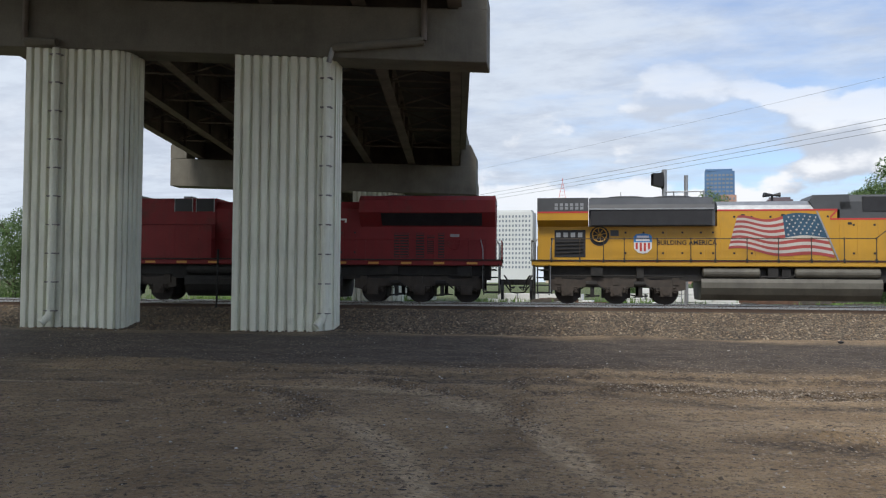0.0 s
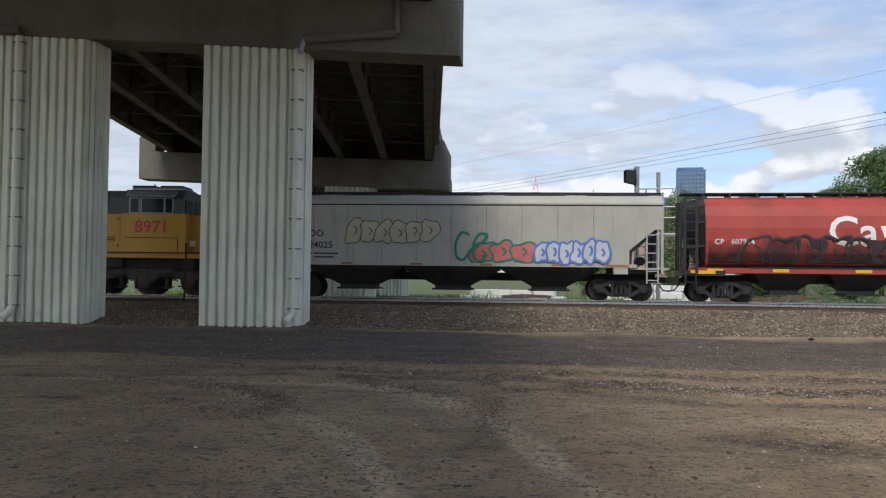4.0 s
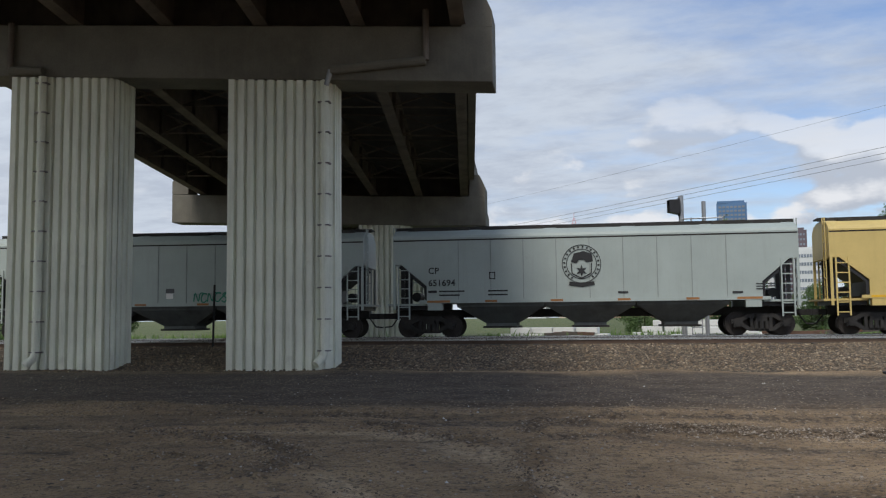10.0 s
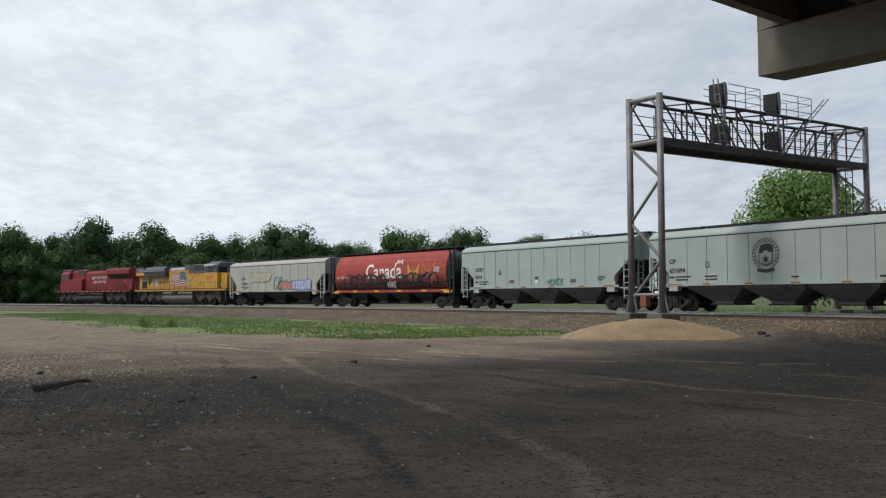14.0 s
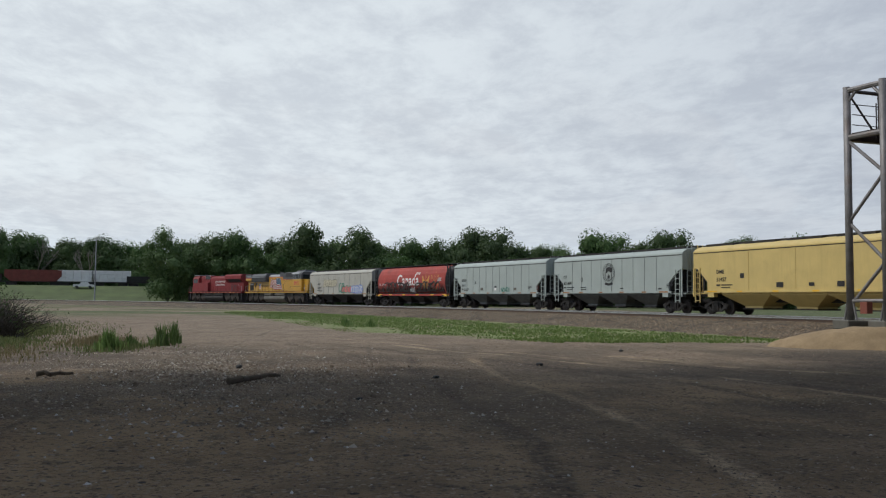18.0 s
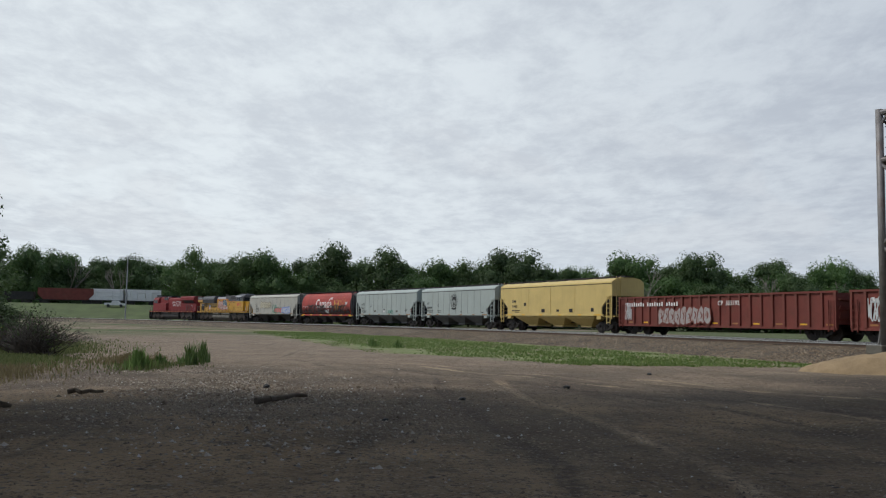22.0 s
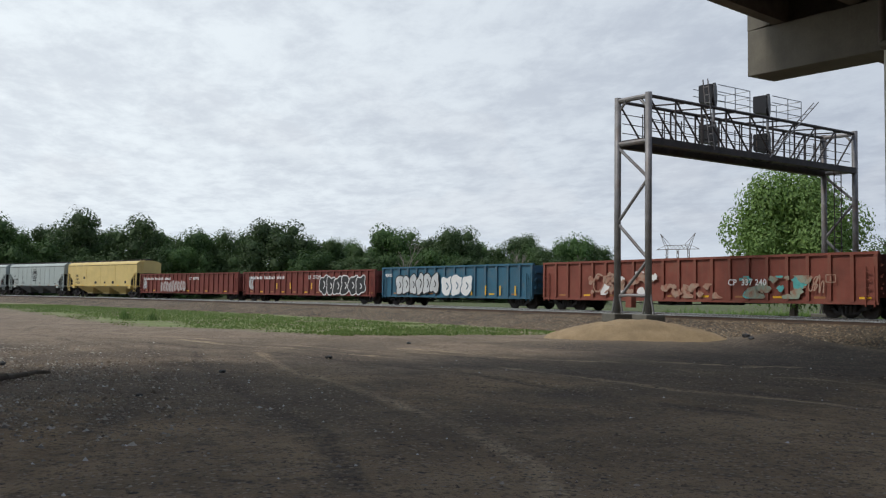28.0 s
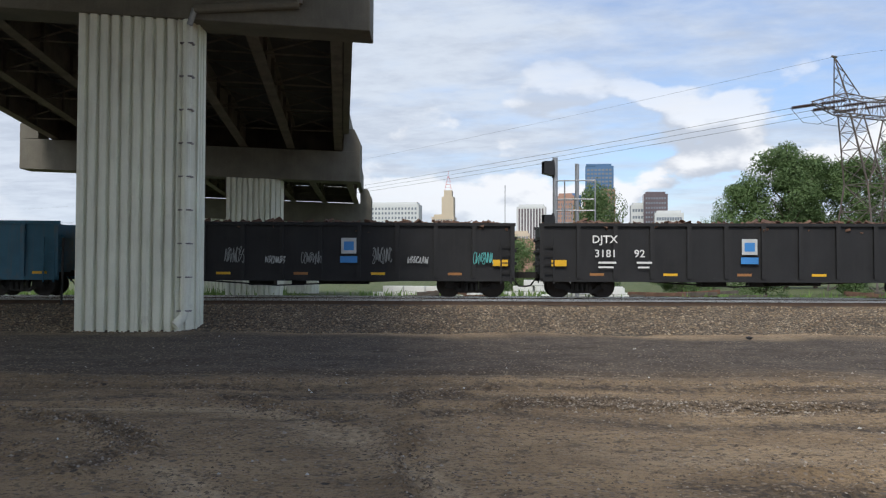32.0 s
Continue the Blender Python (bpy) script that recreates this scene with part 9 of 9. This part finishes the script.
def make_stones():
    rng = random.Random(91)
    sp = []
    for _ in range(44000):
        s, off = rng.uniform(-95, 34), -5.4 - 5.6 * rng.random() ** 1.1
        if s < -45 and rng.random() < 0.5:
            continue
        x, y, a = on_line(s, off)
        z = bank_z(off)
        z += 0.05 * noise.noise(Vector((x, y, z)) * 0.7) + 0.03 * noise.noise(Vector((x, y, z)) * 2.3) if z > 0 else 0
        sp.append((x, y, max(z, 0.0), rng.uniform(0.025, 0.062)))
    scatter("ballast_stones", sp, ROCKS, "loose crushed stones on the ballast bank", "stones", 1)
    sp = []
    for _ in range(15000):
        x, y = rng.uniform(-34, 20), rng.uniform(2.5, 22)
        k = noise.noise((x * 0.3, y * 0.3, 9))
        if k < -0.05 and rng.random() < 0.7:
            continue
        sp.append((x, y, ground_z(x, y), rng.uniform(0.006, 0.02) * (1.7 if rng.random() < 0.05 else 1)))
    for _ in range(9000):
        x, y = rng.uniform(-30, -2), rng.uniform(-11, 6)
        sp.append((x, y, ground_z(x, y), rng.uniform(0.006, 0.018) * (2.4 if rng.random() < 0.04 else 1)))
    # broken crumbs along the ruts
    for path, wide, many in RUTS:
        for a, b in zip(path, path[1:]):
            L = math.dist(a, b)
            for _ in range(int(L * many)):
                f = rng.random()
                x, y = a[0] + (b[0] - a[0]) * f + rng.gauss(0, wide), a[1] + (b[1] - a[1]) * f + rng.gauss(0, wide)
                sp.append((x, y, ground_z(x, y), rng.uniform(0.006, 0.026)))
    # lumps of broken asphalt and dirt at the edge of the yard
    for _ in range(2600):
        x, y = -18.0 + rng.gauss(0, 3.2), -1.2 + rng.gauss(0, 1.9)
        sp.append((x, y, ground_z(x, y), rng.uniform(0.008, 0.030) * (2.2 if rng.random() < 0.05 else 1)))
    for _ in range(26000):
        x, y = rng.uniform(-9, 17), rng.uniform(3.5, 15)
        if noise.noise((x * 0.5, y * 0.9, 3)) < rng.uniform(-0.5, 0.3):
            continue
        sp.append((x, y, ground_z(x, y), rng.uniform(0.005, 0.016) * (2.2 if rng.random() < 0.04 else 1)))
    scatter("dirt_clods", sp, CLODS, "small clods and pebbles on the dirt", "pebbles", 2)
    sp = []
    for _ in range(15000):
        f = rng.random()
        x, y = -27 + 15.5 * f + rng.gauss(0, 1.6), -5.2 + 4.4 * f + rng.gauss(0, 1.5)
        if noise.noise((x * 0.45, y * 0.8, 5)) < rng.uniform(-0.45, 0.35):
            continue
        sp.append((x, y, ground_z(x, y), rng.uniform(0.010, 0.032) * (1.8 if rng.random() < 0.06 else 1)))
    scatter("yard_gravel", sp, GRAVEL, "loose grey gravel strewn over the dirt", "gravel", 5)
    sp = []
    for _ in range(300):
        x, y = rng.uniform(-26, -6), rng.uniform(-9, 5)
        sp.append((x, y, ground_z(x, y), rng.uniform(0.009, 0.024)))
    for _ in range(560):
        x, y = -15.5 + rng.gauss(0, 4.5), -2.5 + rng.gauss(0, 2.3)
        sp.append((x, y, ground_z(x, y), rng.uniform(0.012, 0.040)))
    for _ in range(420):
        x, y = rng.uniform(-20, 20), rng.uniform(6, 24)
        sp.append((x, y, ground_z(x, y), rng.uniform(0.01, 0.03)))
    for _ in range(160):
        x, y = -30.5 + rng.gauss(0, 1.2), 20.8 + rng.gauss(0, 0.6)
        sp.append((x, y, 0.1, rng.uniform(0.02, 0.06)))
    scatter("pale_litter", sp, PALE, "scattered pale stone chips and litter", "litter", 3)


make_stones()


def timber(x, y, turn, L, r, seed, label, z=0.06):
    rng = random.Random(seed)
    bm = bmesh.new()
    p = Vector((-L / 2, 0, 0))
    for k in range(5):
        q = Vector((-L / 2 + L * (k + 1) / 5, rng.uniform(-0.07, 0.07), rng.uniform(-0.01, 0.03)))
        tube(bm, p, q, r * (1 - 0.1 * k), 7, r * (1 - 0.1 * (k + 1)))
        p = q
    ob = single("branch", bm, BARK, label, "branch")
    ob.matrix_basis = pose(x, y, z + ground_z(x, y), 0, 0, turn)


timber(-15.95, -1.45, 153, 1.5, 0.06, 1, "broken grey branch lying in the dirt")
timber(-16.75, -5.1, 97, 0.62, 0.05, 2, "short dark stick lying in the dirt")
timber(-14.5, -5.6, 60, 0.4, 0.06, 3, "short dark stick lying in the dirt")
for i, (x, y, s) in enumerate(((-21.1, 4.72, 0.17), (-27.9, 8.8, 0.15), (-26.3, 20.9, 0.3), (-25.6, 20.6, 0.22), (3.95, 23.3, 0.16), (-17.5, 1.9, 0.13), (-19.6, -2.2, 0.15), (-13.6, 0.4, 0.10))):
    bm = rock_mesh(i, 1, 0.55)
    s *= 0.6
    for v in bm.verts:
        v.co *= s
    ob = single("rock", bm, BLACK if s < 0.2 else UNDER, "dark angular lump of rock on the dirt", "rock", "loose rocks")
    ob.matrix_basis = pose(x, y, (ground_z(x, y) if i != 4 else 0.15) + 0.3 * s)
post = bmesh.new()
tube(post, (-17.6, 28.3, 0), (-17.55, 28.3, 2.9), 0.04, 6)
single("steel_post", post, UNDER, "thin rusty steel post beside the track", "post")


# ---------------------------------------------------------------- beyond the railway
def block_stack(x, y, n, m, seed):
    rng = random.Random(seed)
    st = thing("block_stack", pose(x, y, 0, 0, 0, rng.uniform(-12, 12)), "stack of white concrete blocks beyond the railway", "blocks", "white stacks")
    me = mesh_of("block", rounded(-0.75, 0.75, -0.4, 0.4, 0, 0.42, 0.03, 1), WHITE)
    for j in range(m):
        for i in range(n - j):
            shared("block", me, st, pose((i + j * 0.5) * 1.6 + rng.uniform(-0.05, 0.05), rng.uniform(-0.1, 0.1), j * 0.44))


block_stack(-5, 66, 6, 3, 1)
block_stack(-2.0, 58, 4, 2, 2)
block_stack(-14, 62, 5, 2, 3)
for i, (x, y, L) in enumerate(((5, 55, 7), (9, 60, 8), (-8, 54, 6), (18, 58, 9), (24, 62, 7))):
    heap = thing("sleeper_heap", pose(x, y, 0, 0, 0, 5 * i), "untidy heap of old brown timbers", "timber heap", "timber heaps")
    rng = random.Random(i)
    for k in range(9):
        bm = boxes((-L / 6, L / 6, -0.13, 0.13, -0.1, 0.1))
        t = part("timber", bm, SLEEPER if k % 2 else SCRAP, heap)
        t.matrix_basis = pose(rng.uniform(-L / 3, L / 3), rng.uniform(-0.8, 0.8), 0.12 + 0.22 * (k // 3), 0, rng.uniform(-6, 6), rng.uniform(-20, 20))


def scrub():
    rng = random.Random(15)
    sp = []
    for _ in range(12000):
        x, y = rng.uniform(-75, 60), rng.uniform(47, 66)
        if noise.noise((x * 0.15, y * 0.15, 2)) > -0.1:
            sp.append((x, y, 0, 0.6 + 0.8 * max(0, noise.noise((x * 0.3, y * 0.3, 7)))))
    blades("scrub_strip", sp, LEAF_LIGHT, "rough green scrub beyond the railway", 0.75, 0.05, 8, "scrub")
    sp = []
    for _ in range(9000):
        s, off = rng.uniform(-260, -30), rng.uniform(6, 22)
        x, y, a = on_line(s, off)
        sp.append((x, y, 0, 0.7))
    blades("field_grass", sp, GRASS, "pale green field grass beyond the railway", 0.5, 0.06, 9)


scrub()

# far embankment with a second train standing on it
EMB = thing("embankment", None, "low grassy embankment carrying a distant siding", "embankment", kind="structure")
bm = bmesh.new()
A, B = Vector((-248, -132, 0)), Vector((-281, 51, 0))
n_ = Vector((-0.984, -0.178, 0))
for k, (d0, z0, d1, z1) in enumerate(((-26, 0, 0, 4.7), (0, 4.7, 14, 4.8), (14, 4.8, 30, 0))):
    bm.faces.new([bm.verts.new(p + Vector((0, 0, z))) for p, z in ((A + n_ * d0, z0), (B + n_ * d0, z0), (B + n_ * d1, z1), (A + n_ * d1, z1))])
bmesh.ops.subdivide_edges(bm, edges=bm.edges[:], cuts=12, use_grid_fill=True)
part("slope", bm, mat("field grass slope", (0.085, 0.115, 0.035), 0.9, var=0.35, scale=0.2, fine=3), EMB)


def emb_at(f, back, z):
    p = A.lerp(B, f) + n_ * back
    return pose(p.x, p.y, z, 0, 0, math.degrees(math.atan2(B.y - A.y, B.x - A.x)))


def far_cars():
    # along the embankment; f is the fraction of its length
    def cargo(name, f, L, label, category):
        c = thing(name, emb_at(f, 8, 4.8), label, category, "standing train")
        part("deck", boxes((-L / 2, L / 2, -1.4, 1.4, 0.9, 1.15)), UNDER, c)
        for s in (-1, 1):
            part("truck", boxes((s * (L / 2 - 2.2) - 1.3, s * (L / 2 - 2.2) + 1.3, -1.1, 1.1, 0.0, 0.85)), UNDER, c)
        return c
    h = cargo("covered_hopper", 0.2173, 16.0, "distant dark red covered hopper with a white disc", "hopper car")
    part("body", prism([(-7.6, 2.6), (-6.0, 1.1), (6.0, 1.1), (7.6, 2.6), (7.6, 4.4), (-7.6, 4.4)], "y", -1.5, 1.5), GON_RED, h)
    d = bmesh.new()
    tube(d, (-6.2, 1.5, 2.9), (-6.2, 1.54, 2.9), 0.75, 16)
    part("disc", d, WHITE, h)
    for i, f in enumerate((0.2806, 0.3303)):
        c = cargo("lumber_flatcar", f, 11.0, "distant flatcar stacked with white-wrapped lumber packs", "flatcar")
        for r in range(3):
            for q in range(5):
                pk = part("lumber_pack", rounded(-5.3 + q * 2.14, -3.22 + q * 2.14, -1.3, 1.3, 1.17 + r * 1.1, 2.24 + r * 1.1, 0.04, 1), WHITE, c)
                part("pack_mark", boxes((-4.6 + q * 2.14, -4.1 + q * 2.14, 1.30, 1.315, 1.5 + r * 1.1, 1.85 + r * 1.1)), NAVY, pk)
    for f in (0.1449, 0.0711):
        c = cargo("container_flatcar", f, 10.0, "distant dark open freight car", "freight car")
        part("body", boxes((-4.8, 4.8, -1.4, 1.4, 1.15, 3.2)), UNDER, c)
    c = cargo("container_flatcar", 0.3926, 15.0, "distant dark open freight car", "freight car")
    part("body", boxes((-7.2, 7.2, -1.4, 1.4, 1.15, 2.9)), UNDER, c)


far_cars()


def pickup():
    p = thing("pickup_truck", emb_at(0.2976, -4.5, 3.95), "white pickup truck parked on the grassy bank", "pickup truck")
    part("body", prism([(-2.7, 0.45), (-2.7, 1.1), (-0.9, 1.15), (-0.6, 1.75), (0.9, 1.75), (1.5, 1.15), (2.7, 1.0), (2.75, 0.45)], "y", -0.9, 0.9), WHITE, p)
    part("window", boxes((-0.5, 1.0, 0.9, 0.915, 1.2, 1.62)), GLASS, p)
    for x in (-1.7, 1.7):
        for y in (-0.85, 0.85):
            part("wheel", tube(bmesh.new(), (x, y - 0.1, 0.36), (x, y + 0.1, 0.36), 0.36, 14), BLACK, p)


pickup()


def street_lamp(x, y, h):
    s = thing("street_lamp", pose(x, y, 0), "tall thin grey street lamp with two arms", "street lamp", "street lamps")
    part("pole", tube(bmesh.new(), (0, 0, 0), (0, 0, h), 0.16, 6, 0.1), GALV, s)
    bm = bmesh.new()
    tube(bm, (-0.9, -2.2, h), (0.9, 2.2, h), 0.09, 5)
    part("arm", bm, GALV, s)


for az, d, h in ((-106.2, 222, 15.5), (-52.6, 300, 14.0), (-58.5, 280, 11)):
    street_lamp(d * math.sin(radians(az)), d * math.cos(radians(az)), h)


# ---------------------------------------------------------------- city skyline
def facade(parent, x0, x1, y, z0, z1, nx, nz, material, fx=0.55, fz=0.6):
    bm = bmesh.new()
    dx, dz = (x1 - x0) / nx, (z1 - z0) / nz
    for i in range(nx):
        for k in range(nz):
            cx, cz = x0 + (i + 0.5) * dx, z0 + (k + 0.5) * dz
            box(bm, cx - dx * fx / 2, cx + dx * fx / 2, y - 0.35, y + 0.3, cz - dz * fz / 2, cz + dz * fz / 2)
    return tagged(part("window_grid", bm, material, parent, "rows of dark windows"), kind="stuff")


def tower(x0, x1, z, wall, glass, nx, nz, label, y=1300, deep=30, fx=0.55, fz=0.6, bottom=0.0):
    b = thing("office_building", None, label, "building", "city skyline")
    part("wall", boxes((x0, x1, y, y + deep, bottom, z)), wall, b)
    part("roof", boxes((x0 + 3, x1 - 3, y + 4, y + deep - 4, z, z + 3.5)), wall, b)
    if nx:
        facade(b, x0 + 2, x1 - 2, y, bottom + 20, z - 3, nx, nz, glass, fx, fz)
    return b


HAZE_WHITE = mat("pale concrete tower", (0.62, 0.63, 0.62), 0.8, var=0.05, scale=0.02, bump=0)
CREAM = mat("cream stone tower", (0.58, 0.49, 0.37), 0.8, var=0.06, scale=0.02, bump=0)
BRICK = mat("brick tower", (0.42, 0.25, 0.19), 0.8, var=0.08, scale=0.02, bump=0)
BLUE_GLASS = mat("blue glass tower", (0.09, 0.18, 0.33), 0.12, var=0.2, scale=0.03, bump=0)
BROWN_GLASS = mat("brown glass tower", (0.12, 0.09, 0.10), 0.2, var=0.2, scale=0.03, bump=0)
PANE = mat("dark panes", (0.20, 0.23, 0.27), 0.2, var=0.2, scale=0.05, bump=0)
tower(-332, -241, 107, HAZE_WHITE, PANE, 17, 12, "broad white hotel block with rows of windows", fx=0.5, fz=0.5)
b = tower(-221, -187, 88, CREAM, PANE, 8, 9, "cream stepped tower with a red lattice sign mast", fx=0.4, fz=0.7)
part("upper_tower", boxes((-206, -188, 1302, 1322, 88, 118)), CREAM, b)
part("top_stage", boxes((-203, -191, 1304, 1318, 118, 128)), CREAM, b)
sp_ = bmesh.new()
for a, c in ((-202, -198), (-192, -196)):
    tube(sp_, (a, 1306, 128), (c, 1310, 150), 0.35, 4)
for z in (132, 137, 142, 147):
    tube(sp_, (-201 + (z - 128) * 0.15, 1306, z), (-193 - (z - 128) * 0.15, 1306, z), 0.3, 4)
tube(sp_, (-197, 1308, 148), (-197, 1308, 158), 0.3, 4)
part("sign_mast", sp_, RED_STRIPE, b, "red lattice sign mast")
tower(-93, -50, 102, HAZE_WHITE, BROWN_GLASS, 9, 1, "white tower with dark vertical stripes", fx=0.5, fz=1.0)
tower(-101, -73, 62, CREAM, PANE, 7, 5, "low cream brick block", y=1290)
tower(-34, -8, 118, BRICK, PANE, 6, 14, "pinkish brick apartment tower", fx=0.5, fz=0.5)
tower(-9, 4, 101, BRICK, PANE, 4, 9, "brown brick front of a glass tower", y=1322, deep=6, fx=0.5, fz=0.5)
tower(-19, 2, 121, BLUE_GLASS, PANE, 5, 14, "dark blue glass slab tower", y=1330)
b = tower(8, 49, 161, BLUE_GLASS, PANE, 7, 24, "tall blue glass tower with brick flanks", fx=0.75, fz=0.5)
part("brick_flank", boxes((30, 51, 1292, 1300, 0, 126)), BRICK, b)
facade(b, 31, 50, 1292, 20, 124, 4, 16, PANE, 0.5, 0.5)
part("brick_edge", boxes((5, 12, 1294, 1300, 0, 112)), BRICK, b)
part("crown_edge", boxes((9, 24, 1299, 1320, 161, 164)), BLUE_GLASS, b)
tower(92, 126, 119, BROWN_GLASS, PANE, 8, 14, "dark brown glass tower with a rounded top", fx=0.6, fz=0.4)
tower(106, 146, 90, HAZE_WHITE, PANE, 10, 6, "white office block with ribbon windows", y=1280, fx=0.8, fz=0.4)
tower(74, 102, 104, HAZE_WHITE, PANE, 6, 8, "white stepped office block", y=1310, fx=0.7, fz=0.4)
am = bmesh.new()
tube(am, (-110, 1300, 0), (-110, 1300, 134), 0.8, 4)
single("radio_mast", am, GALV, "thin grey radio mast in the city", "mast")
bm = bmesh.new()
box(bm, -150, 60, 1240, 1260, 0, 52)
single("low_building", bm, BRICK, "long low brown brick buildings in the city", "building", "city skyline")


def motions():
    for i, car in enumerate(CARS):
        walk(car, car_rows(i))


motions()
